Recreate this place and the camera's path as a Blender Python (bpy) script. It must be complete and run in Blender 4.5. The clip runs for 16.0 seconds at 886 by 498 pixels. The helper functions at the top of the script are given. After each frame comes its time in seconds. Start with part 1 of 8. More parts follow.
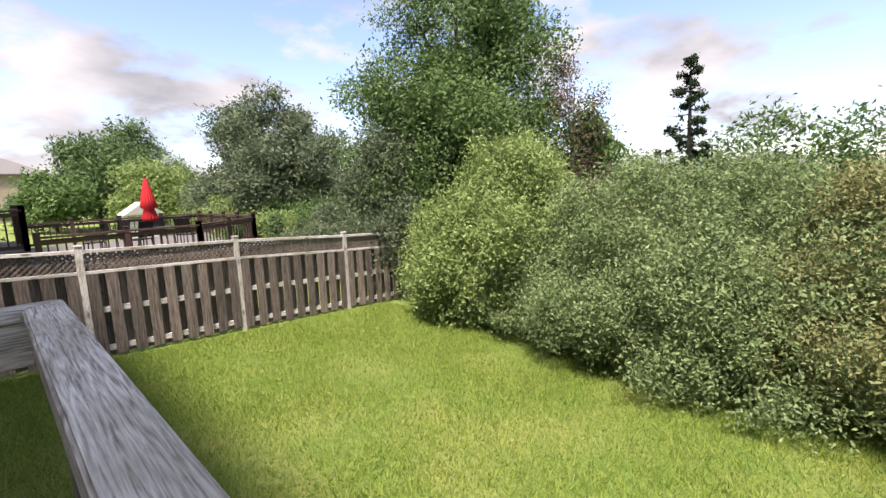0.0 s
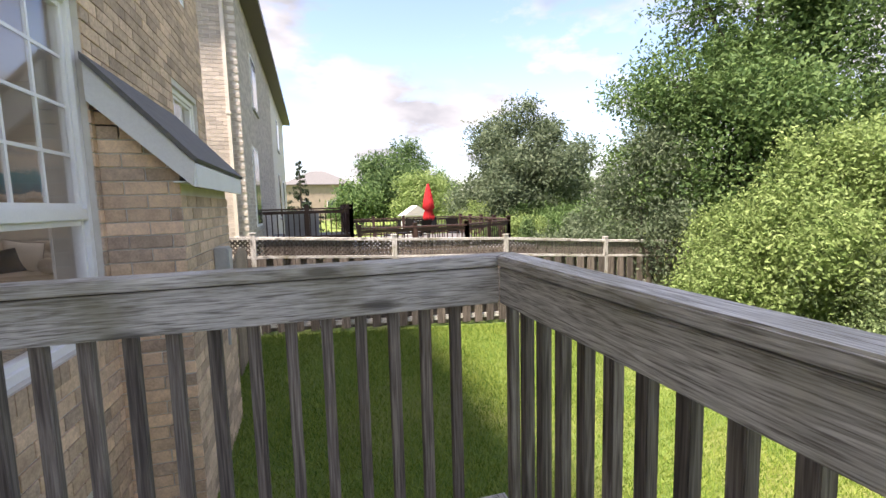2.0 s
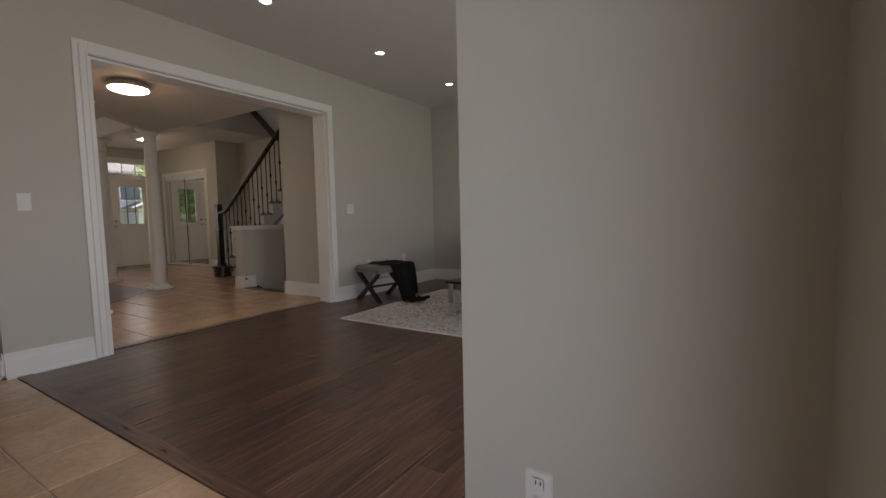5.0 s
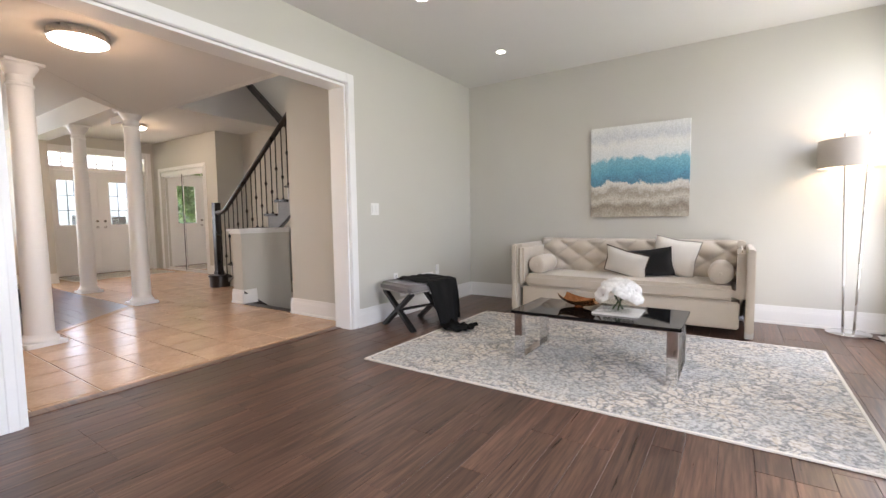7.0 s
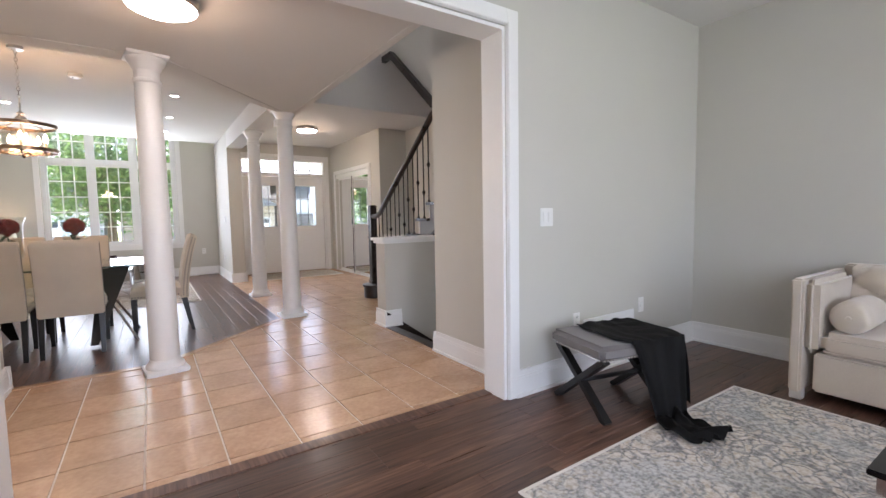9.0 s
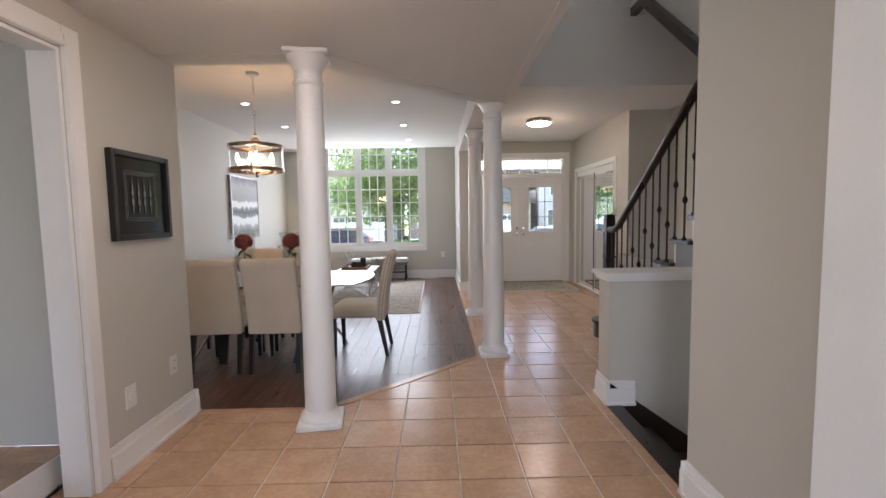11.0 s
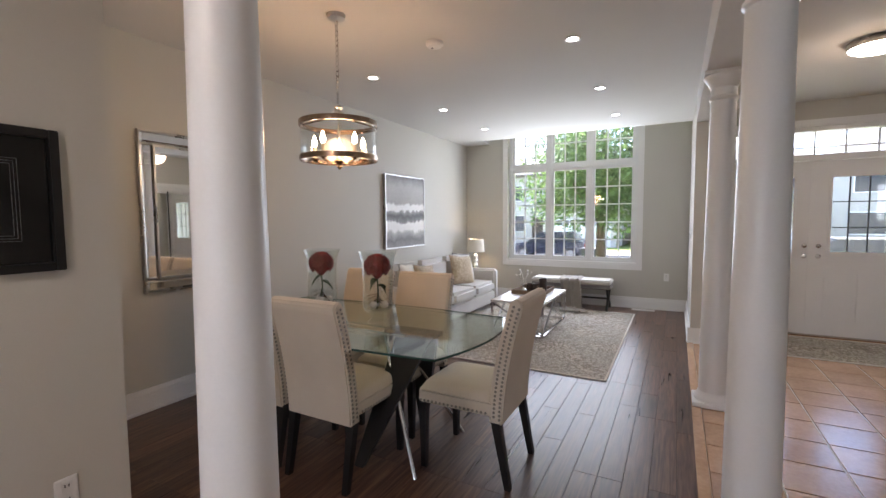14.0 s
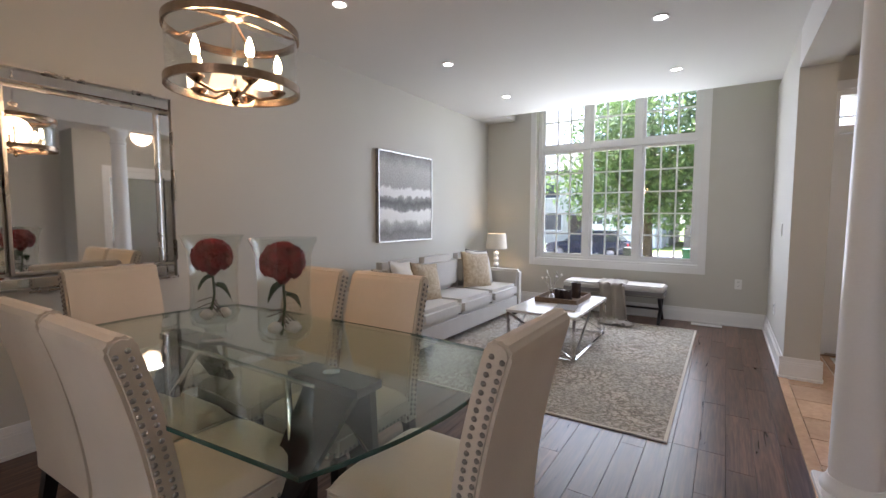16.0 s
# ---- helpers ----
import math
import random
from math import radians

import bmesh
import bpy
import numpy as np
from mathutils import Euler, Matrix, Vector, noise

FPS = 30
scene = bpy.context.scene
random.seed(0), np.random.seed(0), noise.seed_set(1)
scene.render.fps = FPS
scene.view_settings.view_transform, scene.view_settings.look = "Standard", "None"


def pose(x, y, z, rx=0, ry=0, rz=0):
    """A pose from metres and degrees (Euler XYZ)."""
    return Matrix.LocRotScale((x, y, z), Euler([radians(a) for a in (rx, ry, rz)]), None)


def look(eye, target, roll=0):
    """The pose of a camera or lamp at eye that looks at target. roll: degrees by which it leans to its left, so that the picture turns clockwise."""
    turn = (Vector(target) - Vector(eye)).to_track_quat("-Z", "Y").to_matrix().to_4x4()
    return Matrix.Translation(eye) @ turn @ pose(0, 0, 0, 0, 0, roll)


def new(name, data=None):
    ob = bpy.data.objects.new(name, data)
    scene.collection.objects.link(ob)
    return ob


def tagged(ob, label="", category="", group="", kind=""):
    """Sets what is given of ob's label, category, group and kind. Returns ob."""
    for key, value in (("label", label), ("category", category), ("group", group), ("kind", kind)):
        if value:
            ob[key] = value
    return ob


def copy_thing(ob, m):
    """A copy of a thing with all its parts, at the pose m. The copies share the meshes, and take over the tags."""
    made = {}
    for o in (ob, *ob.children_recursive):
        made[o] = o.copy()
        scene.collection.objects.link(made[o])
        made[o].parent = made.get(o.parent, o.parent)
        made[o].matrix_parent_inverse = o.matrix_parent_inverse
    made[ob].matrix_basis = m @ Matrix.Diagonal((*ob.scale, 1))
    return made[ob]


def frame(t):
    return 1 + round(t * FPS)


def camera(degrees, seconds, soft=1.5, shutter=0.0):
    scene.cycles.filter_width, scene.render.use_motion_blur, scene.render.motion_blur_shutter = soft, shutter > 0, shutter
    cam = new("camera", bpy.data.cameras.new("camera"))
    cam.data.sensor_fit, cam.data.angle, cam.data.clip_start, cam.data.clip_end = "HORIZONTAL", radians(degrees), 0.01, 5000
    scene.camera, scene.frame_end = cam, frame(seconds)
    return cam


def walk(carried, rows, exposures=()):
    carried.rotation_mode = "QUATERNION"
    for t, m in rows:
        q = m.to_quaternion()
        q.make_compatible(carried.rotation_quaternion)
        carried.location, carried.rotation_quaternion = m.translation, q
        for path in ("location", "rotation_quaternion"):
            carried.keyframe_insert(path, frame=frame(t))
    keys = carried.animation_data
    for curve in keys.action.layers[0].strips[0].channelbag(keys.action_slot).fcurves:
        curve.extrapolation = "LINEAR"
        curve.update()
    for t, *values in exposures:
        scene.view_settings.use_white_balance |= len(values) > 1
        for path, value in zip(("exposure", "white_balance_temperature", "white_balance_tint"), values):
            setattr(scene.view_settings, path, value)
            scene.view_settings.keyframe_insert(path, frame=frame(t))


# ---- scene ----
cam = camera(90.6, 16.0)
PATH = [
    (0, (0.315, 1.11, 1.236), (-1.06, 2.535, 0.955), -2.2),
    (0.5, (0.32, 1.012, 1.238), (-1.207, 2.277, 0.976), -2.0),
    (1, (0.269, 0.851, 1.22), (-1.382, 1.954, 0.981), -2.3),
    (1.5, (0.164, 0.688, 1.177), (-1.616, 1.572, 0.958), -2.0),
    (2, (-0.043, 0.512, 1.109), (-1.95, 1.078, 0.903), -1.5),
    (2.5, (-0.17, 0.282, 1.061), (-2.154, 0.452, 0.874), -1.5),
    (3, (-0.253, 0.054, 1.022), (-2.23, -0.192, 0.852), -1.9),
    (3.5, (-0.408, -0.307, 1.008), (-2.297, -0.944, 0.851), -1.5),
    (4, (-0.574, -0.695, 0.965), (-2.344, -1.614, 0.813), -1.5),
    (4.5, (-0.72, -1.004, 0.992), (-2.411, -2.06, 0.837), -1.6),
    (7, (-1.661, -2.274, 1.028), (-3.319, -3.384, 0.887), -0.8),
    (7.5, (-1.937, -2.508, 1.039), (-3.551, -3.68, 0.89), -0.9),
    (8, (-2.199, -2.768, 1.052), (-3.714, -4.065, 0.9), -0.9),
    (8.5, (-2.455, -3.021, 1.094), (-3.805, -4.489, 0.948), -0.9),
    (9, (-2.751, -3.25, 1.141), (-3.86, -4.908, 0.993), -1.0),
    (9.5, (-2.964, -3.498, 1.203), (-3.797, -5.31, 1.051), -1.2),
    (10, (-3.185, -3.765, 1.254), (-3.738, -5.681, 1.104), -1.2),
    (12.5, (-3.846, -5.415, 1.417), (-3.3, -7.332, 1.256), -0.6),
    (13, (-3.846, -5.76, 1.421), (-3.178, -7.64, 1.274), -0.6),
    (13.5, (-3.87, -6.105, 1.411), (-3.066, -7.931, 1.276), -0.7),
    (14, (-3.82, -6.435, 1.4), (-2.881, -8.196, 1.264), -0.4),
    (14.5, (-3.731, -6.742, 1.386), (-2.69, -8.444, 1.251), -0.3),
    (15, (-3.711, -7.07, 1.341), (-2.624, -8.743, 1.202), -0.2),
    (15.5, (-3.667, -7.355, 1.302), (-2.572, -9.023, 1.158), -0.1),
    (16, (-3.552, -7.614, 1.276), (-2.471, -9.291, 1.134), 0.1),
]
EXPOSURES = [(0, 1.3, 6900, 22), (1.5, 1.45, 6950, 22), (2.6, 1.9, 7000, 21), (3.6, 1.8, 6850, 20), (4.3, 1.7, 6900, 18), (4.7, 1.8, 6900, 18), (6.8, 3.8, 6450, 18), (8, 3.92, 6100, 19), (9, 3.75, 5900, 19), (10, 3.45, 5900, 18), (12.5, 3.35, 5900, 18), (16, 3.12, 5850, 18)]
walk(cam, [(t, look(eye, target, roll)) for t, eye, target, roll in PATH], EXPOSURES)

# ---- world, sun and window light ----
SUN_EL, SUN_AZ = 62.0, 150.0            # degrees; azimuth from +y turning to +x
to_sun = Vector((math.sin(radians(SUN_AZ)) * math.cos(radians(SUN_EL)), math.cos(radians(SUN_AZ)) * math.cos(radians(SUN_EL)), math.sin(radians(SUN_EL))))
sun_data = bpy.data.lights.new("sun", "SUN")
sun_data.energy, sun_data.angle, sun_data.color = 4.8, radians(6.5), (1.0, 0.95, 0.87)
sun = new("sun", sun_data)
sun.matrix_world = look(to_sun * 60, (0, 0, 0))

world = bpy.data.worlds.new("sky")
scene.world = world
world.use_nodes = True
wn, wl = world.node_tree.nodes, world.node_tree.links
wn.clear()
w_out, w_bg = wn.new("ShaderNodeOutputWorld"), wn.new("ShaderNodeBackground")
w_sky = wn.new("ShaderNodeTexSky")
w_sky.sky_type, w_sky.sun_disc = "NISHITA", False
w_sky.sun_elevation, w_sky.sun_rotation = radians(SUN_EL), radians(SUN_AZ)
w_co, w_map = wn.new("ShaderNodeTexCoord"), wn.new("ShaderNodeMapping")
w_map.inputs["Scale"].default_value = (1.0, 1.0, 2.3)
w_map.inputs["Location"].default_value = (0.35, 0.15, 0.0)
w_noise, w_fine, w_add = wn.new("ShaderNodeTexNoise"), wn.new("ShaderNodeTexNoise"), wn.new("ShaderNodeMath")
w_noise.inputs["Scale"].default_value, w_noise.inputs["Detail"].default_value, w_noise.inputs["Roughness"].default_value = 2.6, 9, 0.56
w_fine.inputs["Scale"].default_value, w_fine.inputs["Detail"].default_value = 3.4, 5
w_ramp, w_shade, w_mix, w_cloud = wn.new("ShaderNodeValToRGB"), wn.new("ShaderNodeValToRGB"), wn.new("ShaderNodeMixRGB"), wn.new("ShaderNodeMixRGB")
w_ramp.color_ramp.elements[0].position, w_ramp.color_ramp.elements[1].position = 0.455, 0.555
w_shade.color_ramp.elements[0].position, w_shade.color_ramp.elements[1].position = 0.36, 0.60
w_shade.color_ramp.elements[0].color, w_shade.color_ramp.elements[1].color = (1.30, 1.42, 1.58, 1), (2.7, 2.8, 2.9, 1)
w_gain = wn.new("ShaderNodeMixRGB")
w_gain.blend_type, w_gain.inputs[0].default_value, w_gain.inputs[2].default_value = "MULTIPLY", 1.0, (0.80, 0.82, 0.86, 1)
wl.new(w_co.outputs["Generated"], w_map.inputs["Vector"])
wl.new(w_map.outputs["Vector"], w_noise.inputs["Vector"])
wl.new(w_map.outputs["Vector"], w_fine.inputs["Vector"])
wl.new(w_noise.outputs["Fac"], w_ramp.inputs["Fac"])
wl.new(w_fine.outputs["Fac"], w_shade.inputs["Fac"])
wl.new(w_sky.outputs["Color"], w_gain.inputs[1])
wl.new(w_ramp.outputs["Color"], w_mix.inputs["Fac"])
wl.new(w_gain.outputs["Color"], w_mix.inputs["Color1"])
wl.new(w_shade.outputs["Color"], w_mix.inputs["Color2"])
wl.new(w_mix.outputs["Color"], w_bg.inputs["Color"])
w_bg.inputs["Strength"].default_value = 0.15
wl.new(w_bg.outputs["Background"], w_out.inputs["Surface"])


def window_light(x, y, z, width, height, facing, watts):
    """Sky light that enters by a window opening; facing is the way that it shines."""
    data = bpy.data.lights.new("window_light", "AREA")
    data.shape, data.size, data.size_y, data.energy, data.color = "RECTANGLE", width, height, watts, (0.93, 0.97, 1.0)
    ob = new("window_light", data)
    ob.matrix_world = look((x, y, z), (x + facing[0], y + facing[1], z))
    return ob


window_light(-2.23, -13.72, 1.65, 2.2, 2.1, (0, 1), 6.24)       # front window
window_light(-2.95, -1.18, 1.35, 1.1, 2.0, (0, -1), 4.52)
window_light(-6.70, -7.9, 4.15, 1.4, 1.2, (1, 0), 2.64)          # added stairwell window, unseen, brightens the upper wall
window_light(-6.0, -1.18, 1.35, 1.1, 2.0, (0, -1), 2.45)         # family room, window at the far corner
window_light(-0.35, -1.16, 1.05, 1.7, 2.0, (0, -1), 3.43)         # patio door


def bulb(x, y, z, watts, radius=0.05, colour=(1.0, 0.70, 0.42)):
    data = bpy.data.lights.new("bulb", "POINT")
    data.energy, data.shadow_soft_size, data.color = watts, radius, colour
    ob = new("bulb", data)
    ob.location = (x, y, z)
    return ob


def down_light(x, y, z, watts, colour=(1.0, 0.86, 0.68)):
    data = bpy.data.lights.new("down_light", "SPOT")
    data.energy, data.spot_size, data.spot_blend, data.shadow_soft_size, data.color = watts, radians(110), 0.6, 0.04, colour
    ob = new("down_light", data)
    ob.location = (x, y, z)
    return ob


bulb(-2.875, -6.10, 2.19, 0.62, 0.14, (1.0, 0.62, 0.33))           # hall flush light
bulb(-5.11, -10.94, 2.54, 0.75, 0.14)         # foyer flush light
bulb(-1.85, -8.69, 1.93, 1.4, 0.10, (1.0, 0.56, 0.26))          # chandelier
bulb(-6.55, -1.47, 1.50, 0.16, 0.06)           # floor lamp
bulb(-0.74, -13.42, 0.95, 0.15, 0.05)          # table lamp
POTS_FAMILY = [(-3.13, -4.33), (-4.48, -4.33), (-5.83, -4.32), (-4.3, -1.9), (-5.7, -1.9)]
POTS_LIVING = [(-1.30, -9.81), (-1.30, -11.19), (-1.30, -12.49), (-3.10, -11.19), (-3.09, -12.49), (-3.11, -9.81)]
for px, py in POTS_FAMILY + POTS_LIVING:
    down_light(px, py, 2.695, 0.2)

# ---- materials ----
def node_mat(name):
    m = bpy.data.materials.new(name)
    m.use_nodes = True
    n, l = m.node_tree.nodes, m.node_tree.links
    return m, n, l, n["Principled BSDF"]


def mat(name, a, b=None, rough=0.6, metal=0.0, scale=6.0, fine=60.0, bump=0.1, rand=0.0, stretch=(1, 1, 1), spec=0.5, coat=0.0, sheen=0.0, rough_var=0.1, island=False):
    """Two colours mixed at a coarse and a fine scale, with a fine relief; rand: lightness spread from piece to piece."""
    m, n, l, p = node_mat(name)
    b = b or tuple(c * 0.82 for c in a)
    co, mp = n.new("ShaderNodeTexCoord"), n.new("ShaderNodeMapping")
    mp.inputs["Scale"].default_value = stretch
    l.new(co.outputs["Object"], mp.inputs["Vector"])
    vec = mp.outputs["Vector"]
    if rand:
        src = n.new("ShaderNodeNewGeometry").outputs["Random Per Island"] if island else n.new("ShaderNodeObjectInfo").outputs["Random"]
        shift, mul = n.new("ShaderNodeVectorMath"), n.new("ShaderNodeMath")
        mul.operation, mul.inputs[1].default_value = "MULTIPLY", 37.0
        l.new(src, mul.inputs[0])
        l.new(vec, shift.inputs[0])
        l.new(mul.outputs[0], shift.inputs[1])
        vec = shift.outputs["Vector"]
    big, small = n.new("ShaderNodeTexNoise"), n.new("ShaderNodeTexNoise")
    big.inputs["Scale"].default_value, big.inputs["Detail"].default_value = scale, 5
    small.inputs["Scale"].default_value, small.inputs["Detail"].default_value = fine, 3
    l.new(vec, big.inputs["Vector"])
    l.new(vec, small.inputs["Vector"])
    avg = n.new("ShaderNodeMath")
    avg.operation, avg.inputs[1].default_value = "MULTIPLY_ADD", 0.45
    l.new(small.outputs["Fac"], avg.inputs[0])
    half = n.new("ShaderNodeMath")
    half.operation, half.inputs[1].default_value = "MULTIPLY", 0.55
    l.new(big.outputs["Fac"], half.inputs[0])
    l.new(half.outputs[0], avg.inputs[2])
    ramp = n.new("ShaderNodeValToRGB")
    ramp.color_ramp.elements[0].position, ramp.color_ramp.elements[1].position = 0.36, 0.64
    ramp.color_ramp.elements[0].color, ramp.color_ramp.elements[1].color = (*b, 1), (*a, 1)
    l.new(avg.outputs[0], ramp.inputs["Fac"])
    col = ramp.outputs["Color"]
    if rand:
        hsv, rng = n.new("ShaderNodeHueSaturation"), n.new("ShaderNodeMapRange")
        rng.inputs["To Min"].default_value, rng.inputs["To Max"].default_value = 1 - rand, 1 + rand
        l.new(src, rng.inputs["Value"])
        l.new(rng.outputs["Result"], hsv.inputs["Value"])
        l.new(col, hsv.inputs["Color"])
        col = hsv.outputs["Color"]
    l.new(col, p.inputs["Base Color"])
    p.inputs["Metallic"].default_value, p.inputs["Specular IOR Level"].default_value = metal, spec
    p.inputs["Coat Weight"].default_value, p.inputs["Sheen Weight"].default_value = coat, sheen
    rr = n.new("ShaderNodeMapRange")
    rr.inputs["To Min"].default_value, rr.inputs["To Max"].default_value = max(0.02, rough - rough_var), min(1, rough + rough_var)
    l.new(big.outputs["Fac"], rr.inputs["Value"])
    l.new(rr.outputs["Result"], p.inputs["Roughness"])
    if bump:
        bp = n.new("ShaderNodeBump")
        bp.inputs["Strength"].default_value, bp.inputs["Distance"].default_value = bump, 0.004
        l.new(small.outputs["Fac"], bp.inputs["Height"])
        l.new(bp.outputs["Normal"], p.inputs["Normal"])
    return m


def grain_mat(name, tones, rough, axis="x", length=1.4, width=26.0, rand=0.15, bump=0.25, island=False, knots=False, coat=0.0, moss=False):
    """Wood: drawn-out noise along one axis, three tones, each piece a little different."""
    m, n, l, p = node_mat(name)
    co, mp = n.new("ShaderNodeTexCoord"), n.new("ShaderNodeMapping")
    mp.inputs["Scale"].default_value = {"x": (length, width, width), "y": (width, length, width), "z": (width, width, length)}[axis]
    src = n.new("ShaderNodeNewGeometry").outputs["Random Per Island"] if island else n.new("ShaderNodeObjectInfo").outputs["Random"]
    mul, shift = n.new("ShaderNodeMath"), n.new("ShaderNodeVectorMath")
    mul.operation, mul.inputs[1].default_value = "MULTIPLY", 53.0
    l.new(src, mul.inputs[0])
    l.new(co.outputs["Object"], mp.inputs["Vector"])
    l.new(mp.outputs["Vector"], shift.inputs[0])
    l.new(mul.outputs[0], shift.inputs[1])
    a, b = n.new("ShaderNodeTexNoise"), n.new("ShaderNodeTexNoise")
    a.inputs["Scale"].default_value, a.inputs["Detail"].default_value, a.inputs["Distortion"].default_value = 1.0, 6, 2.2
    b.inputs["Scale"].default_value, b.inputs["Detail"].default_value = 4.5, 4
    l.new(shift.outputs["Vector"], a.inputs["Vector"])
    l.new(shift.outputs["Vector"], b.inputs["Vector"])
    mixf = n.new("ShaderNodeMath")
    mixf.operation, mixf.inputs[1].default_value = "MULTIPLY_ADD", 0.4
    h = n.new("ShaderNodeMath")
    h.operation, h.inputs[1].default_value = "MULTIPLY", 0.6
    l.new(a.outputs["Fac"], h.inputs[0])
    l.new(b.outputs["Fac"], mixf.inputs[0])
    l.new(h.outputs[0], mixf.inputs[2])
    ramp = n.new("ShaderNodeValToRGB")
    e = ramp.color_ramp.elements
    e[0].position, e[1].position = 0.38, 0.62
    e[0].color, e[1].color = (*tones[0], 1), (*tones[2], 1)
    mid = e.new(0.5)
    mid.color = (*tones[1], 1)
    l.new(mixf.outputs[0], ramp.inputs["Fac"])
    hsv, rng = n.new("ShaderNodeHueSaturation"), n.new("ShaderNodeMapRange")
    rng.inputs["To Min"].default_value, rng.inputs["To Max"].default_value = 1 - rand, 1 + rand
    l.new(src, rng.inputs["Value"])
    l.new(rng.outputs["Result"], hsv.inputs["Value"])
    l.new(ramp.outputs["Color"], hsv.inputs["Color"])
    col = hsv.outputs["Color"]
    if knots:
        vo, kr, km = n.new("ShaderNodeTexVoronoi"), n.new("ShaderNodeValToRGB"), n.new("ShaderNodeMixRGB")
        vs = n.new("ShaderNodeMapping")
        vs.inputs["Scale"].default_value = {"x": (3.0, 9, 9), "y": (9, 3.0, 9), "z": (9, 9, 3.0)}[axis]
        l.new(co.outputs["Object"], vs.inputs["Vector"])
        l.new(vs.outputs["Vector"], vo.inputs["Vector"])
        vo.inputs["Scale"].default_value = 1.0
        kr.color_ramp.elements[0].position, kr.color_ramp.elements[1].position = 0.11, 0.24
        kr.color_ramp.elements[0].color, kr.color_ramp.elements[1].color = (0.8, 0.8, 0.8, 1), (0, 0, 0, 1)
        l.new(vo.outputs["Distance"], kr.inputs["Fac"])
        l.new(kr.outputs["Color"], km.inputs["Fac"])
        l.new(col, km.inputs["Color1"])
        km.inputs["Color2"].default_value = (*[c * 0.45 for c in tones[0]], 1)
        col = km.outputs["Color"]
    if moss:
        mn, mr, mm = n.new("ShaderNodeTexNoise"), n.new("ShaderNodeValToRGB"), n.new("ShaderNodeMixRGB")
        mn.inputs["Scale"].default_value, mn.inputs["Detail"].default_value = 2.6, 8
        l.new(co.outputs["Object"], mn.inputs["Vector"])
        mr.color_ramp.elements[0].position, mr.color_ramp.elements[1].position = 0.50, 0.72
        mr.color_ramp.elements[0].color, mr.color_ramp.elements[1].color = (0, 0, 0, 1), (0.75, 0.75, 0.75, 1)
        l.new(mn.outputs["Fac"], mr.inputs["Fac"])
        l.new(mr.outputs["Color"], mm.inputs["Fac"])
        l.new(col, mm.inputs["Color1"])
        mm.inputs["Color2"].default_value = (0.16, 0.145, 0.075, 1)
        col = mm.outputs["Color"]
    l.new(col, p.inputs["Base Color"])
    rr = n.new("ShaderNodeMapRange")
    rr.inputs["To Min"].default_value, rr.inputs["To Max"].default_value = max(0.03, rough - 0.08), rough + 0.1
    l.new(a.outputs["Fac"], rr.inputs["Value"])
    l.new(rr.outputs["Result"], p.inputs["Roughness"])
    p.inputs["Coat Weight"].default_value = coat
    bp = n.new("ShaderNodeBump")
    bp.inputs["Strength"].default_value, bp.inputs["Distance"].default_value = bump, 0.003
    l.new(mixf.outputs[0], bp.inputs["Height"])
    l.new(bp.outputs["Normal"], p.inputs["Normal"])
    return m


def glass_mat(name, tint=(1, 1, 1), gloss=1.0):
    """Thin pane: clear straight through, with a mirror sheen that grows at grazing angles."""
    m = bpy.data.materials.new(name)
    m.use_nodes = True
    n, l = m.node_tree.nodes, m.node_tree.links
    n.clear()
    out, mix, tr, gl, fr, pw, ma = (n.new("ShaderNode" + k) for k in ("OutputMaterial", "MixShader", "BsdfTransparent", "BsdfGlossy", "LayerWeight", "Math", "Math"))
    tr.inputs["Color"].default_value = (*tint, 1)
    gl.inputs["Roughness"].default_value = 0.01
    gl.inputs["Color"].default_value = (gloss, gloss, gloss, 1)
    fr.inputs["Blend"].default_value = 0.5
    pw.operation, pw.inputs[1].default_value = "POWER", 5.0
    ma.operation, ma.inputs[1].default_value, ma.inputs[2].default_value = "MULTIPLY_ADD", 0.9, 0.04
    l.new(fr.outputs["Facing"], pw.inputs[0])
    l.new(pw.outputs[0], ma.inputs[0])
    l.new(ma.outputs[0], mix.inputs[0])
    l.new(tr.outputs[0], mix.inputs[1])
    l.new(gl.outputs[0], mix.inputs[2])
    l.new(mix.outputs[0], out.inputs["Surface"])
    return m


def glow_mat(name, colour, strength):
    m, n, l, p = node_mat(name)
    p.inputs["Base Color"].default_value = (*colour, 1)
    p.inputs["Emission Color"].default_value, p.inputs["Emission Strength"].default_value = (*colour, 1), strength
    return m


def leaf_mat(name, a, b, rough=0.55):
    m, n, l, p = node_mat(name)
    geo, ramp = n.new("ShaderNodeNewGeometry"), n.new("ShaderNodeValToRGB")
    ramp.color_ramp.elements[0].color, ramp.color_ramp.elements[1].color = (*a, 1), (*b, 1)
    l.new(geo.outputs["Random Per Island"], ramp.inputs["Fac"])
    l.new(ramp.outputs["Color"], p.inputs["Base Color"])
    p.inputs["Roughness"].default_value, p.inputs["Specular IOR Level"].default_value = rough + 0.1, 0.22
    tl, mix = n.new("ShaderNodeBsdfTranslucent"), n.new("ShaderNodeMixShader")
    l.new(ramp.outputs["Color"], tl.inputs["Color"])
    mix.inputs[0].default_value = 0.35
    l.new(p.outputs[0], mix.inputs[1])
    l.new(tl.outputs[0], mix.inputs[2])
    l.new(mix.outputs[0], n["Material Output"].inputs["Surface"])
    return m


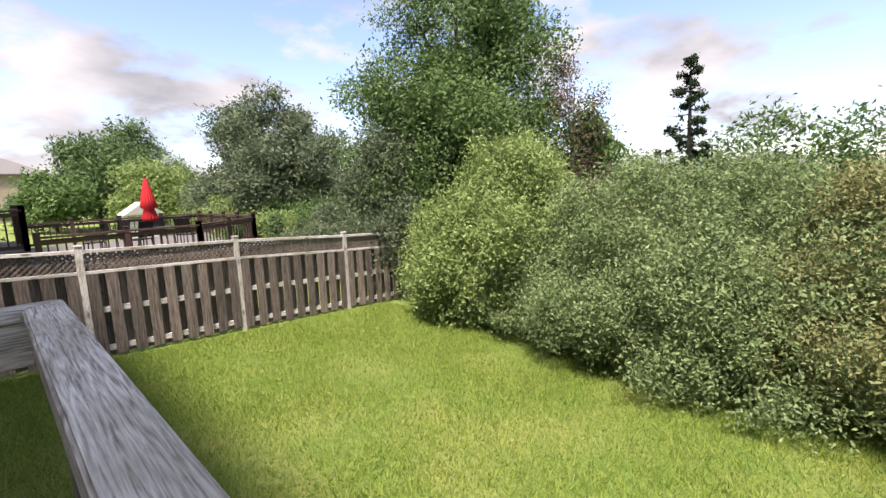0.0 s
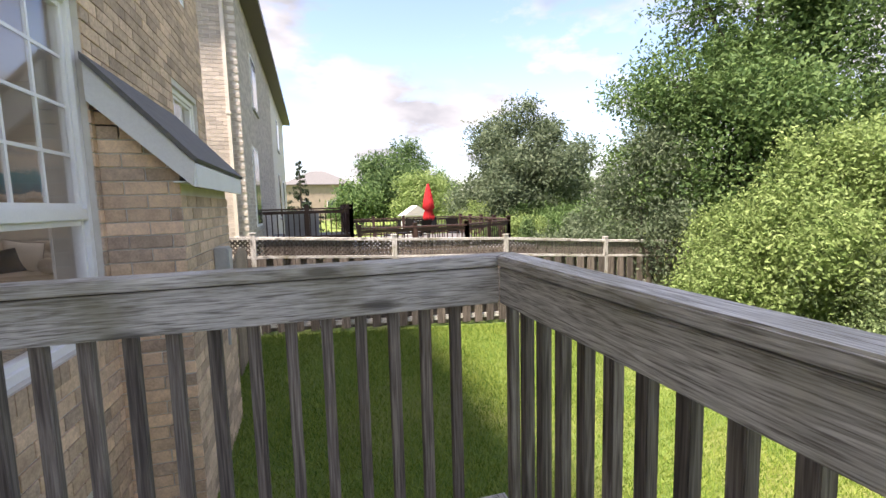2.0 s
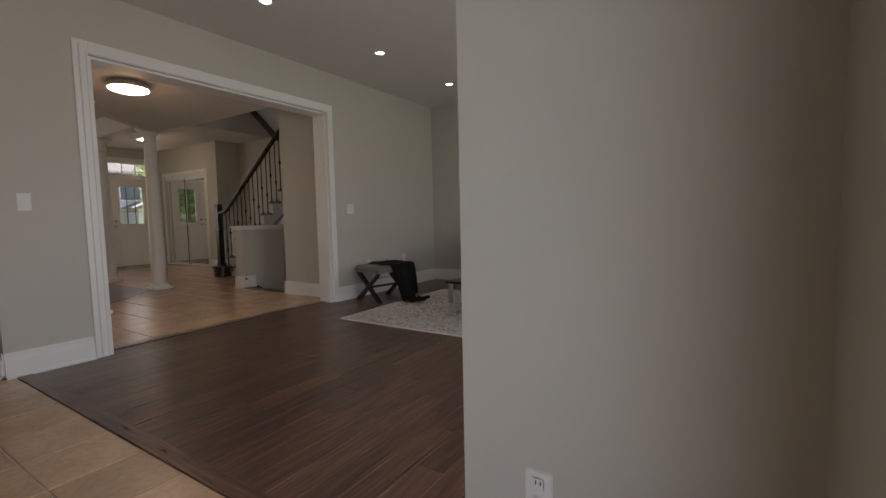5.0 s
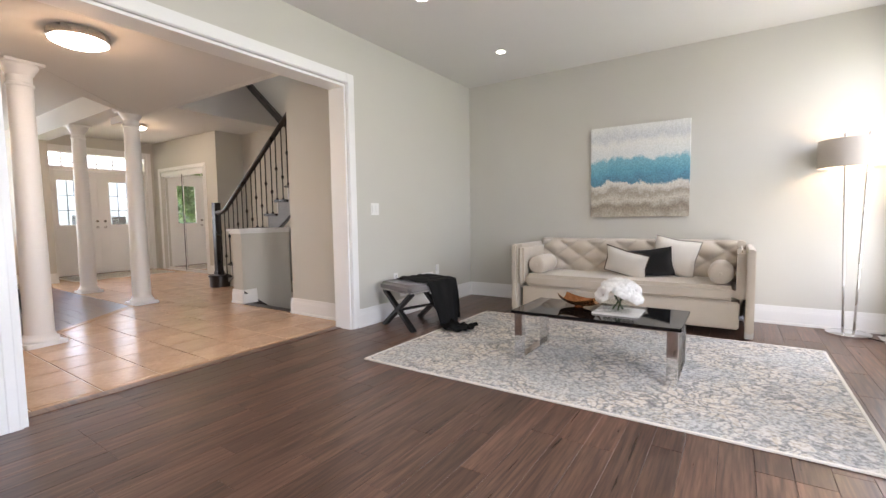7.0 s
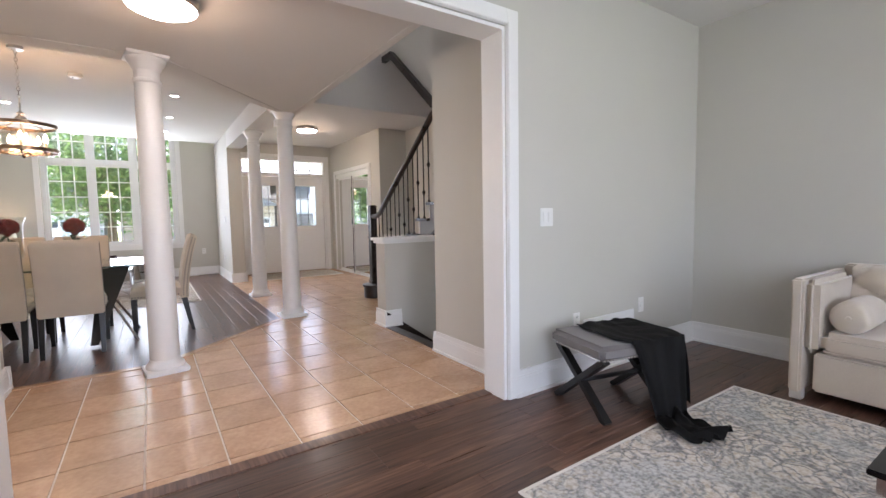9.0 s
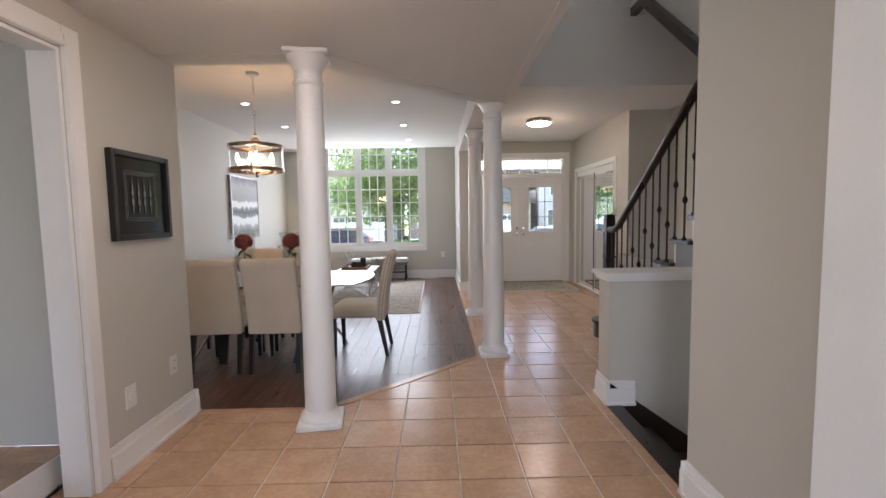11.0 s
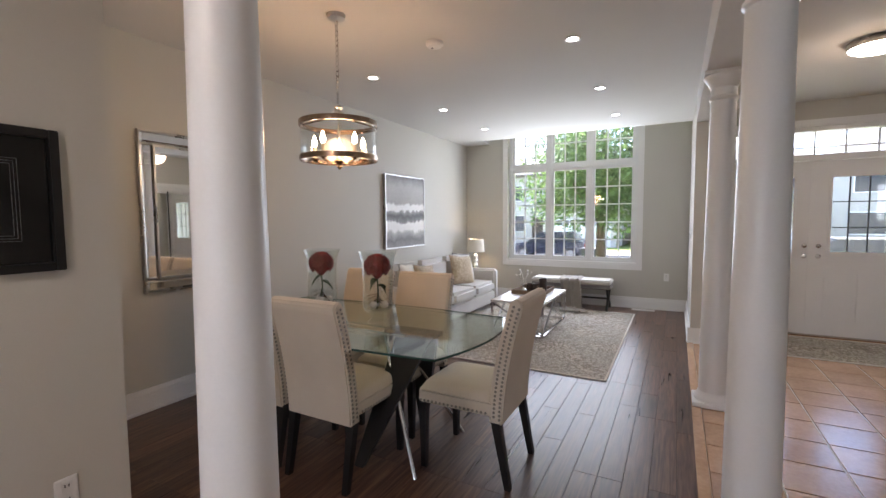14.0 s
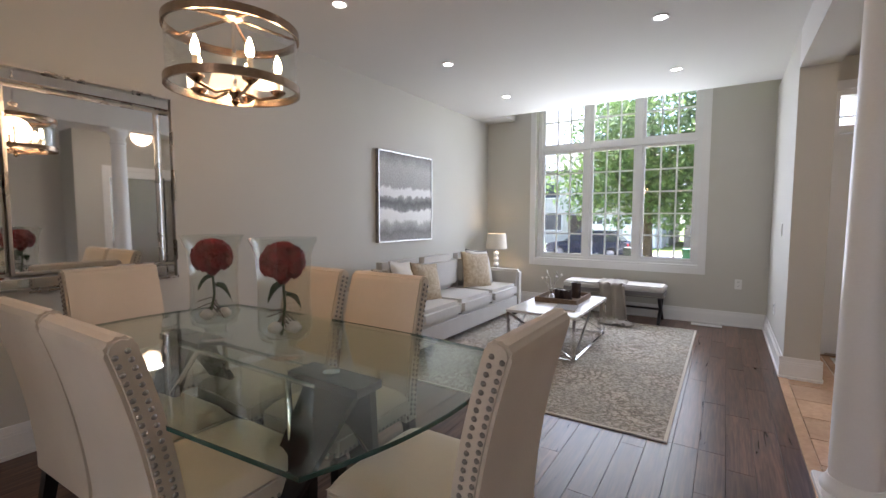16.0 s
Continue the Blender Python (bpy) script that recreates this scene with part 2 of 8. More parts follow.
WALL = mat("wall_paint", (0.565, 0.545, 0.488), (0.545, 0.525, 0.468), rough=0.6, scale=2, fine=220, bump=0.05, spec=0.35)
CEIL = mat("ceiling_paint", (0.69, 0.67, 0.635), (0.67, 0.65, 0.615), rough=0.8, scale=2, fine=160, bump=0.08, spec=0.2)
TRIM = mat("white_trim", (0.83, 0.82, 0.80), (0.80, 0.79, 0.77), rough=0.32, scale=3, fine=90, bump=0.03)
VINYL = mat("white_vinyl", (0.84, 0.84, 0.83), (0.78, 0.78, 0.77), rough=0.38, scale=5, fine=80, bump=0.03)
DARKWOOD = grain_mat("dark_hardwood", ((0.055, 0.028, 0.018), (0.105, 0.055, 0.037), (0.165, 0.092, 0.062)), 0.30, "y", 1.2, 22, 0.28, 0.04)
FLOORGAP = mat("floor_joint", (0.012, 0.008, 0.006), rough=0.8)
TILE = mat("terracotta_tile", (0.60, 0.40, 0.255), (0.47, 0.295, 0.18), rough=0.22, scale=5, fine=38, bump=0.10, rand=0.08, rough_var=0.09)
GROUT = mat("tile_grout", (0.72, 0.63, 0.52), (0.60, 0.51, 0.41), rough=0.9, scale=8, fine=120, bump=0.2)
BRICK = mat("buff_brick", (0.78, 0.58, 0.40), (0.54, 0.38, 0.265), rough=0.9, scale=14, fine=70, bump=0.55, rand=0.22)
BRICKDARK = mat("brown_brick", (0.60, 0.45, 0.33), (0.35, 0.26, 0.195), rough=0.9, scale=16, fine=70, bump=0.55, rand=0.22)
BRICKMIX = mat("buff_brick_far", (0.66, 0.49, 0.345), (0.38, 0.275, 0.195), rough=0.9, scale=3, fine=40, bump=0.4, rand=0.25, island=True)
MORTAR = mat("mortar", (0.66, 0.625, 0.57), (0.54, 0.51, 0.46), rough=0.95, scale=10, fine=150, bump=0.4)
GREYBRICK = mat("grey_brick", (0.50, 0.45, 0.39), (0.36, 0.325, 0.28), rough=0.92, scale=5, fine=50, bump=0.4, rand=0.16, island=True)
DECKWOOD = {a: grain_mat("weathered_wood_" + a, ((0.19, 0.172, 0.15), (0.47, 0.45, 0.41), (0.67, 0.65, 0.605)), 0.8, a, 3.4, 66, 0.14, 0.8, knots=True, moss=True) for a in "xyz"}
BALWOOD = grain_mat("weathered_baluster", ((0.075, 0.062, 0.052), (0.155, 0.132, 0.112), (0.27, 0.24, 0.205)), 0.85, "z", 1.6, 40, 0.25, 0.5, knots=True)
FENCEWOOD = grain_mat("fence_board", ((0.055, 0.044, 0.034), (0.115, 0.093, 0.075), (0.19, 0.162, 0.135)), 0.88, "z", 1.2, 22, 0.30, 0.5, knots=True)
NEWCEDAR = grain_mat("pale_cedar", ((0.20, 0.15, 0.10), (0.30, 0.235, 0.165), (0.38, 0.31, 0.23)), 0.85, "z", 1.2, 22, 0.2, 0.4)
DARKDECK = mat("dark_brown_stain", (0.060, 0.028, 0.022), (0.038, 0.018, 0.014), rough=0.6, scale=5, fine=60, bump=0.1)
GREYDECK = mat("grey_deck_boards", (0.13, 0.127, 0.124), (0.10, 0.097, 0.095), rough=0.8, scale=2, fine=40, bump=0.2)
ESPRESSO = mat("espresso_wood", (0.022, 0.013, 0.010), (0.014, 0.009, 0.007), rough=0.3, scale=8, fine=60, bump=0.05)
BLACKWOOD = mat("black_wood", (0.012, 0.011, 0.011), (0.008, 0.008, 0.008), rough=0.35, scale=8, fine=60, bump=0.03)
IRON = mat("black_iron", (0.015, 0.013, 0.012), (0.010, 0.009, 0.008), rough=0.5, metal=0.6, scale=10, fine=90, bump=0.05)
CHROME = mat("chrome", (0.80, 0.80, 0.81), (0.74, 0.74, 0.75), rough=0.08, metal=1.0, scale=3, fine=50, bump=0.0, rough_var=0.03)
NICKEL = mat("brushed_nickel", (0.60, 0.58, 0.55), (0.52, 0.50, 0.47), rough=0.28, metal=1.0, scale=4, fine=90, bump=0.02)
PEWTER = mat("pewter_nailhead", (0.36, 0.33, 0.29), (0.26, 0.24, 0.21), rough=0.34, metal=1.0, scale=10, fine=60, bump=0.0)
BRONZE = mat("warm_bronze", (0.40, 0.30, 0.22), (0.28, 0.20, 0.14), rough=0.22, metal=1.0, scale=4, fine=60, bump=0.03)
LINEN = mat("cream_linen", (0.66, 0.575, 0.465), (0.58, 0.50, 0.40), rough=0.95, scale=4, fine=340, bump=0.35, sheen=0.3, spec=0.2)
BEIGE = mat("beige_velvet", (0.60, 0.525, 0.43), (0.52, 0.45, 0.365), rough=0.85, scale=3, fine=260, bump=0.2, sheen=0.4, spec=0.25)
GREYLINEN = mat("pale_grey_linen", (0.60, 0.575, 0.53), (0.53, 0.505, 0.465), rough=0.95, scale=4, fine=320, bump=0.3, sheen=0.25, spec=0.2)
IVORY = mat("ivory_cotton", (0.76, 0.72, 0.65), (0.68, 0.64, 0.57), rough=0.95, scale=5, fine=300, bump=0.25, sheen=0.2, spec=0.2)
BLACKCLOTH = mat("black_cloth", (0.012, 0.012, 0.012), (0.007, 0.007, 0.007), rough=0.9, scale=6, fine=260, bump=0.3, sheen=0.3, spec=0.2)
GREYSEAT = mat("grey_upholstery", (0.20, 0.185, 0.18), (0.16, 0.15, 0.145), rough=0.9, scale=6, fine=300, bump=0.2, sheen=0.2, spec=0.2)
THROW = mat("taupe_throw", (0.34, 0.305, 0.265), (0.27, 0.24, 0.205), rough=0.95, scale=8, fine=200, bump=0.4, sheen=0.3, spec=0.2)
GOLDCLOTH = mat("patterned_gold_cloth", (0.58, 0.48, 0.34), (0.34, 0.255, 0.16), rough=0.8, scale=28, fine=160, bump=0.25, sheen=0.2)
SHADE = mat("lamp_shade_linen", (0.55, 0.50, 0.44), (0.50, 0.455, 0.40), rough=0.9, scale=3, fine=400, bump=0.2, spec=0.2)
GLASS = glass_mat("window_glass")
TABLEGLASS = glass_mat("green_edged_glass", (0.86, 0.93, 0.905))
TABLEEDGE = mat("glass_edge_green", (0.035, 0.085, 0.07), (0.02, 0.055, 0.045), rough=0.12, scale=4, fine=30, bump=0.0)
VASEGLASS = glass_mat("clear_vase_glass", (0.94, 0.955, 0.95))
BLACKGLASS = mat("black_glass", (0.006, 0.006, 0.007), (0.004, 0.004, 0.005), rough=0.04, scale=3, fine=20, bump=0.0, rough_var=0.02)
MIRROR = mat("mirror_silver", (0.86, 0.87, 0.87), (0.84, 0.85, 0.85), rough=0.02, metal=1.0, scale=2, fine=10, bump=0.0, rough_var=0.01)
PLATE = mat("white_plastic", (0.80, 0.79, 0.76), (0.76, 0.75, 0.72), rough=0.35, scale=5, fine=60, bump=0.0)
SLOT = mat("dark_slot", (0.03, 0.03, 0.03), rough=0.6)
DIFFUSER = glow_mat("lamp_diffuser", (1.0, 0.90, 0.76), 3.4)
POTGLOW = glow_mat("downlight_glow", (1.0, 0.93, 0.82), 4.2)
FLAME = glow_mat("bulb_glow", (1.0, 0.74, 0.42), 9.0)
CANDLE = mat("candle_sleeve", (0.75, 0.62, 0.45), rough=0.6)
ROSE = mat("dark_red_petals", (0.30, 0.014, 0.020), (0.10, 0.005, 0.009), rough=0.7, scale=30, fine=160, bump=0.2)
STEM = mat("green_stem", (0.05, 0.085, 0.03), (0.03, 0.055, 0.02), rough=0.6, scale=20, fine=90, bump=0.1)
TWIG = mat("brown_twig", (0.06, 0.035, 0.022), rough=0.8)
PETAL = mat("white_petals", (0.78, 0.76, 0.72), (0.60, 0.58, 0.54), rough=0.7, scale=20, fine=120, bump=0.1)
COPPER = mat("copper_amber", (0.50, 0.22, 0.09), (0.25, 0.09, 0.03), rough=0.2, metal=0.8, scale=14, fine=60, bump=0.1)
SHINGLE = mat("grey_shingle", (0.16, 0.155, 0.15), (0.10, 0.10, 0.10), rough=0.95, scale=12, fine=160, bump=0.5, rand=0.15)
FASCIA = mat("white_fascia", (0.72, 0.73, 0.73), (0.64, 0.65, 0.65), rough=0.45, scale=4, fine=60, bump=0.03)
CREAM = mat("cream_downspout", (0.62, 0.58, 0.50), (0.56, 0.52, 0.45), rough=0.5, scale=4, fine=60, bump=0.03)
SOFFIT = mat("brown_soffit", (0.12, 0.10, 0.085), (0.09, 0.075, 0.065), rough=0.6, scale=4, fine=60, bump=0.05)
BARK = mat("tree_bark", (0.10, 0.078, 0.058), (0.05, 0.04, 0.03), rough=0.95, scale=8, fine=40, bump=0.8, stretch=(1, 1, 0.3))
RED = mat("red_canvas", (0.50, 0.012, 0.016), (0.36, 0.008, 0.012), rough=0.8, scale=6, fine=120, bump=0.2)
ASPHALT = mat("asphalt", (0.065, 0.065, 0.066), (0.045, 0.045, 0.046), rough=0.95, scale=3, fine=160, bump=0.4)
CONCRETE = mat("concrete", (0.42, 0.41, 0.39), (0.33, 0.32, 0.30), rough=0.9, scale=2, fine=70, bump=0.2)
BLUESTEEL = mat("dark_blue_paint", (0.02, 0.03, 0.06), (0.015, 0.022, 0.045), rough=0.2, metal=0.3, scale=2, fine=30, bump=0.0, coat=0.6)
GREYSTEEL = mat("silver_paint", (0.40, 0.41, 0.42), (0.36, 0.37, 0.38), rough=0.25, metal=0.5, scale=2, fine=30, bump=0.0, coat=0.6)
TYRE = mat("tyre_rubber", (0.015, 0.015, 0.015), rough=0.85)
BIN = mat("dark_grey_plastic", (0.035, 0.04, 0.045), rough=0.6)
GREENBIN = mat("green_plastic", (0.02, 0.10, 0.05), rough=0.6)
SIDING = mat("far_house_brick", (0.34, 0.28, 0.22), (0.26, 0.21, 0.165), rough=0.9, scale=1.5, fine=30, bump=0.3)
HOUSEGREY = mat("far_house_siding", (0.45, 0.44, 0.42), (0.38, 0.37, 0.35), rough=0.85, scale=1.5, fine=30, bump=0.2)
DARKGLASS = mat("far_window_glass", (0.05, 0.06, 0.07), (0.03, 0.035, 0.045), rough=0.08, scale=1, fine=8, bump=0.0)
ART_FRAME = mat("silver_leaf_frame", (0.45, 0.44, 0.42), (0.30, 0.29, 0.27), rough=0.3, metal=0.9, scale=10, fine=80, bump=0.05)
MAT_BLACK = mat("black_mount_board", (0.008, 0.008, 0.008), (0.007, 0.007, 0.007), rough=0.12, scale=4, fine=60, bump=0.0, rough_var=0.02)
SILVERINK = mat("silver_ink", (0.24, 0.25, 0.24), (0.08, 0.085, 0.08), rough=0.4, metal=0.5, scale=40, fine=160)
MARBLE = mat("white_stone_top", (0.74, 0.72, 0.69), (0.66, 0.64, 0.61), rough=0.25, scale=5, fine=30, bump=0.0)
WICKER = mat("woven_tray", (0.24, 0.16, 0.10), (0.13, 0.085, 0.05), rough=0.8, scale=40, fine=150, bump=0.6)
SMOKE = mat("smoked_glass", (0.10, 0.075, 0.07), (0.07, 0.05, 0.05), rough=0.1, metal=0.3, scale=6, fine=30, bump=0.0)
HEDGE = leaf_mat("hedge_leaf", (0.105, 0.165, 0.065), (0.25, 0.325, 0.145))
HEDGEWARM = leaf_mat("hedge_leaf_dry", (0.14, 0.165, 0.06), (0.30, 0.295, 0.135))
MAPLE = leaf_mat("maple_leaf", (0.052, 0.11, 0.034), (0.165, 0.25, 0.085))
LIME = leaf_mat("lime_green_leaf", (0.13, 0.205, 0.055), (0.285, 0.37, 0.135))
DARKLEAF = leaf_mat("dark_leaf", (0.05, 0.10, 0.036), (0.14, 0.215, 0.082))
GREYLEAF = leaf_mat("grey_green_leaf", (0.075, 0.11, 0.06), (0.155, 0.195, 0.115))
SPRUCE = leaf_mat("spruce_needles", (0.018, 0.035, 0.018), (0.05, 0.072, 0.038))
DRY = leaf_mat("dry_brown_twigs", (0.10, 0.075, 0.055), (0.20, 0.15, 0.11))
GRASSLEAF = leaf_mat("grass_blade", (0.07, 0.16, 0.016), (0.31, 0.375, 0.078))

# ---- mesh helpers ----
class B:
    """A mesh under construction: lists of vertices and faces."""

    def __init__(self):
        self.v, self.f = [], []

    def add(self, vs, fs):
        o = len(self.v)
        self.v += [tuple(p) for p in vs]
        self.f += [tuple(i + o for i in q) for q in fs]
        return self

    def box(self, x0, x1, y0, y1, z0, z1, m=None):
        x0, x1, y0, y1, z0, z1 = min(x0, x1), max(x0, x1), min(y0, y1), max(y0, y1), min(z0, z1), max(z0, z1)
        vs = [Vector((x, y, z)) for z in (z0, z1) for y in (y0, y1) for x in (x0, x1)]
        if m is not None:
            vs = [m @ p for p in vs]
        return self.add(vs, [(0, 2, 3, 1), (4, 5, 7, 6), (0, 1, 5, 4), (2, 6, 7, 3), (0, 4, 6, 2), (1, 3, 7, 5)])

    def prism(self, poly, lo, hi, axis="z"):
        """A counter-clockwise outline drawn out along an axis."""
        n = len(poly)
        put = {"z": lambda a, b, h: (a, b, h), "x": lambda a, b, h: (h, a, b), "y": lambda a, b, h: (a, h, b)}[axis]
        vs = [put(a, b, lo) for a, b in poly] + [put(a, b, hi) for a, b in poly]
        fs = [tuple(reversed(range(n))), tuple(range(n, 2 * n))] + [(i, (i + 1) % n, n + (i + 1) % n, n + i) for i in range(n)]
        return self.add(vs, fs)

    def tube(self, pts, radii, n=8, cap=True):
        """A round bar through points."""
        pts = [Vector(p) for p in pts]
        if not isinstance(radii, (list, tuple)):
            radii = [radii] * len(pts)
        o, vs, fs = 0, [], []
        for i, p in enumerate(pts):
            d = (pts[min(i + 1, len(pts) - 1)] - pts[max(i - 1, 0)]).normalized()
            side = d.cross(Vector((0, 0, 1)) if abs(d.z) < 0.95 else Vector((1, 0, 0))).normalized()
            up = side.cross(d)
            vs += [p + (side * math.cos(2 * math.pi * k / n) + up * math.sin(2 * math.pi * k / n)) * radii[i] for k in range(n)]
        for i in range(len(pts) - 1):
            fs += [(i * n + k, i * n + (k + 1) % n, (i + 1) * n + (k + 1) % n, (i + 1) * n + k) for k in range(n)]
        if cap:
            fs += [tuple(reversed(range(n))), tuple(range((len(pts) - 1) * n, len(pts) * n))]
        return self.add(vs, fs)

    def bar(self, p, q, w, h=None):
        """A square bar from p to q."""
        h = h or w
        p, q = Vector(p), Vector(q)
        d = (q - p).normalized()
        s = d.cross(Vector((0, 0, 1)) if abs(d.z) < 0.95 else Vector((0, 1, 0))).normalized()
        u = s.cross(d)
        vs = [c + s * a * w / 2 + u * b * h / 2 for c in (p, q) for a, b in ((-1, -1), (1, -1), (1, 1), (-1, 1))]
        return self.add(vs, [(3, 2, 1, 0), (4, 5, 6, 7), (0, 1, 5, 4), (1, 2, 6, 5), (2, 3, 7, 6), (3, 0, 4, 7)])

    def lathe(self, prof, at=(0, 0, 0), n=24):
        """A turned shape from (radius, height) pairs, bottom to top."""
        vs = [(at[0] + r * math.cos(2 * math.pi * k / n), at[1] + r * math.sin(2 * math.pi * k / n), at[2] + z) for r, z in prof for k in range(n)]
        fs = [(i * n + k, i * n + (k + 1) % n, (i + 1) * n + (k + 1) % n, (i + 1) * n + k) for i in range(len(prof) - 1) for k in range(n)]
        fs += [tuple(reversed(range(n))), tuple(range((len(prof) - 1) * n, len(prof) * n))]
        return self.add(vs, fs)

    def pillow(self, w, h, t, m=None, n=14, power=0.45, pinch=0.10):
        """A stuffed cushion w by h, t thick in its middle, with drawn-out corners; it lies in xz, facing y."""
        vs, fs = [], []
        for s in (1, -1):
            for j in range(n + 1):
                for i in range(n + 1):
                    a, b = 2 * i / n - 1, 2 * j / n - 1
                    d = (max(0, 1 - a * a) * max(0, 1 - b * b)) ** power
                    k = 1 - pinch * (1 - max(a * a, b * b)) * 0 - pinch * (1 - abs(a * b)) * max(abs(a), abs(b)) ** 2
                    vs.append(Vector((a * w / 2 * k, s * t / 2 * d, b * h / 2 * k)))
        q = n + 1
        for s in (0, 1):
            for j in range(n):
                for i in range(n):
                    a = s * q * q + j * q + i
                    fs.append((a, a + q, a + q + 1, a + 1) if s == 0 else (a, a + 1, a + q + 1, a + q))
        if m is not None:
            vs = [m @ p for p in vs]
        return self.add(vs, fs)

    def sheet(self, fn, nu, nv, thick=0.0):
        """A surface fn(u, v) for u, v in 0..1; with a thickness it is a closed shell."""
        pts = [[Vector(fn(i / nu, j / nv)) for i in range(nu + 1)] for j in range(nv + 1)]
        o = len(self.v)
        vs = [p for r in pts for p in r]
        q = nu + 1
        fs = [(j * q + i, j * q + i + 1, (j + 1) * q + i + 1, (j + 1) * q + i) for j in range(nv) for i in range(nu)]
        if thick:
            N = len(vs)
            low = []
            for j in range(nv + 1):
                for i in range(nu + 1):
                    a, b = pts[j][min(i + 1, nu)] - pts[j][max(i - 1, 0)], pts[min(j + 1, nv)][i] - pts[max(j - 1, 0)][i]
                    nrm = a.cross(b)
                    nrm = nrm.normalized() if nrm.length > 1e-9 else Vector((0, 0, 1))
                    low.append(pts[j][i] - nrm * thick)
            vs += low
            fs += [(N + a, N + d, N + c, N + b) for a, b, c, d in fs[:]]
            rim = [i for i in range(q)] + [j * q + nu for j in range(1, nv + 1)] + [nv * q + i for i in range(nu - 1, -1, -1)] + [j * q for j in range(nv - 1, 0, -1)]
            fs += [(rim[k], N + rim[k], N + rim[(k + 1) % len(rim)], rim[(k + 1) % len(rim)]) for k in range(len(rim))]
        return self.add(vs, fs)


def make(name, b, material, bevel=0.0, smooth=None, segments=2):
    me = bpy.data.meshes.new(name)
    me.from_pydata(b.v, [], b.f)
    if bevel:
        bm = bmesh.new()
        bm.from_mesh(me)
        bmesh.ops.bevel(bm, geom=[e for e in bm.edges if e.is_manifold and e.calc_face_angle(0) > 0.5], offset=bevel, segments=segments, affect="EDGES", clamp_overlap=True)
        bm.to_mesh(me)
        bm.free()
    me.materials.append(material)
    if smooth is not None:
        me.shade_smooth()
        me.set_sharp_from_angle(angle=radians(smooth))
    return me


def part(name, b, material, parent=None, label="", bevel=0.0, smooth=None, segments=2):
    ob = new(name, b if isinstance(b, bpy.types.Mesh) else make(name, b, material, bevel, smooth, segments))
    ob.parent = parent
    return tagged(ob, label)


def thing(name, at, label, category, group="", turn=0.0):
    ob = new(name)
    ob.matrix_basis = pose(*at, 0, 0, turn)
    ob.empty_display_size = 0.1
    return tagged(ob, label, category, group)


def structure(name, b, material, label="", category="", bevel=0.0, smooth=None):
    ob = part(name, b, material, None, label, bevel, smooth)
    return tagged(ob, label, category, "", "structure")


def wall_box(name, x0, x1, y0, y1, z0, z1, holes=(), along="x", material=None, label="beige painted interior wall", b=None):
    """A wall with rectangular openings (from, to, bottom, top) along its length."""
    b = b or B()
    lo, hi = (x0, x1) if along == "x" else (y0, y1)
    cuts = sorted({lo, hi, *[h[0] for h in holes], *[h[1] for h in holes]})
    for a, c in zip(cuts, cuts[1:]):
        mid = (a + c) / 2
        spans = [(z0, z1)]
        for h in holes:
            if h[0] < mid < h[1]:
                spans = [s for lo_, hi_ in spans for s in ((lo_, min(hi_, h[2])), (max(lo_, h[3]), hi_)) if s[1] - s[0] > 1e-6]
        for s0, s1 in spans:
            b.box(*((a, c, y0, y1) if along == "x" else (x0, x1, a, c)), s0, s1)
    return structure(name, b, material or WALL, label, "wall")


def base(name, b, x0, y0, x1, y1, nx, ny, h=0.17):
    """A run of skirting from (x0, y0) to (x1, y1); (nx, ny) points into the room."""
    t = 0.018
    for lo, hi, d in ((0.0, h - 0.05, t), (h - 0.05, h - 0.035, t * 0.75), (h - 0.035, h, t * 0.5), (0.0, 0.02, t + 0.012)):
        b.box(min(x0, x1, x0 + nx * d, x1 + nx * d), max(x0, x1, x0 + nx * d, x1 + nx * d), min(y0, y1, y0 + ny * d, y1 + ny * d), max(y0, y1, y0 + ny * d, y1 + ny * d), lo, hi)
    return b


def baseboard(x0, y0, x1, y1, nx, ny, h=0.17):
    return structure("baseboard", base("baseboard", B(), x0, y0, x1, y1, nx, ny, h), TRIM, "white moulded baseboard along the wall", "baseboard")


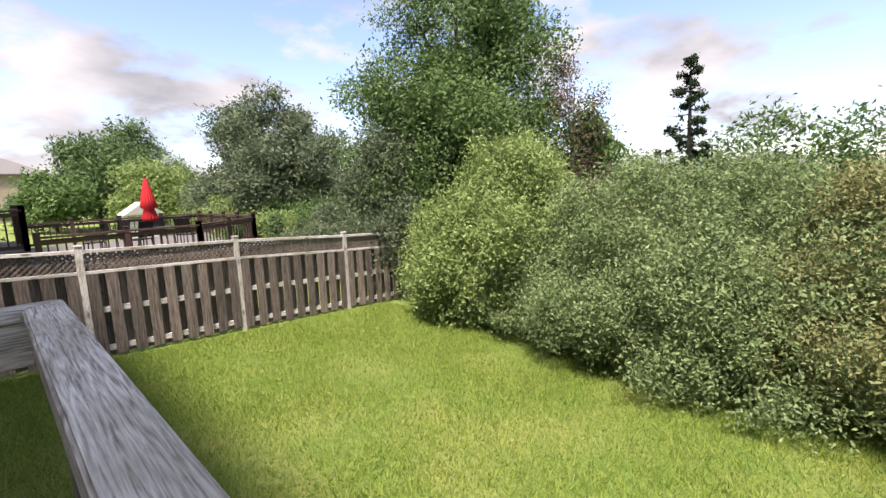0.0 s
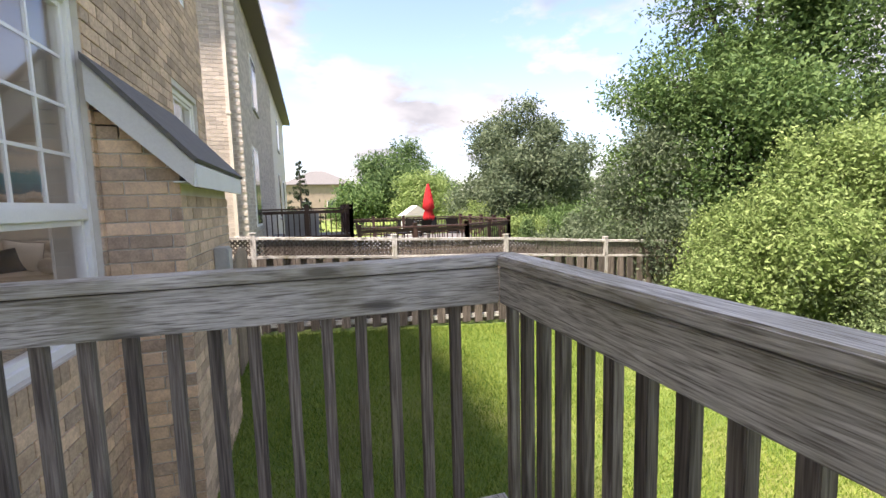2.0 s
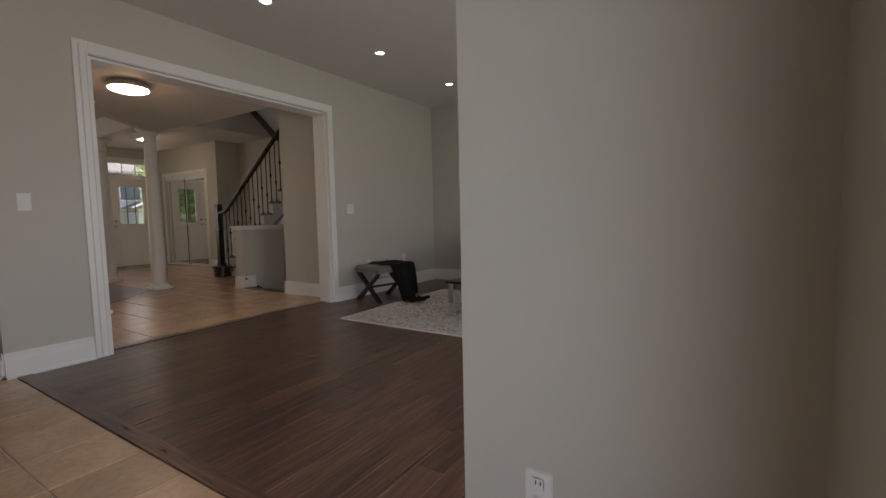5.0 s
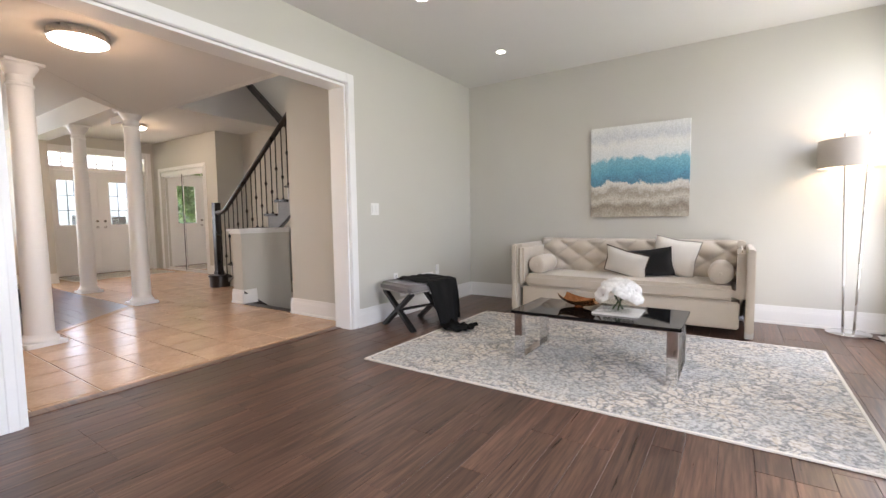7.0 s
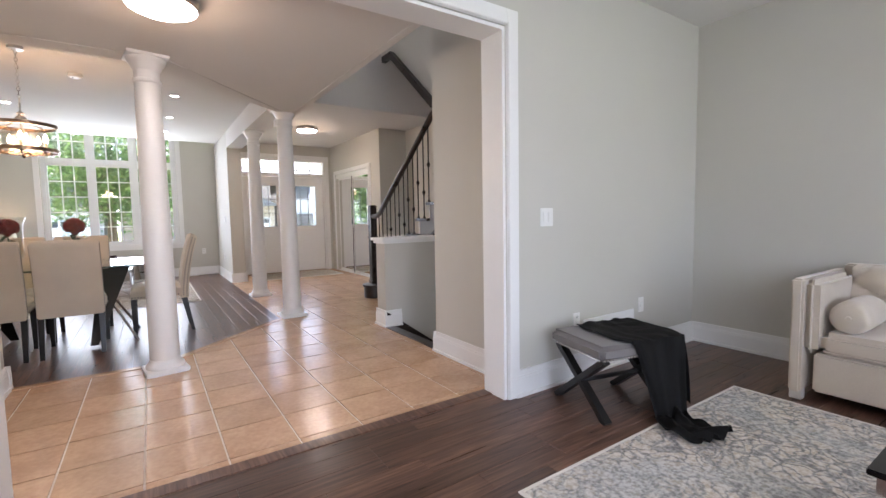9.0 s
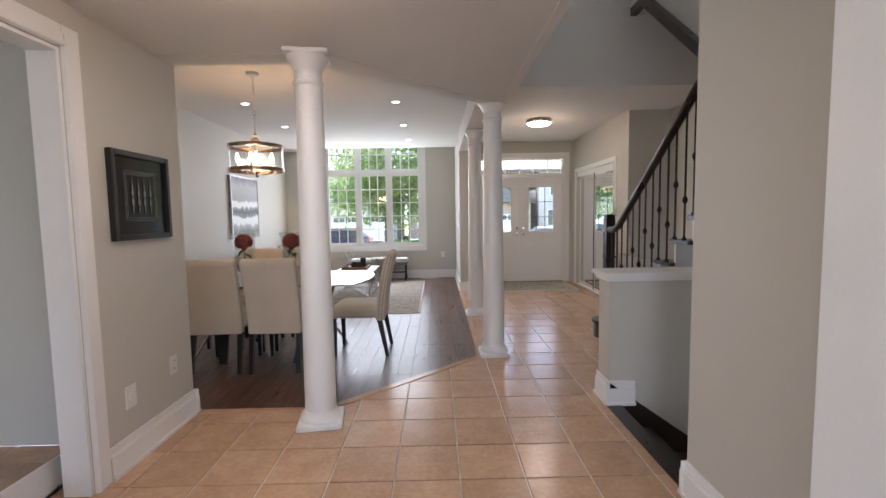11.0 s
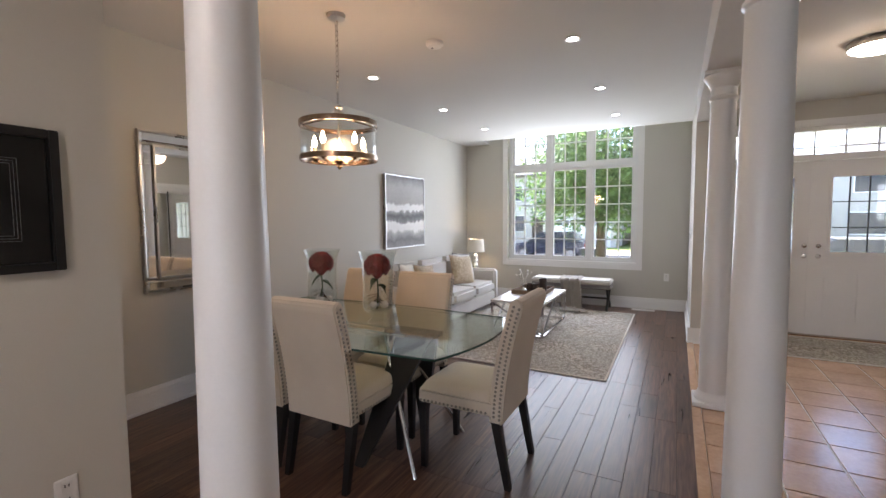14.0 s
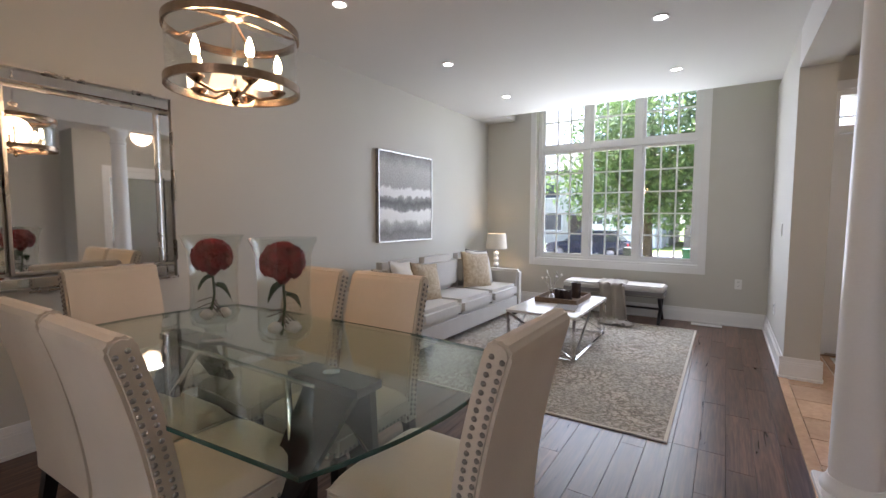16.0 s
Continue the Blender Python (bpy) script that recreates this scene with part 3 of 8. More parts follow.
def leaf_cloud(name, blobs, count, size, material, parent=None, seed=1, shell=0.45, clump=0.0, flat=0.35, label=""):
    """Many small folded leaves in and near the skins of ellipsoids (x, y, z, rx, ry, rz)."""
    rng = np.random.default_rng(seed)
    count, size = int(count * 1.45), size * 0.80
    blobs = np.array(blobs, float)
    weight = (blobs[:, 3] * blobs[:, 4] * blobs[:, 5]) ** (2 / 3)
    pick = rng.choice(len(blobs), count, p=weight / weight.sum())
    d = rng.normal(size=(count, 3))
    d /= np.linalg.norm(d, axis=1, keepdims=True)
    r = 1 - shell * rng.random(count) ** 1.6
    bump = 1 + 0.16 * np.sin(d[:, 0] * 7 + pick) * np.cos(d[:, 2] * 6 + pick * 2) + 0.05 * rng.normal(size=count)
    c = blobs[pick, :3] + d * blobs[pick, 3:] * (r * bump)[:, None]
    if clump:
        seeds = c[rng.choice(count, max(1, count // 34))]
        c = seeds[rng.integers(0, len(seeds), count)] + rng.normal(size=(count, 3)) * clump * 1.15
    nrm = d * (1 - flat) + np.array((0, 0, 1.0)) * flat + rng.normal(size=(count, 3)) * 0.45
    nrm /= np.linalg.norm(nrm, axis=1, keepdims=True)
    a = np.cross(nrm, rng.normal(size=(count, 3)))
    a /= np.linalg.norm(a, axis=1, keepdims=True)
    b2 = np.cross(nrm, a)
    s = size * (0.6 + 0.8 * rng.random(count))[:, None]
    pts = np.stack([c - a * s, c - b2 * s * 0.42 - a * s * 0.2 + nrm * s * 0.12, c + a * s - nrm * s * 0.25, c + b2 * s * 0.42 - a * s * 0.2 + nrm * s * 0.12], axis=1).reshape(-1, 3)
    me = bpy.data.meshes.new(name)
    me.vertices.add(count * 4)
    me.vertices.foreach_set("co", pts.ravel())
    me.loops.add(count * 4)
    me.loops.foreach_set("vertex_index", np.arange(count * 4, dtype=np.int32))
    me.polygons.add(count)
    me.polygons.foreach_set("loop_start", np.arange(0, count * 4, 4, dtype=np.int32))
    me.update(calc_edges=True)
    me.materials.append(material)
    ob = new(name, me)
    ob.parent = parent
    return tagged(ob, label)


def tree(name, at, height, blobs, count, size, material, label, category="tree", seed=1, trunk=0.16, clump=0.0, shell=0.45, crown_label=""):
    """Tapered trunk, limbs to each blob of the crown, and leaves; blobs are relative to the foot."""
    ob = thing(name, at, label, category)
    rng = random.Random(seed)
    top = max(bb[2] for bb in blobs)
    b = B().tube([(0, 0, -0.1), (0.03, 0.02, height * 0.25), (-0.04, 0.03, height * 0.55), (0.02, 0, top)], [trunk, trunk * 0.75, trunk * 0.5, trunk * 0.12], 10)
    part("trunk", b, BARK, ob, "", smooth=60)
    lb = B()
    for bb in blobs:
        z0 = min(height * (0.25 + 0.3 * rng.random()), bb[2] * 0.8)
        p = Vector((0, 0, z0))
        q = Vector(bb[:3])
        mid = p.lerp(q, 0.5) + Vector((0, 0, 0.12 * (q - p).length))
        lb.tube([p, mid, q], [trunk * 0.38, trunk * 0.24, trunk * 0.06], 6)
        for k in range(3):
            e = q + Vector((rng.uniform(-1, 1) * bb[3], rng.uniform(-1, 1) * bb[4], rng.uniform(-0.5, 0.9) * bb[5])) * 0.7
            lb.tube([mid.lerp(q, 0.3 + 0.2 * k), e], [trunk * 0.12, trunk * 0.03], 5)
    part("limbs", lb, BARK, ob, "", smooth=60)
    tufts = []
    for bb in blobs:
        for k in range(7):
            a, e = rng.uniform(0, 6.283), rng.uniform(-0.5, 1.4)
            f = rng.uniform(0.92, 1.12)
            s = rng.uniform(0.20, 0.36)
            tufts.append((bb[0] + math.cos(a) * math.cos(e) * bb[3] * f, bb[1] + math.sin(a) * math.cos(e) * bb[4] * f, bb[2] + math.sin(e) * bb[5] * f, bb[3] * s, bb[4] * s, bb[5] * s))
    blobs = [(x, y, z, rx * 0.94, ry * 0.94, rz * 0.94) for x, y, z, rx, ry, rz in blobs] + tufts
    leaf_cloud("crown", blobs, count, size, material, ob, seed, shell, clump, label=crown_label)
    return ob

# ---- plan, in metres: +y is the garden side, -y the street ----
FY_OUT, FY_IN = -0.83, -1.11      # garden wall, outer and inner face
OPEN_Y = -5.235                   # wall with the wide opening, family room side
LAWN = -1.32
CEILING, HALL_CEIL = 2.715, 2.34

# garden wall: brick outside (pieces follow at the end), plaster inside
PATIO = (-1.355, 0.65, 0.0, 2.10)
FAMWIN = (-3.50, -2.38, 0.30, 2.46)
FARWIN = (-6.55, -5.45, 0.30, 2.46)
wall_box("wall_garden", -6.95, 2.2, FY_IN, FY_IN + 0.12, -0.2, CEILING, [PATIO, FAMWIN, FARWIN])
wall_box("wall_garden_brick_backing", -6.95, 4.0, FY_OUT - 0.11, FY_OUT - 0.012, LAWN - 0.2, 5.6, [(PATIO[0], PATIO[1], -0.05, PATIO[3]), FAMWIN, FARWIN, (-3.15, -2.55, -1.20, -0.62), (-6.35, -5.75, 3.55, 4.35)],
         material=MORTAR, label="mortar bed of the buff brick garden wall")
wall_box("wall_stub", -2.02, -1.895, -1.885, FY_IN, 0, CEILING, along="y")
wall_box("wall_family_far", -6.93, -6.75, OPEN_Y - 0.2, FY_IN, 0, CEILING, along="y")
OPENING = (-4.54, -2.26, 0.0, 2.245)
wall_box("wall_opening", -6.93, -1.67, OPEN_Y - 0.20, OPEN_Y, 0, CEILING, [OPENING])
KITCHEN = (-6.46, -5.56, 0.0, 2.13)
wall_box("wall_picture", -1.88, -1.74, -7.35, OPEN_Y - 0.2, 0, CEILING, [KITCHEN], along="y")
wall_box("wall_dining_back", -1.74, -0.22, -7.35, -7.20, 0, CEILING)
wall_box("wall_living_side", -0.40, -0.22, -14.08, -7.35, 0, 3.3, along="y")
FRONTWIN = (-3.275, -1.185, 0.675, 3.06)
wall_box("wall_front", -4.21, -0.22, -14.08, -13.80, -0.6, 3.3, [FRONTWIN])
wall_box("wall_living_foyer", -4.205, -3.98, -13.80, -12.0, 0, CEILING, along="y")
DOORWAY = (-6.075, -4.335, 0.0, 2.42)
wall_box("wall_front_door", -6.93, -4.205, -13.15, -12.92, -0.6, 5.4, [DOORWAY])
CLOSET = (-12.62, -10.86, 0.0, 2.08)
wall_box("wall_closet", -6.41, -6.21, -12.92, -10.40, 0, CEILING, [CLOSET], along="y")
wall_box("wall_closet_inside", -6.93, -6.80, -12.92, -10.52, 0, CEILING, along="y")
wall_box("wall_closet_end", -6.80, -6.41, -10.52, -10.40, 0, CEILING)
# opening for the added, unseen window that brightens the stairwell
ADDED_STAIRWIN = (-8.6, -7.2, 3.5, 4.8)
wall_box("wall_stair", -6.93, -6.75, -10.52, OPEN_Y - 0.2, -1.6, 5.4, [ADDED_STAIRWIN], along="y")
wall_box("wall_pier", -4.86, -4.735, -6.34, OPEN_Y - 0.2, 0, 5.4, along="y")
wall_box("wall_stair_back", -6.75, -4.86, -6.34, -6.22, -1.6, 5.4)
wall_box("wall_breakfast_side", 2.05, 2.2, -7.23, FY_IN, 0, CEILING, along="y")
wall_box("wall_breakfast_end", -1.74, 2.05, -7.08, -6.95, 0, CEILING)
wall_box("wall_upper_hall", -4.24, -4.18, -9.31, -5.44, HALL_CEIL, 5.4, along="y", material=CEIL, label="white upper wall above the hall ceiling")
wall_box("wall_upper_front", -6.75, -4.18, -9.37, -9.247, CEILING - 0.004, 5.4, material=CEIL, label="white wall face above the foyer ceiling")
wall_box("wall_upper_back", -4.735, -4.18, -5.44, -5.32, 2.30, 5.4, material=CEIL)

# half wall beside the stairs
hw = structure("half_wall", B().box(-5.46, -4.76, -7.54, -7.34, -1.6, 0.87), WALL, "beige half wall beside the basement stairs", "wall")
part("cap", B().box(-5.46, -4.735, -7.565, -7.315, 0.87, 0.90).box(-5.46, -4.715, -7.585, -7.295, 0.90, 0.93), TRIM, hw, "white moulded cap", bevel=0.006)

# columns' beams and lowered hall ceiling
structure("beam_foyer", B().box(-4.225, -3.98, -12.0, -8.40, 2.43, CEILING), CEIL, "white beam over the columns", "beam")
bb = B()
bb.prism([(-4.06, -8.40), (-3.97, -8.40), (-2.74, -7.36), (-2.74, -7.13), (-2.88, -7.13)], HALL_CEIL, CEILING + 0.05)
bb.box(-2.80, -1.88, -7.35, -7.16, HALL_CEIL, CEILING + 0.05)
structure("beam_dining", bb, CEIL, "white angled bulkhead over the columns", "beam")
structure("beam_end", B().box(-4.245, -3.977, -8.67, -8.33, 2.385, 2.80), CEIL, "white bulkhead end above the column", "beam")
structure("ceiling_family", B().box(-6.75, -1.70, OPEN_Y, FY_IN, CEILING, CEILING + 0.12), CEIL, "white painted family room ceiling", "ceiling")
structure("ceiling_breakfast", B().box(-1.74, 2.05, -6.95, FY_IN, CEILING + 0.002, CEILING + 0.12), CEIL, "white painted breakfast room ceiling", "ceiling")
structure("ceiling_hall", B().prism([(-4.18, -8.44), (-4.0, -8.44), (-2.85, -7.22), (-1.88, -7.22), (-1.88, -5.435), (-4.18, -5.435)], HALL_CEIL + 0.004, HALL_CEIL + 0.15), CEIL, "white lowered hall ceiling", "ceiling")
structure("ceiling_dining", B().prism([(-3.99, -13.42), (-0.40, -13.42), (-0.40, -7.35), (-2.74, -7.35), (-3.99, -8.45)], CEILING, CEILING + 0.12), CEIL, "white dining and living room ceiling", "ceiling")
structure("ceiling_window_bay", B().box(-3.99, -0.40, -13.80, -13.42, 3.16, 3.26).box(-3.99, -0.40, -13.44, -13.42, CEILING + 0.12, 3.16).box(-0.85, -0.40, -13.80, -13.44, CEILING, 3.16), CEIL, "raised white ceiling strip over the front window", "ceiling")
structure("ceiling_foyer", B().box(-6.75, -3.99, -12.92, -9.37, CEILING, CEILING + 0.12), CEIL, "white foyer ceiling", "ceiling")
structure("ceiling_stairwell", B().box(-6.95, -4.10, -9.4, -5.3, 5.4, 5.5), CEIL, "white stairwell ceiling", "ceiling")
# unseen overhang, added to keep sun patches off the foyer and living room floors
structure("front_eave", B().box(-7.0, 0.4, -15.45, -14.08, 3.30, 3.42).box(-7.0, -4.21, -14.08, -13.15, 3.30, 3.42), FASCIA, "added white front eave and porch roof, unseen, that keeps the sun out", "roof")
structure("roof_slab", B().box(-6.95, 4.0, -13.98, -0.6, 5.6, 5.75), SHINGLE, "dark shingled house roof edge", "roof")

# floors: sunk beds under the planks and tiles that follow at the end
structure("floor_family", B().box(-6.75, -1.74, -5.44, FY_IN - 0.0, -0.12, -0.014), FLOORGAP, "dark stained hardwood floor", "floor")
structure("floor_breakfast", B().box(-1.74, 2.05, -6.95, FY_IN, -0.12, -0.006), GROUT, "square beige ceramic floor tiles", "floor")
HALL_EDGE = [(-1.88, -7.36), (-2.78, -7.36), (-3.98, -8.45), (-3.98, -12.0)]
structure("floor_hall", B().prism([(-4.75, -12.92), (-4.01, -12.92), (-4.01, -8.45), (-2.82, -7.36), (-1.74, -7.36), (-1.74, -5.44), (-4.75, -5.44)], -0.12, -0.006).box(-6.41, -4.75, -12.92, -7.54, -0.12, -0.006), GROUT, "square beige ceramic floor tiles", "floor")
structure("floor_living", B().box(-4.01, -0.40, -13.80, -8.45, -0.12, -0.014).prism([(-4.01, -8.45), (-0.40, -8.45), (-0.40, -7.36), (-2.82, -7.36)], -0.12, -0.014), FLOORGAP, "dark stained hardwood floor", "floor")
structure("floor_border", B().box(-4.52, -2.28, -5.44, -5.36, -0.05, 0.006).box(-1.80, -1.72, -5.24, -1.11, -0.05, 0.006), DARKWOOD, "dark wooden reducer strip between tile and hardwood", "trim")
strip = B()
for (ax, ay), (cx, cy) in zip(HALL_EDGE, HALL_EDGE[1:]):
    strip.bar((ax, ay, -0.004), (cx, cy, -0.004), 0.06, 0.020)
structure("floor_border_hall", strip, TILE, "pale threshold strip between tile and hardwood", "trim")

# skirting
for run in ((-6.75, OPEN_Y, -4.60, OPEN_Y, 0, 1), (-6.75, OPEN_Y, -6.75, FY_IN, 1, 0), (-6.75, FY_IN, -2.02, FY_IN, 0, -1), (-2.16, OPEN_Y, -1.67, OPEN_Y, 0, 1),
            (-1.895, -1.885, -1.895, FY_IN, 1, 0), (-2.02, -1.885, -2.02, FY_IN, -1, 0), (-2.05, -1.885, -1.865, -1.885, 0, -1), (-1.67, -6.9, -1.67, OPEN_Y, 1, 0),
            (-1.88, -7.35, -1.88, -6.56, -1, 0), (-1.91, -7.35, -0.40, -7.35, 0, -1), (-0.40, -13.80, -0.40, -7.35, -1, 0), (-3.98, -13.80, -0.40, -13.80, 0, 1),
            (-3.98, -13.80, -3.98, -12.0, 1, 0), (-4.225, -12.0, -3.955, -12.0, 0, 1), (-4.205, -12.92, -4.205, -12.0, -1, 0),
            (-4.735, -6.34, -4.735, -5.45, 1, 0), (-4.88, -6.34, -4.71, -6.34, 0, -1), (-4.94, -7.34, -4.74, -7.34, 0, 1), (-4.76, -7.56, -4.76, -7.32, 1, 0), (-6.21, -10.77, -6.21, -10.40, 1, 0), (-6.75, -10.40, -6.19, -10.40, 0, 1)):
    baseboard(*run)


def casing(name, x0, x1, z1, y, ny, w=0.095, d=0.022, along="x", z0=0.0, bottom=False):
    """White casing round an opening on one wall face; y is the face, ny the way it looks."""
    b = B()

    def add(a0, a1, c0, c1, dd):
        if along == "x":
            b.box(a0, a1, y, y + ny * dd, c0, c1)
        else:
            b.box(y, y + ny * dd, a0, a1, c0, c1)
    for e, wi, di in ((0.0, w, d * 0.6), (0.002, w * 0.62, d), (0.004, w * 0.2, d * 1.25)):
        add(x0 - wi, x0 - e, z0 + e, z1 + wi, di)
        add(x1 + e, x1 + wi, z0 + e, z1 + wi, di)
        add(x0 - e, x1 + e, z1 + e, z1 + wi, di)
        if bottom:
            add(x0 - wi, x1 + wi, z0 - wi, z0, di)
    return structure(name, b, TRIM, "white moulded casing", "trim", bevel=0.003)


casing("casing_opening", OPENING[0], OPENING[1], OPENING[3], OPEN_Y, 1)
casing("casing_opening_hall", OPENING[0], OPENING[1], OPENING[3] - 0.003, OPEN_Y - 0.2, -1, 0.03)
structure("opening_lining", B().box(OPENING[0], OPENING[0] + 0.02, -5.432, OPEN_Y - 0.003, 0, 2.22).box(OPENING[1] - 0.02, OPENING[1], -5.432, OPEN_Y - 0.003, 0, 2.22).box(OPENING[0], OPENING[1], -5.432, OPEN_Y - 0.003, 2.22, 2.241), TRIM, "white lining of the wide opening", "trim")
casing("casing_closet", CLOSET[0], CLOSET[1], CLOSET[3], -6.21, 1, 0.08, along="y")
casing("casing_kitchen", KITCHEN[0], KITCHEN[1], KITCHEN[3], -1.88, -1, 0.10, along="y")
structure("kitchen_opening_lining", B().box(-1.877, -1.742, KITCHEN[0], KITCHEN[0] + 0.018, 0, 2.11).box(-1.877, -1.742, KITCHEN[1] - 0.018, KITCHEN[1], 0, 2.11).box(-1.877, -1.742, KITCHEN[0], KITCHEN[1], 2.11, 2.127), TRIM, "white lining of the kitchen opening", "trim")
casing("casing_front_door", DOORWAY[0], DOORWAY[1], DOORWAY[3], -12.92, 1, 0.085)


def column(x, y, z1, turn=0):
    ob = thing("column", (x, y, 0), "round white painted column on a square base", "column", "hall columns", turn)
    part("plinth", B().box(-0.14, 0.14, -0.14, 0.14, 0, 0.035), TRIM, ob, bevel=0.006)
    part("foot", B().lathe([(0.128, 0.035), (0.130, 0.05), (0.125, 0.065), (0.112, 0.075), (0.104, 0.10)], n=32), TRIM, ob, smooth=40)
    prof = [(0.100, 0.08), (0.098, 0.5), (0.092, 1.2), (0.082, z1 - 0.24), (0.082, z1 - 0.20), (0.092, z1 - 0.19), (0.092, z1 - 0.175), (0.082, z1 - 0.165), (0.081, z1 - 0.11)]
    part("shaft", B().lathe(prof, n=36), TRIM, ob, smooth=40)
    part("capital", B().lathe([(0.081, z1 - 0.11), (0.095, z1 - 0.09), (0.10, z1 - 0.075), (0.118, z1 - 0.05), (0.125, z1 - 0.035), (0.125, z1 - 0.022)], n=36), TRIM, ob, smooth=40)
    part("abacus", B().box(-0.13, 0.13, -0.13, 0.13, z1 - 0.022, z1), TRIM, ob, bevel=0.004)
    return ob


column(-2.80, -7.18, HALL_CEIL, 8)
column(-4.11, -8.515, 2.385)
column(-4.095, -10.23, 2.43)


def window_unit(name, label, y, ny, x0, x1, z0, z1, lights, rail_z=None, depth=0.10, grid=(3, 4), top_grid=(3, 2), case_in=None, muntin=0.02, lower_plain=False):
    """A vinyl window: frame, mullions, sashes with muntin bars, panes, inner casing."""
    ob = tagged(thing(name, ((x0 + x1) / 2, y, z0), label, "window"), kind="structure")
    cx = (x0 + x1) / 2

    def bx(b, a0, a1, c0, c1, d0=-depth / 2, d1=depth / 2):
        return b.box(a0 - cx, a1 - cx, d0, d1, c0 - z0, c1 - z0)
    f = 0.055
    fr = B()
    bx(fr, x0, x0 + f, z0, z1), bx(fr, x1 - f, x1, z0, z1), bx(fr, x0 + f, x1 - f, z0, z0 + f), bx(fr, x0 + f, x1 - f, z1 - f, z1)
    part("window_frame", fr, VINYL, ob, bevel=0.004)
    rows = [(z0 + f, z1 - f, grid)] if rail_z is None else [(z0 + f, rail_z - 0.035, grid), (rail_z + 0.035, z1 - f, top_grid)]
    if rail_z is not None:
        part("transom_bar", bx(B(), x0 + f, x1 - f, rail_z - 0.035, rail_z + 0.035), VINYL, ob, bevel=0.004)
    step = (x1 - x0 - 2 * f) / lights
    for r, (a, c, g) in enumerate(rows):
        for i in range(lights):
            s0, s1 = x0 + f + i * step, x0 + f + (i + 1) * step
            if i:
                part("mullion", bx(B(), s0 - 0.035, s0 + 0.035, a, c), VINYL, ob, bevel=0.004)
                s0 += 0.035
            if i < lights - 1:
                s1 -= 0.035
            sash = B()
            k = 0.035
            bx(sash, s0, s0 + k, a, c, -0.025, 0.025), bx(sash, s1 - k, s1, a, c, -0.025, 0.025), bx(sash, s0 + k, s1 - k, a, a + k, -0.025, 0.025), bx(sash, s0 + k, s1 - k, c - k, c, -0.025, 0.025)
            part("sash", sash, VINYL, ob, bevel=0.003)
            p = part("pane", bx(B(), s0 + k, s1 - k, a + k, c - k, -0.004, 0.004), GLASS, ob)
            p.visible_shadow = False
            if g:
                gb = B()
                for q in range(1, g[0]):
                    xx = s0 + k + (s1 - s0 - 2 * k) * q / g[0]
                    bx(gb, xx - muntin / 2, xx + muntin / 2, a + k, c - k, -0.008, 0.008)
                for q in range(1, g[1]):
                    zz = a + k + (c - a - 2 * k) * q / g[1]
                    bx(gb, s0 + k, s1 - k, zz - muntin / 2, zz + muntin / 2, -0.0075, 0.0075)
                part("muntin_bars", gb, VINYL, ob)
    if case_in is not None:
        b = B()
        w = 0.085
        for e, wi, dd in ((0.0, w, 0.014), (0.003, w * 0.55, 0.022)):
            y0, y1 = case_in - y, case_in - y + ny * dd
            b.box(x0 - wi - cx, x0 - e - cx, y0, y1, -wi, z1 - z0 + wi), b.box(x1 + e - cx, x1 + wi - cx, y0, y1, -wi, z1 - z0 + wi)
            b.box(x0 - e - cx, x1 + e - cx, y0, y1, z1 - z0 + e, z1 - z0 + wi), b.box(x0 - e - cx, x1 + e - cx, y0, y1, -wi, -e)
        part("casing", b, TRIM, ob, bevel=0.003)
        part("window_sill", B().box(x0 - cx, x1 - cx, min(0, case_in - y), max(0, case_in - y), 0.0, 0.02), TRIM, ob)
    return ob


window_unit("window_front", "white three-light front window with muntin grids and transom row", -13.94, 1, *FRONTWIN, 3, 2.265, grid=(3, 5), top_grid=(3, 2), case_in=-13.80)
window_unit("window_family", "white vinyl window with muntin grid beside the deck", -0.93, -1, *FAMWIN, 1, 1.10, grid=None, top_grid=(3, 4), case_in=FY_IN)
window_unit("window_far_corner", "white vinyl family room window", -0.93, -1, *FARWIN, 1, 1.10, grid=None, top_grid=(3, 4), case_in=FY_IN)
window_unit("window_basement", "small white basement window", -0.90, -1, -3.15, -2.55, -1.20, -0.62, 1, grid=(2, 2))
window_unit("window_upper", "small white upper floor window", -0.90, -1, -6.35, -5.75, 3.55, 4.35, 1, grid=None)

# patio door: white vinyl frame with tracks, panel slid open
pd = tagged(thing("patio_door", (PATIO[0], FY_OUT, 0), "white vinyl sliding patio door standing open", "door"), kind="structure")
jb = B()
for y0, y1, w in ((-0.28, -0.235, 0.052), (-0.235, -0.165, 0.032), (-0.165, -0.13, 0.052), (-0.13, -0.095, 0.040), (-0.095, -0.055, 0.030), (-0.055, -0.005, 0.060), (-0.005, 0.02, 0.045)):
    jb.box(-0.01, w, y0, y1, 0, 2.10)
part("door_jamb", jb, VINYL, pd, "white ribbed vinyl jamb", bevel=0.004)
W = PATIO[1] - PATIO[0]
part("far_jamb", B().box(W - 0.05, W + 0.01, -0.28, 0.02, 0, 2.10), VINYL, pd, bevel=0.004)
part("head", B().box(0.06, W - 0.05, -0.28, 0.02, 2.04, 2.10), VINYL, pd, bevel=0.004)
part("threshold", B().box(0.06, W - 0.05, -0.28, 0.04, -0.05, 0.015).box(0.06, W - 0.05, -0.15, -0.13, 0.015, 0.03).box(0.06, W - 0.05, -0.08, -0.06, 0.015, 0.03), VINYL, pd, bevel=0.003)
lk = part("strike_plate", B().box(0.030, 0.040, -0.218, -0.182, 1.20, 1.265), VINYL, pd, "white strike plate with screws", bevel=0.002)
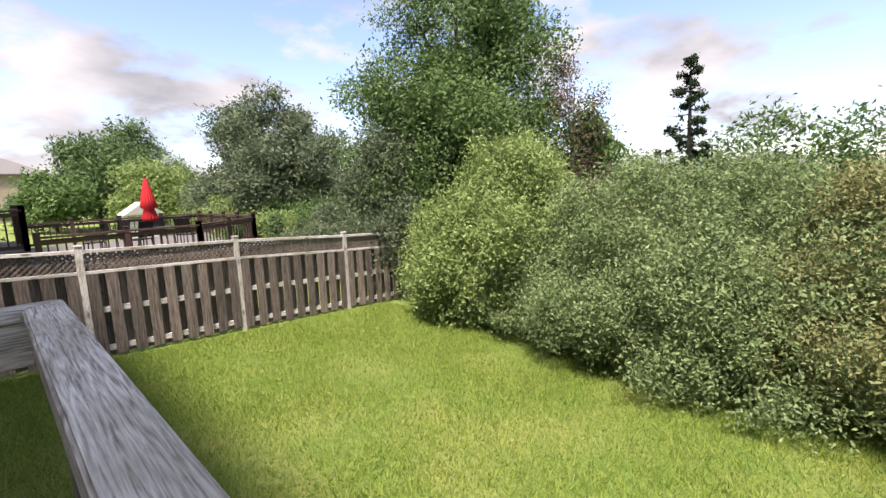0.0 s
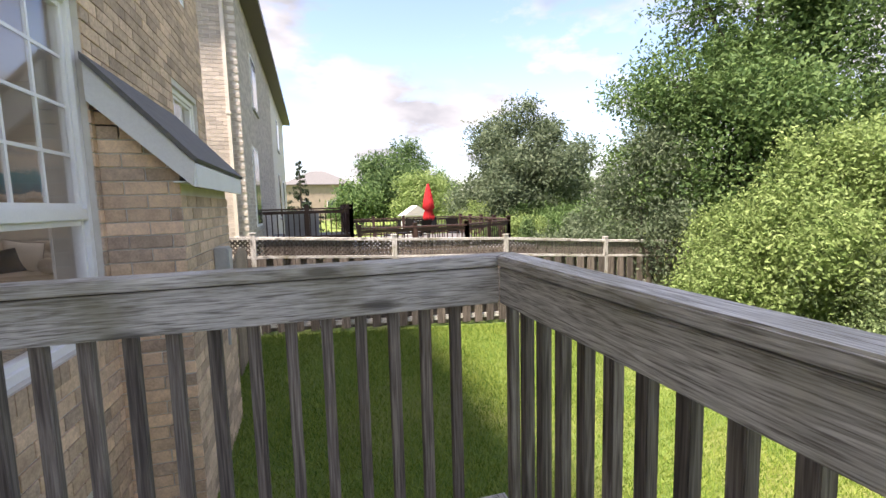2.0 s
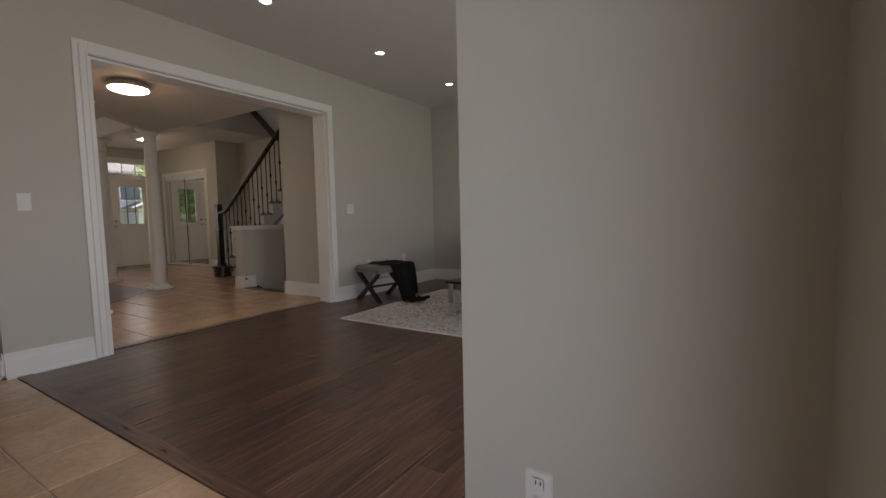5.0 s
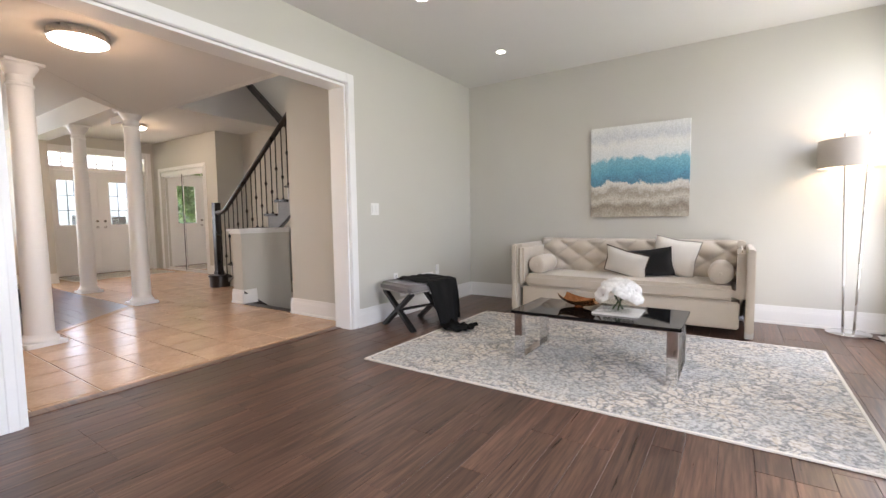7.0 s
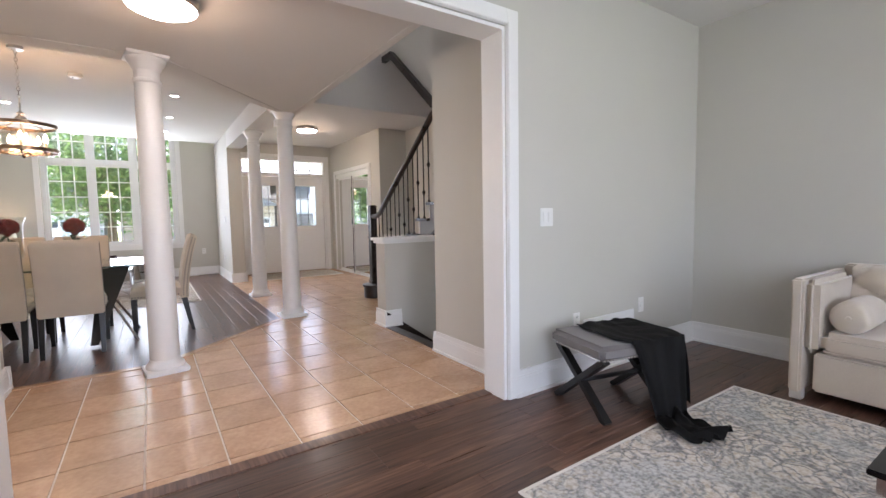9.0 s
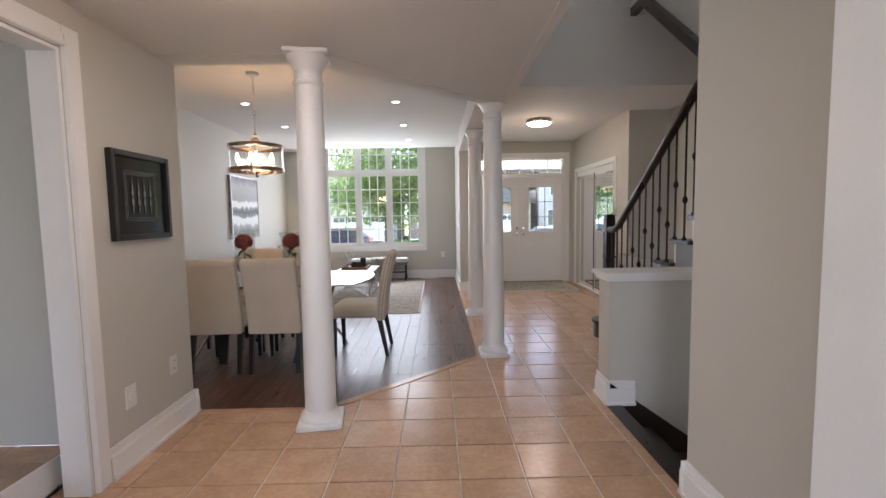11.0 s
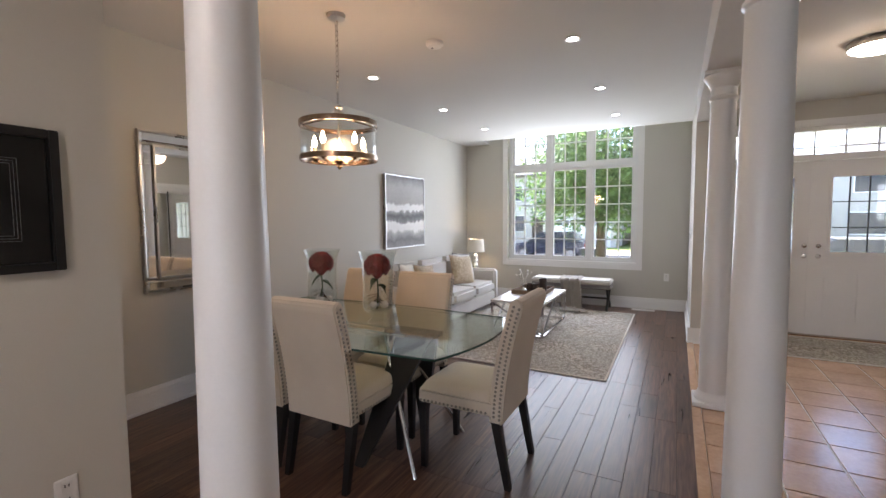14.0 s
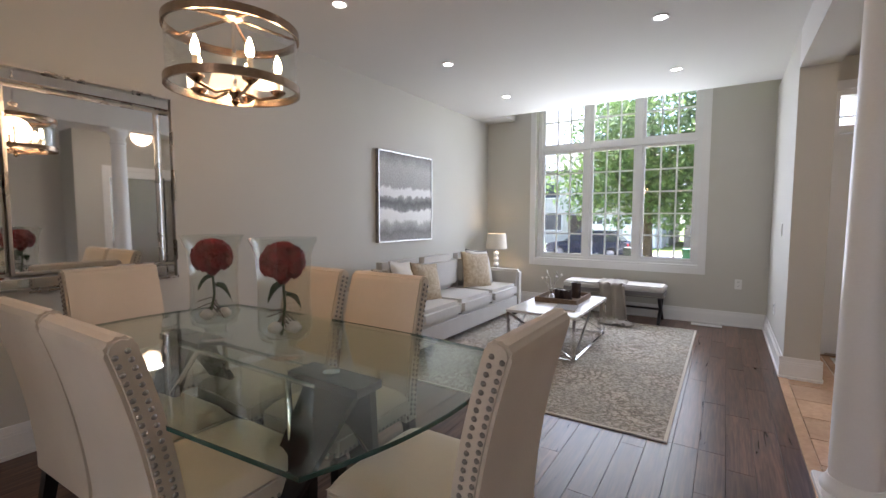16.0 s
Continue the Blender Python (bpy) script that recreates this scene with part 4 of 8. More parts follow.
for dz in (1.215, 1.25):
    part("screw", B().tube([(0.039, -0.20, dz), (0.043, -0.20, dz)], 0.005, 10), NICKEL, lk)
kp = part("keeper", B().box(0.028, 0.037, -0.086, -0.066, 1.15, 1.23), NICKEL, pd, "dark metal latch keeper", bevel=0.002)
part("slot", B().box(0.0365, 0.040, -0.083, -0.069, 1.17, 1.21), SLOT, kp)
gl = part("fixed_panel", B().box(W - 0.95, W - 0.87, -0.12, -0.07, 0.03, 2.04).box(W - 0.13, W - 0.05, -0.12, -0.07, 0.03, 2.04).box(W - 0.87, W - 0.13, -0.12, -0.07, 0.03, 0.12).box(W - 0.87, W - 0.13, -0.12, -0.07, 1.95, 2.04), VINYL, pd, bevel=0.004)
g = part("pane", B().box(W - 0.87, W - 0.13, -0.10, -0.092, 0.12, 1.95), GLASS, gl)
g.visible_shadow = False
structure("brick_mould", B().box(PATIO[0] - 0.045, PATIO[0], FY_OUT - 0.06, FY_OUT + 0.015, -0.02, 2.15).box(PATIO[1], PATIO[1] + 0.045, FY_OUT - 0.06, FY_OUT + 0.015, -0.02, 2.15).box(PATIO[0], PATIO[1], FY_OUT - 0.06, FY_OUT + 0.015, 2.10, 2.15), VINYL, "white brick mould round the patio door", "trim", bevel=0.006)


def plate(x, y, z, nx, ny, style="outlet", w=0.072, h=0.117):
    """A wall plate on a face that looks along (nx, ny)."""
    kind = {"outlet": ("wall_outlet", "white duplex wall outlet", "outlet"), "switch": ("light_switch", "white decorator light switch plate", "switch"), "jack": ("cable_jack", "white cable jack plate", "outlet")}[style]
    ob = thing(kind[0], (x, y, z), kind[1], kind[2], turn=math.degrees(math.atan2(ny, nx)) + 90)
    part("plate", B().box(-w / 2, w / 2, -0.007, 0, -h / 2, h / 2), PLATE, ob, bevel=0.003)
    if style == "outlet":
        for dz in (-0.025, 0.025):
            soc = part("socket", B().box(-0.016, 0.016, -0.010, -0.006, dz - 0.016, dz + 0.016), PLATE, ob, bevel=0.002)
            for dx in (-0.006, 0.006):
                part("slot", B().box(dx - 0.0015, dx + 0.0015, -0.0112, -0.009, dz - 0.002, dz + 0.009), SLOT, soc)
    elif style == "switch":
        n = max(1, round(w / 0.06))
        for k in range(n):
            cx = (k - (n - 1) / 2) * 0.046
            part("rocker", B().box(cx - 0.016, cx + 0.016, -0.012, -0.006, -0.033, 0.033), PLATE, ob, bevel=0.002)
    else:
        part("ring", B().tube([(0, -0.006, 0), (0, -0.014, 0)], 0.022, 16), PLATE, ob, smooth=40)
    return ob


# unseen window, added so that daylight reaches the upper stairwell walls
sw = tagged(thing("window_stair", (-6.84, -7.9, 3.5), "added white stairwell window, unseen, that lets daylight in upstairs", "window"), kind="structure")
part("window_frame", B().box(-0.05, 0.05, -0.70, -0.64, 0, 1.3).box(-0.05, 0.05, 0.64, 0.70, 0, 1.3).box(-0.05, 0.05, -0.64, 0.64, 0, 0.06).box(-0.05, 0.05, -0.64, 0.64, 1.24, 1.3), VINYL, sw)
swp = part("pane", B().box(-0.004, 0.004, -0.64, 0.64, 0.06, 1.24), GLASS, sw)
swp.visible_shadow = False

# ---- garden: deck, lawn, fence, planting, neighbours ----
def ground_z(x, y):
    return -1.25 - 0.055 * (min(max(y, -1.0), 9.5) + 0.5)


def lawn_sheet():
    b = B()
    xs = [-400, -120, -60, -30, -20, -14] + [-12 + i * 0.5 for i in range(45)] + [12, 20, 40, 120, 400]
    ys = [-0.85 + i * 0.4 for i in range(32)] + [14, 18, 26, 40, 80, 160, 400]
    vs = [(x, y, ground_z(x, y) + (0.02 * noise.noise(Vector((x * 0.9, y * 0.9, 0))) if -13 < x < 12 and y < 12 else 0)) for y in ys for x in xs]
    n = len(xs)
    b.add(vs, [(j * n + i, j * n + i + 1, (j + 1) * n + i + 1, (j + 1) * n + i) for j in range(len(ys) - 1) for i in range(n - 1)])
    return b


m, n_, l_, p_ = node_mat("lawn")
co, g1, g2, g3 = (n_.new("ShaderNode" + k) for k in ("TexCoord", "TexNoise", "TexNoise", "TexNoise"))
g1.inputs["Scale"].default_value, g2.inputs["Scale"].default_value, g3.inputs["Scale"].default_value = 0.9, 7.0, 90.0
g1.inputs["Detail"].default_value = 6
r1, r2, mx, mx2 = n_.new("ShaderNodeValToRGB"), n_.new("ShaderNodeValToRGB"), n_.new("ShaderNodeMixRGB"), n_.new("ShaderNodeMixRGB")
r1.color_ramp.elements[0].position, r1.color_ramp.elements[1].position = 0.42, 0.66
r1.color_ramp.elements[0].color, r1.color_ramp.elements[1].color = (0.11, 0.195, 0.026, 1), (0.26, 0.265, 0.075, 1)
r2.color_ramp.elements[0].color, r2.color_ramp.elements[1].color = (0.030, 0.085, 0.008, 1), (0.25, 0.29, 0.065, 1)
mx.inputs[0].default_value = 0.45
for g in (g1, g2, g3):
    l_.new(co.outputs["Object"], g.inputs["Vector"])
l_.new(g1.outputs["Fac"], r1.inputs["Fac"])
l_.new(g2.outputs["Fac"], r2.inputs["Fac"])
l_.new(r1.outputs["Color"], mx.inputs["Color1"])
l_.new(r2.outputs["Color"], mx.inputs["Color2"])
mx2.blend_type, mx2.inputs[0].default_value = "OVERLAY", 0.55
l_.new(mx.outputs["Color"], mx2.inputs["Color1"])
l_.new(g3.outputs["Fac"], mx2.inputs["Color2"])
l_.new(mx2.outputs["Color"], p_.inputs["Base Color"])
p_.inputs["Roughness"].default_value = 0.9
bp = n_.new("ShaderNodeBump")
bp.inputs["Strength"].default_value, bp.inputs["Distance"].default_value = 0.9, 0.03
l_.new(g3.outputs["Fac"], bp.inputs["Height"])
l_.new(bp.outputs["Normal"], p_.inputs["Normal"])
LAWNMAT = m
side_g = ground_z(0, -1.0)
structure("ground_side", B().box(-400, -7.03, -14.0, -0.85, side_g - 0.4, side_g).box(4.0, 400, -14.0, -0.85, side_g - 0.4, side_g), LAWNMAT, "grass strips beside the houses", "lawn")
wall_box("wall_side_west", -7.03, -6.935, -13.98, -0.96, -1.5, 5.6, [(-8.6, -7.2, 3.5, 4.8)], along="y", material=BRICKMIX, label="buff brick side wall of the house")
wall_box("wall_side_east", 3.90, 4.0, -13.98, -0.96, -1.5, 5.6, along="y", material=BRICKMIX, label="buff brick side wall of the house")
wall_box("wall_front_upper", -6.935, 3.90, -13.98, -13.88, 3.42, 5.6, material=BRICKMIX, label="buff brick upper front wall")
wall_box("wall_front_garage", -0.12, 3.90, -13.98, -13.88, -1.2, 3.30, material=BRICKMIX, label="buff brick front wall beside the window")
structure("ground", lawn_sheet(), LAWNMAT, "sunlit mown lawn with drier patches", "lawn", smooth=60)


def grass(name, x0, x1, y0, y1, count, seed, h=0.045):
    rng = np.random.default_rng(seed)
    x, y = rng.uniform(x0, x1, count), rng.uniform(y0, y1, count)
    z = np.array([ground_z(a, b) for a, b in zip(x, y)]) - 0.005
    ang, lean = rng.uniform(0, 2 * np.pi, count), rng.normal(0, 0.5, (count, 2))
    hh = h * (0.5 + rng.random(count))
    w = 0.005
    base_ = np.stack([x, y, z], 1)
    side = np.stack([np.cos(ang) * w, np.sin(ang) * w, 0 * ang], 1)
    tip = base_ + np.stack([lean[:, 0] * hh, lean[:, 1] * hh, hh], 1)
    pts = np.stack([base_ - side, base_ + side, tip], 1).reshape(-1, 3)
    me = bpy.data.meshes.new(name)
    me.vertices.add(count * 3)
    me.vertices.foreach_set("co", pts.ravel())
    me.loops.add(count * 3)
    me.loops.foreach_set("vertex_index", np.arange(count * 3, dtype=np.int32))
    me.polygons.add(count)
    me.polygons.foreach_set("loop_start", np.arange(0, count * 3, 3, dtype=np.int32))
    me.update(calc_edges=True)
    me.materials.append(GRASSLEAF)
    return tagged(new(name, me), "short green grass blades of the lawn", "grass", "", "stuff")


grass("grass", -8.6, 3.0, -0.8, 8.2, 300000, 5)
grass("grass", -8.6, 3.0, -0.8, 8.2, 60000, 6, 0.085)

# deck
DX, DY, DZ = -1.505, 1.15, 0.915
CW = 0.105            # width of the cap boards
deck = thing("deck", (0, 0, 0), "raised weathered grey wooden deck with railing", "deck")
for i in range(13):
    part("deck_board", B().box(-1.51, 2.4, FY_OUT + 0.02 + i * 0.151, FY_OUT + 0.168 + i * 0.151, -0.075, -0.04), DECKWOOD["x"], deck, bevel=0.003)
for x in (-1.55, 0.4, 2.3):
    part("deck_post", B().box(x - 0.045, x + 0.045, 0.95, 1.04, ground_z(0, 1) - 0.1, -0.24), DECKWOOD["z"], deck)
part("rim_joist", B().box(-1.548, 2.4, 1.152, 1.187, -0.24, -0.04), DECKWOOD["x"], deck)
part("side_joist", B().box(-1.548, -1.513, FY_OUT + 0.02, 1.15, -0.24, -0.04), DECKWOOD["y"], deck)
rail = thing("deck_railing", (0, 0, 0), "weathered grey timber deck railing with square balusters", "railing")
part("top_cap", B().prism([(DX - CW, FY_OUT + 0.015), (DX, FY_OUT + 0.015), (DX, DY), (DX - CW, DY + CW)], DZ - 0.038, DZ), DECKWOOD["y"], rail, "grey cap board with moss on its edge", bevel=0.006)
part("top_cap", B().prism([(DX, DY + 0.001), (2.4, DY + 0.001), (2.4, DY + CW + 0.001), (DX - CW + 0.001, DY + CW + 0.001)], DZ - 0.038, DZ), DECKWOOD["x"], rail, bevel=0.006)
part("rail_board", B().box(DX - 0.05, DX - 0.012, FY_OUT + 0.02, DY + 0.012, DZ - 0.178, DZ - 0.044), DECKWOOD["y"], rail, bevel=0.004)
part("rail_board", B().box(DX - 0.012, 2.4, DY + 0.012, DY + 0.05, DZ - 0.178, DZ - 0.044), DECKWOOD["x"], rail, bevel=0.004)
bal = make("baluster", B().box(-0.019, 0.019, -0.019, 0.019, -1.13, 0), BALWOOD, 0.003)
for i in range(16):
    o = part("baluster", bal, None, rail)
    o.location = (DX - 0.07, FY_OUT + 0.095 + i * 0.116, DZ - 0.06)
    o.rotation_euler = (0, 0, random.uniform(-0.06, 0.06))
for i in range(33):
    o = part("baluster", bal, None, rail)
    o.location = (DX - 0.02 + i * 0.116, DY + 0.07, DZ - 0.06)
    o.rotation_euler = (0, 0, random.uniform(-0.06, 0.06))
part("wall_block", B().box(DX - 0.088, DX - 0.05, FY_OUT + 0.012, FY_OUT + 0.05, 0.60, DZ - 0.10), BALWOOD, rail, "short block fixed to the wall", bevel=0.004)

# brick hearth bay on the garden wall with its lean-to roof
BAY = (-5.30, -3.55, -0.36)
bay = thing("hearth_bay", (0, 0, 0), "brick fireplace bay with small shingled lean-to roof", "wall")
part("core", B().box(BAY[0] + 0.012, BAY[1] - 0.012, FY_OUT - 0.01, BAY[2] - 0.012, LAWN - 0.2, 1.62), MORTAR, bay, "mortar bed")
ROOF_T, ROOF_B = (FY_OUT, 2.12), (BAY[2] + 0.13, 1.46)
part("shingle_roof", B().prism([(ROOF_T[0], ROOF_T[1] - 0.05), (ROOF_B[0], ROOF_B[1] - 0.02), (ROOF_B[0] + 0.02, ROOF_B[1]), (ROOF_T[0], ROOF_T[1] + 0.0)], BAY[0] - 0.2, BAY[1] + 0.13, "x"), SHINGLE, bay, "dark grey shingles")
rake = [(ROOF_T[0] + 0.005, ROOF_T[1] - 0.30), (ROOF_B[0] - 0.02, ROOF_B[1] - 0.19), (ROOF_B[0], ROOF_B[1] - 0.03), (ROOF_T[0] + 0.005, ROOF_T[1] - 0.055)]
for x in (BAY[0] - 0.18, BAY[1] + 0.085):
    part("rake_board", B().prism(rake, x, x + 0.025, "x"), FASCIA, bay, "white sloping fascia board")
part("fascia", B().box(BAY[0] - 0.155, BAY[1] + 0.085, ROOF_B[0] - 0.022, ROOF_B[0], ROOF_B[1] - 0.19, ROOF_B[1] - 0.03), FASCIA, bay)
part("soffit", B().box(BAY[0] - 0.155, BAY[1] + 0.085, BAY[2] - 0.02, ROOF_B[0] - 0.022, ROOF_B[1] - 0.16, ROOF_B[1] - 0.15), FASCIA, bay)
ebox = thing("electrical_box", (-4.55, BAY[2], 0.62), "grey electrical meter box on the brick bay", "utility box")
part("body", B().box(-0.11, 0.11, 0.0, 0.11, -0.12, 0.14), mat("grey_box", (0.42, 0.42, 0.41), rough=0.5), ebox, bevel=0.008)
part("conduit", B().tube([(0.0, 0.06, -0.12), (0.0, 0.06, -0.8)], 0.014, 8), mat("grey_conduit", (0.40, 0.40, 0.39), rough=0.5), ebox)
part("cover", B().box(-0.09, 0.09, 0.11, 0.122, -0.10, 0.12), mat("grey_cover", (0.47, 0.47, 0.46), rough=0.45), ebox, bevel=0.004)

# fence between the gardens
FX = -8.73
fence = thing("fence", (0, 0, 0), "weathered board fence with lattice top panels", "fence")
posts = [(-3.0, 0.74), (-0.54, 0.64), (2.07, 0.50), (4.51, 0.40), (7.04, 0.23), (9.5, 0.10), (12.0, 0.0)]
for py, pz in posts:
    part("post", B().box(FX - 0.05, FX + 0.05, py - 0.05, py + 0.05, ground_z(0, py) - 0.15, pz), DECKWOOD["z"], fence, bevel=0.006)
    part("post_cap", B().box(FX - 0.06, FX + 0.06, py - 0.06, py + 0.06, pz, pz + 0.025), DECKWOOD["z"], fence, bevel=0.008)
board = {}
for (y0, z0), (y1, z1) in zip(posts, posts[1:]):
    slope = (z1 - z0) / (y1 - y0)

    def at(y):
        return z0 + (y - y0) * slope
    lo, hi = y0 + 0.05, y1 - 0.05
    for name, dz, h, d in (("top_rail", -0.05, 0.05, 0.045), ("lattice_rail", -0.40, 0.045, 0.05), ("mid_rail", -1.02, 0.09, 0.03), ("bottom_rail", -1.68, 0.09, 0.03)):
        part(name, B().prism([(lo, at(lo) + dz - h), (hi, at(hi) + dz - h), (hi, at(hi) + dz), (lo, at(lo) + dz)], FX - d, FX + d, "x"), DECKWOOD["y"], fence)
    lat = B()
    k = lo - 0.3
    while k < hi:
        for s in (1, -1):
            a, c = (k, k + 0.30) if s > 0 else (k + 0.30, k)
            pa, pc = max(lo, min(hi, a)), max(lo, min(hi, c))
            if abs(pa - pc) > 0.02:
                fa, fc = (pa - a) / (c - a), (pc - a) / (c - a)
                lat.bar((FX + 0.006 * s, pa, at(pa) - 0.40 + 0.30 * fa), (FX + 0.006 * s, pc, at(pc) - 0.40 + 0.30 * fc), 0.008, 0.032)
        k += 0.085
    part("lattice", lat, FENCEWOOD, fence, "diagonal lattice panel")
    nb = 17
    w = (hi - lo) / nb
    for i in range(nb):
        yc = lo + (i + 0.5) * w
        top, bot = at(yc) - 0.445, ground_z(0, yc) + 0.04
        key = round(top - bot, 1)
        if key not in board:
            board[key] = make("board", B().box(-0.009, 0.009, -0.086, 0.086, -key / 2, key / 2), FENCEWOOD, 0.003)
        o = part("board", board[key], None, fence)
        o.location = (FX + (0.042 if i % 2 == 0 else -0.042), yc + random.uniform(-0.006, 0.006), (top + bot) / 2 + random.uniform(-0.02, 0.02))
        o.rotation_euler = (random.uniform(-0.008, 0.008), random.uniform(-0.01, 0.01), random.uniform(-0.05, 0.05))
gate = thing("garden_gate", (-7.2, -0.55, ground_z(0, -0.5)), "pale cedar gate with an arched top beside the house", "gate")
for i in range(9):
    a = (i - 4) / 4.5
    part("board", B().box(i * 0.145 - 0.65, i * 0.145 - 0.512, -0.012, 0.012, 0.03, 1.55 + 0.22 * math.sqrt(1 - a * a)), NEWCEDAR, gate, bevel=0.003)
for z in (0.35, 1.35):
    part("rail", B().box(-0.65, 0.65, -0.05, -0.014, z, z + 0.09), NEWCEDAR, gate)

# planting
gz = ground_z(0, 9)
tree("maple_tree", (-8.3, 10.9, gz), 9.3, [(0, 0, 6.9, 1.6, 1.6, 2.0), (-0.8, -1.0, 5.6, 1.7, 1.7, 1.6), (1.0, 0.7, 5.5, 1.8, 1.8, 1.7), (-1.0, -0.2, 4.6, 1.9, 1.9, 1.5), (0.4, -0.4, 3.6, 2.3, 2.2, 1.6), (-1.3, -1.0, 3.2, 1.6, 1.6, 1.5), (1.4, 1.2, 3.8, 1.8, 1.8, 1.5), (-0.7, -0.9, 7.8, 0.9, 0.9, 0.9), (0.8, 0.6, 7.9, 1.0, 1.0, 1.0)],
     70000, 0.072, MAPLE, "tall full maple tree behind the hedge", seed=11, trunk=0.24, clump=0.16, shell=0.5)
tree("lime_green_shrub", (-5.35, 8.75, gz), 3.6, [(0, 0, 2.5, 1.35, 1.25, 1.15), (-0.9, -0.5, 1.5, 1.2, 1.1, 1.1), (0.9, -0.3, 1.6, 1.2, 1.1, 1.2), (-0.2, -0.8, 1.0, 1.5, 0.9, 0.95), (0.3, 0.3, 3.2, 0.8, 0.8, 0.7), (-1.3, -0.6, 0.75, 0.8, 0.7, 0.7)],
     50000, 0.048, LIME, "bright lime-green leafy shrub at the fence corner", "shrub", 12, 0.07, clump=0.11)
hedge_spots = [(-3.7, 8.7, 2.3, 1.25, HEDGE), (-2.2, 8.6, 3.1, 1.7, HEDGE), (-0.7, 8.4, 3.0, 1.7, HEDGE), (0.7, 8.6, 2.75, 1.6, HEDGEWARM), (2.2, 9.1, 2.7, 1.7, HEDGEWARM), (3.9, 9.6, 2.7, 1.8, HEDGE), (5.8, 10.2, 2.8, 2.0, HEDGEWARM)]
for i, (x, y, h, r, mt) in enumerate(hedge_spots):
    tree("hedge_shrub", (x, y, gz), h, [(0, 0, h * 0.62, r, r * 0.95, h * 0.36), (-0.5 * r, -0.35 * r, h * 0.36, r * 0.75, r * 0.7, h * 0.33), (0.5 * r, -0.35 * r, h * 0.36, r * 0.75, r * 0.7, h * 0.33), (0, -0.55 * r, h * 0.30, r * 0.8, r * 0.55, h * 0.28), (0.1, 0.2, h * 0.85, r * 0.55, r * 0.55, h * 0.18)],
         46000 if x < 3 else 20000, 0.036, mt, "dense grey-green hedge shrub along the lawn" if mt is HEDGE else "hedge shrub with dry yellowing leaves", "shrub", 20 + i, 0.05, clump=0.085)
tree("grey_green_tree", (-9.4, 8.6, gz), 4.2, [(0, 0, 2.6, 1.3, 1.3, 1.6), (0.6, 0.4, 1.7, 1.2, 1.2, 1.2), (-0.7, 0.3, 3.1, 1.0, 1.0, 1.1)], 14000, 0.06, GREYLEAF, "grey-green small tree at the fence", seed=31, trunk=0.09, clump=0.14)
tree("dead_tree", (-5.3, 12.0, gz), 6.0, [(0, 0, 4.2, 0.7, 0.7, 1.5), (0.3, 0.2, 2.6, 0.9, 0.9, 1.0), (-0.2, 0, 5.4, 0.4, 0.4, 0.7)], 5000, 0.05, DRY, "brown dying tree with bare twigs", seed=33, trunk=0.08, clump=0.12)
tree("young_maple", (-5.3, 12.8, gz), 4.9, [(0, 0, 4.3, 0.5, 0.5, 0.6), (0.3, 0.2, 3.6, 0.55, 0.55, 0.5), (-0.3, 0, 3.1, 0.6, 0.6, 0.6)], 3600, 0.085, MAPLE, "slim young maple behind the dead tree", seed=34, trunk=0.07, clump=0.16)


def spruce(name, at, height, radius, count, label, seed):
    ob = thing(name, at, label, "tree")
    part("trunk", B().tube([(0, 0, -0.1), (0.05, 0, height * 0.5), (0, 0, height)], [height * 0.022, height * 0.013, 0.01], 8), BARK, ob, smooth=60)
    rng = random.Random(seed)
    br, blobs = B(), []
    for i in range(46):
        f = (i + 2) / 48
        a, L = i * 2.4 + rng.uniform(-0.3, 0.3), radius * (1.05 - f) * rng.uniform(0.55, 1.15)
        z = height * f
        e = Vector((math.cos(a) * L, math.sin(a) * L, z - 0.10 * L + 0.06))
        br.tube([(0, 0, z), e * 0.55 + Vector((0, 0, z * 0.45 - 0.04)), e], [0.02, 0.012, 0.005], 5)
        for k in (0.45, 0.75, 0.98):
            blobs.append((e.x * k, e.y * k, z + (e.z - z) * k, 0.30 * L * 0.5 + 0.10, 0.30 * L * 0.5 + 0.10, 0.10))
    part("branches", br, BARK, ob, smooth=60)
    leaf_cloud("needles", blobs, count, 0.075, SPRUCE, ob, seed, 0.9, 0.05, flat=0.6)
    return ob


spruce("spruce_tree", (-4.0, 17.3, gz), 6.9, 1.9, 9000, "thin dark spruce tree beyond the hedge", 41)
spruce("spruce_tree", (-8.2, 34.0, gz), 5.6, 1.4, 5000, "small dark far spruce tree", 42)
spruce("spruce_tree", (-36.0, -0.2, gz), 6.4, 2.2, 7000, "bushy conifer beside the neighbouring houses", 43)
far = [(-25.0, 12.7, 8.2, 4.4, GREYLEAF, 36000, 0.13, "broad green tree beyond the neighbouring deck"), (-38.5, 10.2, 5.6, 2.9, LIME, 9000, 0.16, "lime-green round tree past the deck"), (-58, 9.6, 9.0, 4.6, DARKLEAF, 9000, 0.28, "dark green far garden tree"),
       (-64, 14.0, 11.6, 3.6, DARKLEAF, 7000, 0.28, "tall dark far garden tree"), (-20, 16.5, 4.4, 2.4, GREYLEAF, 9000, 0.12, "grey-green shrubby tree behind the fence"), (-52, 5.5, 5.0, 3.0, MAPLE, 5000, 0.25, "round green far garden tree"), (-33, 17, 4.6, 3.4, MAPLE, 9000, 0.17, "low green tree past the deck")]
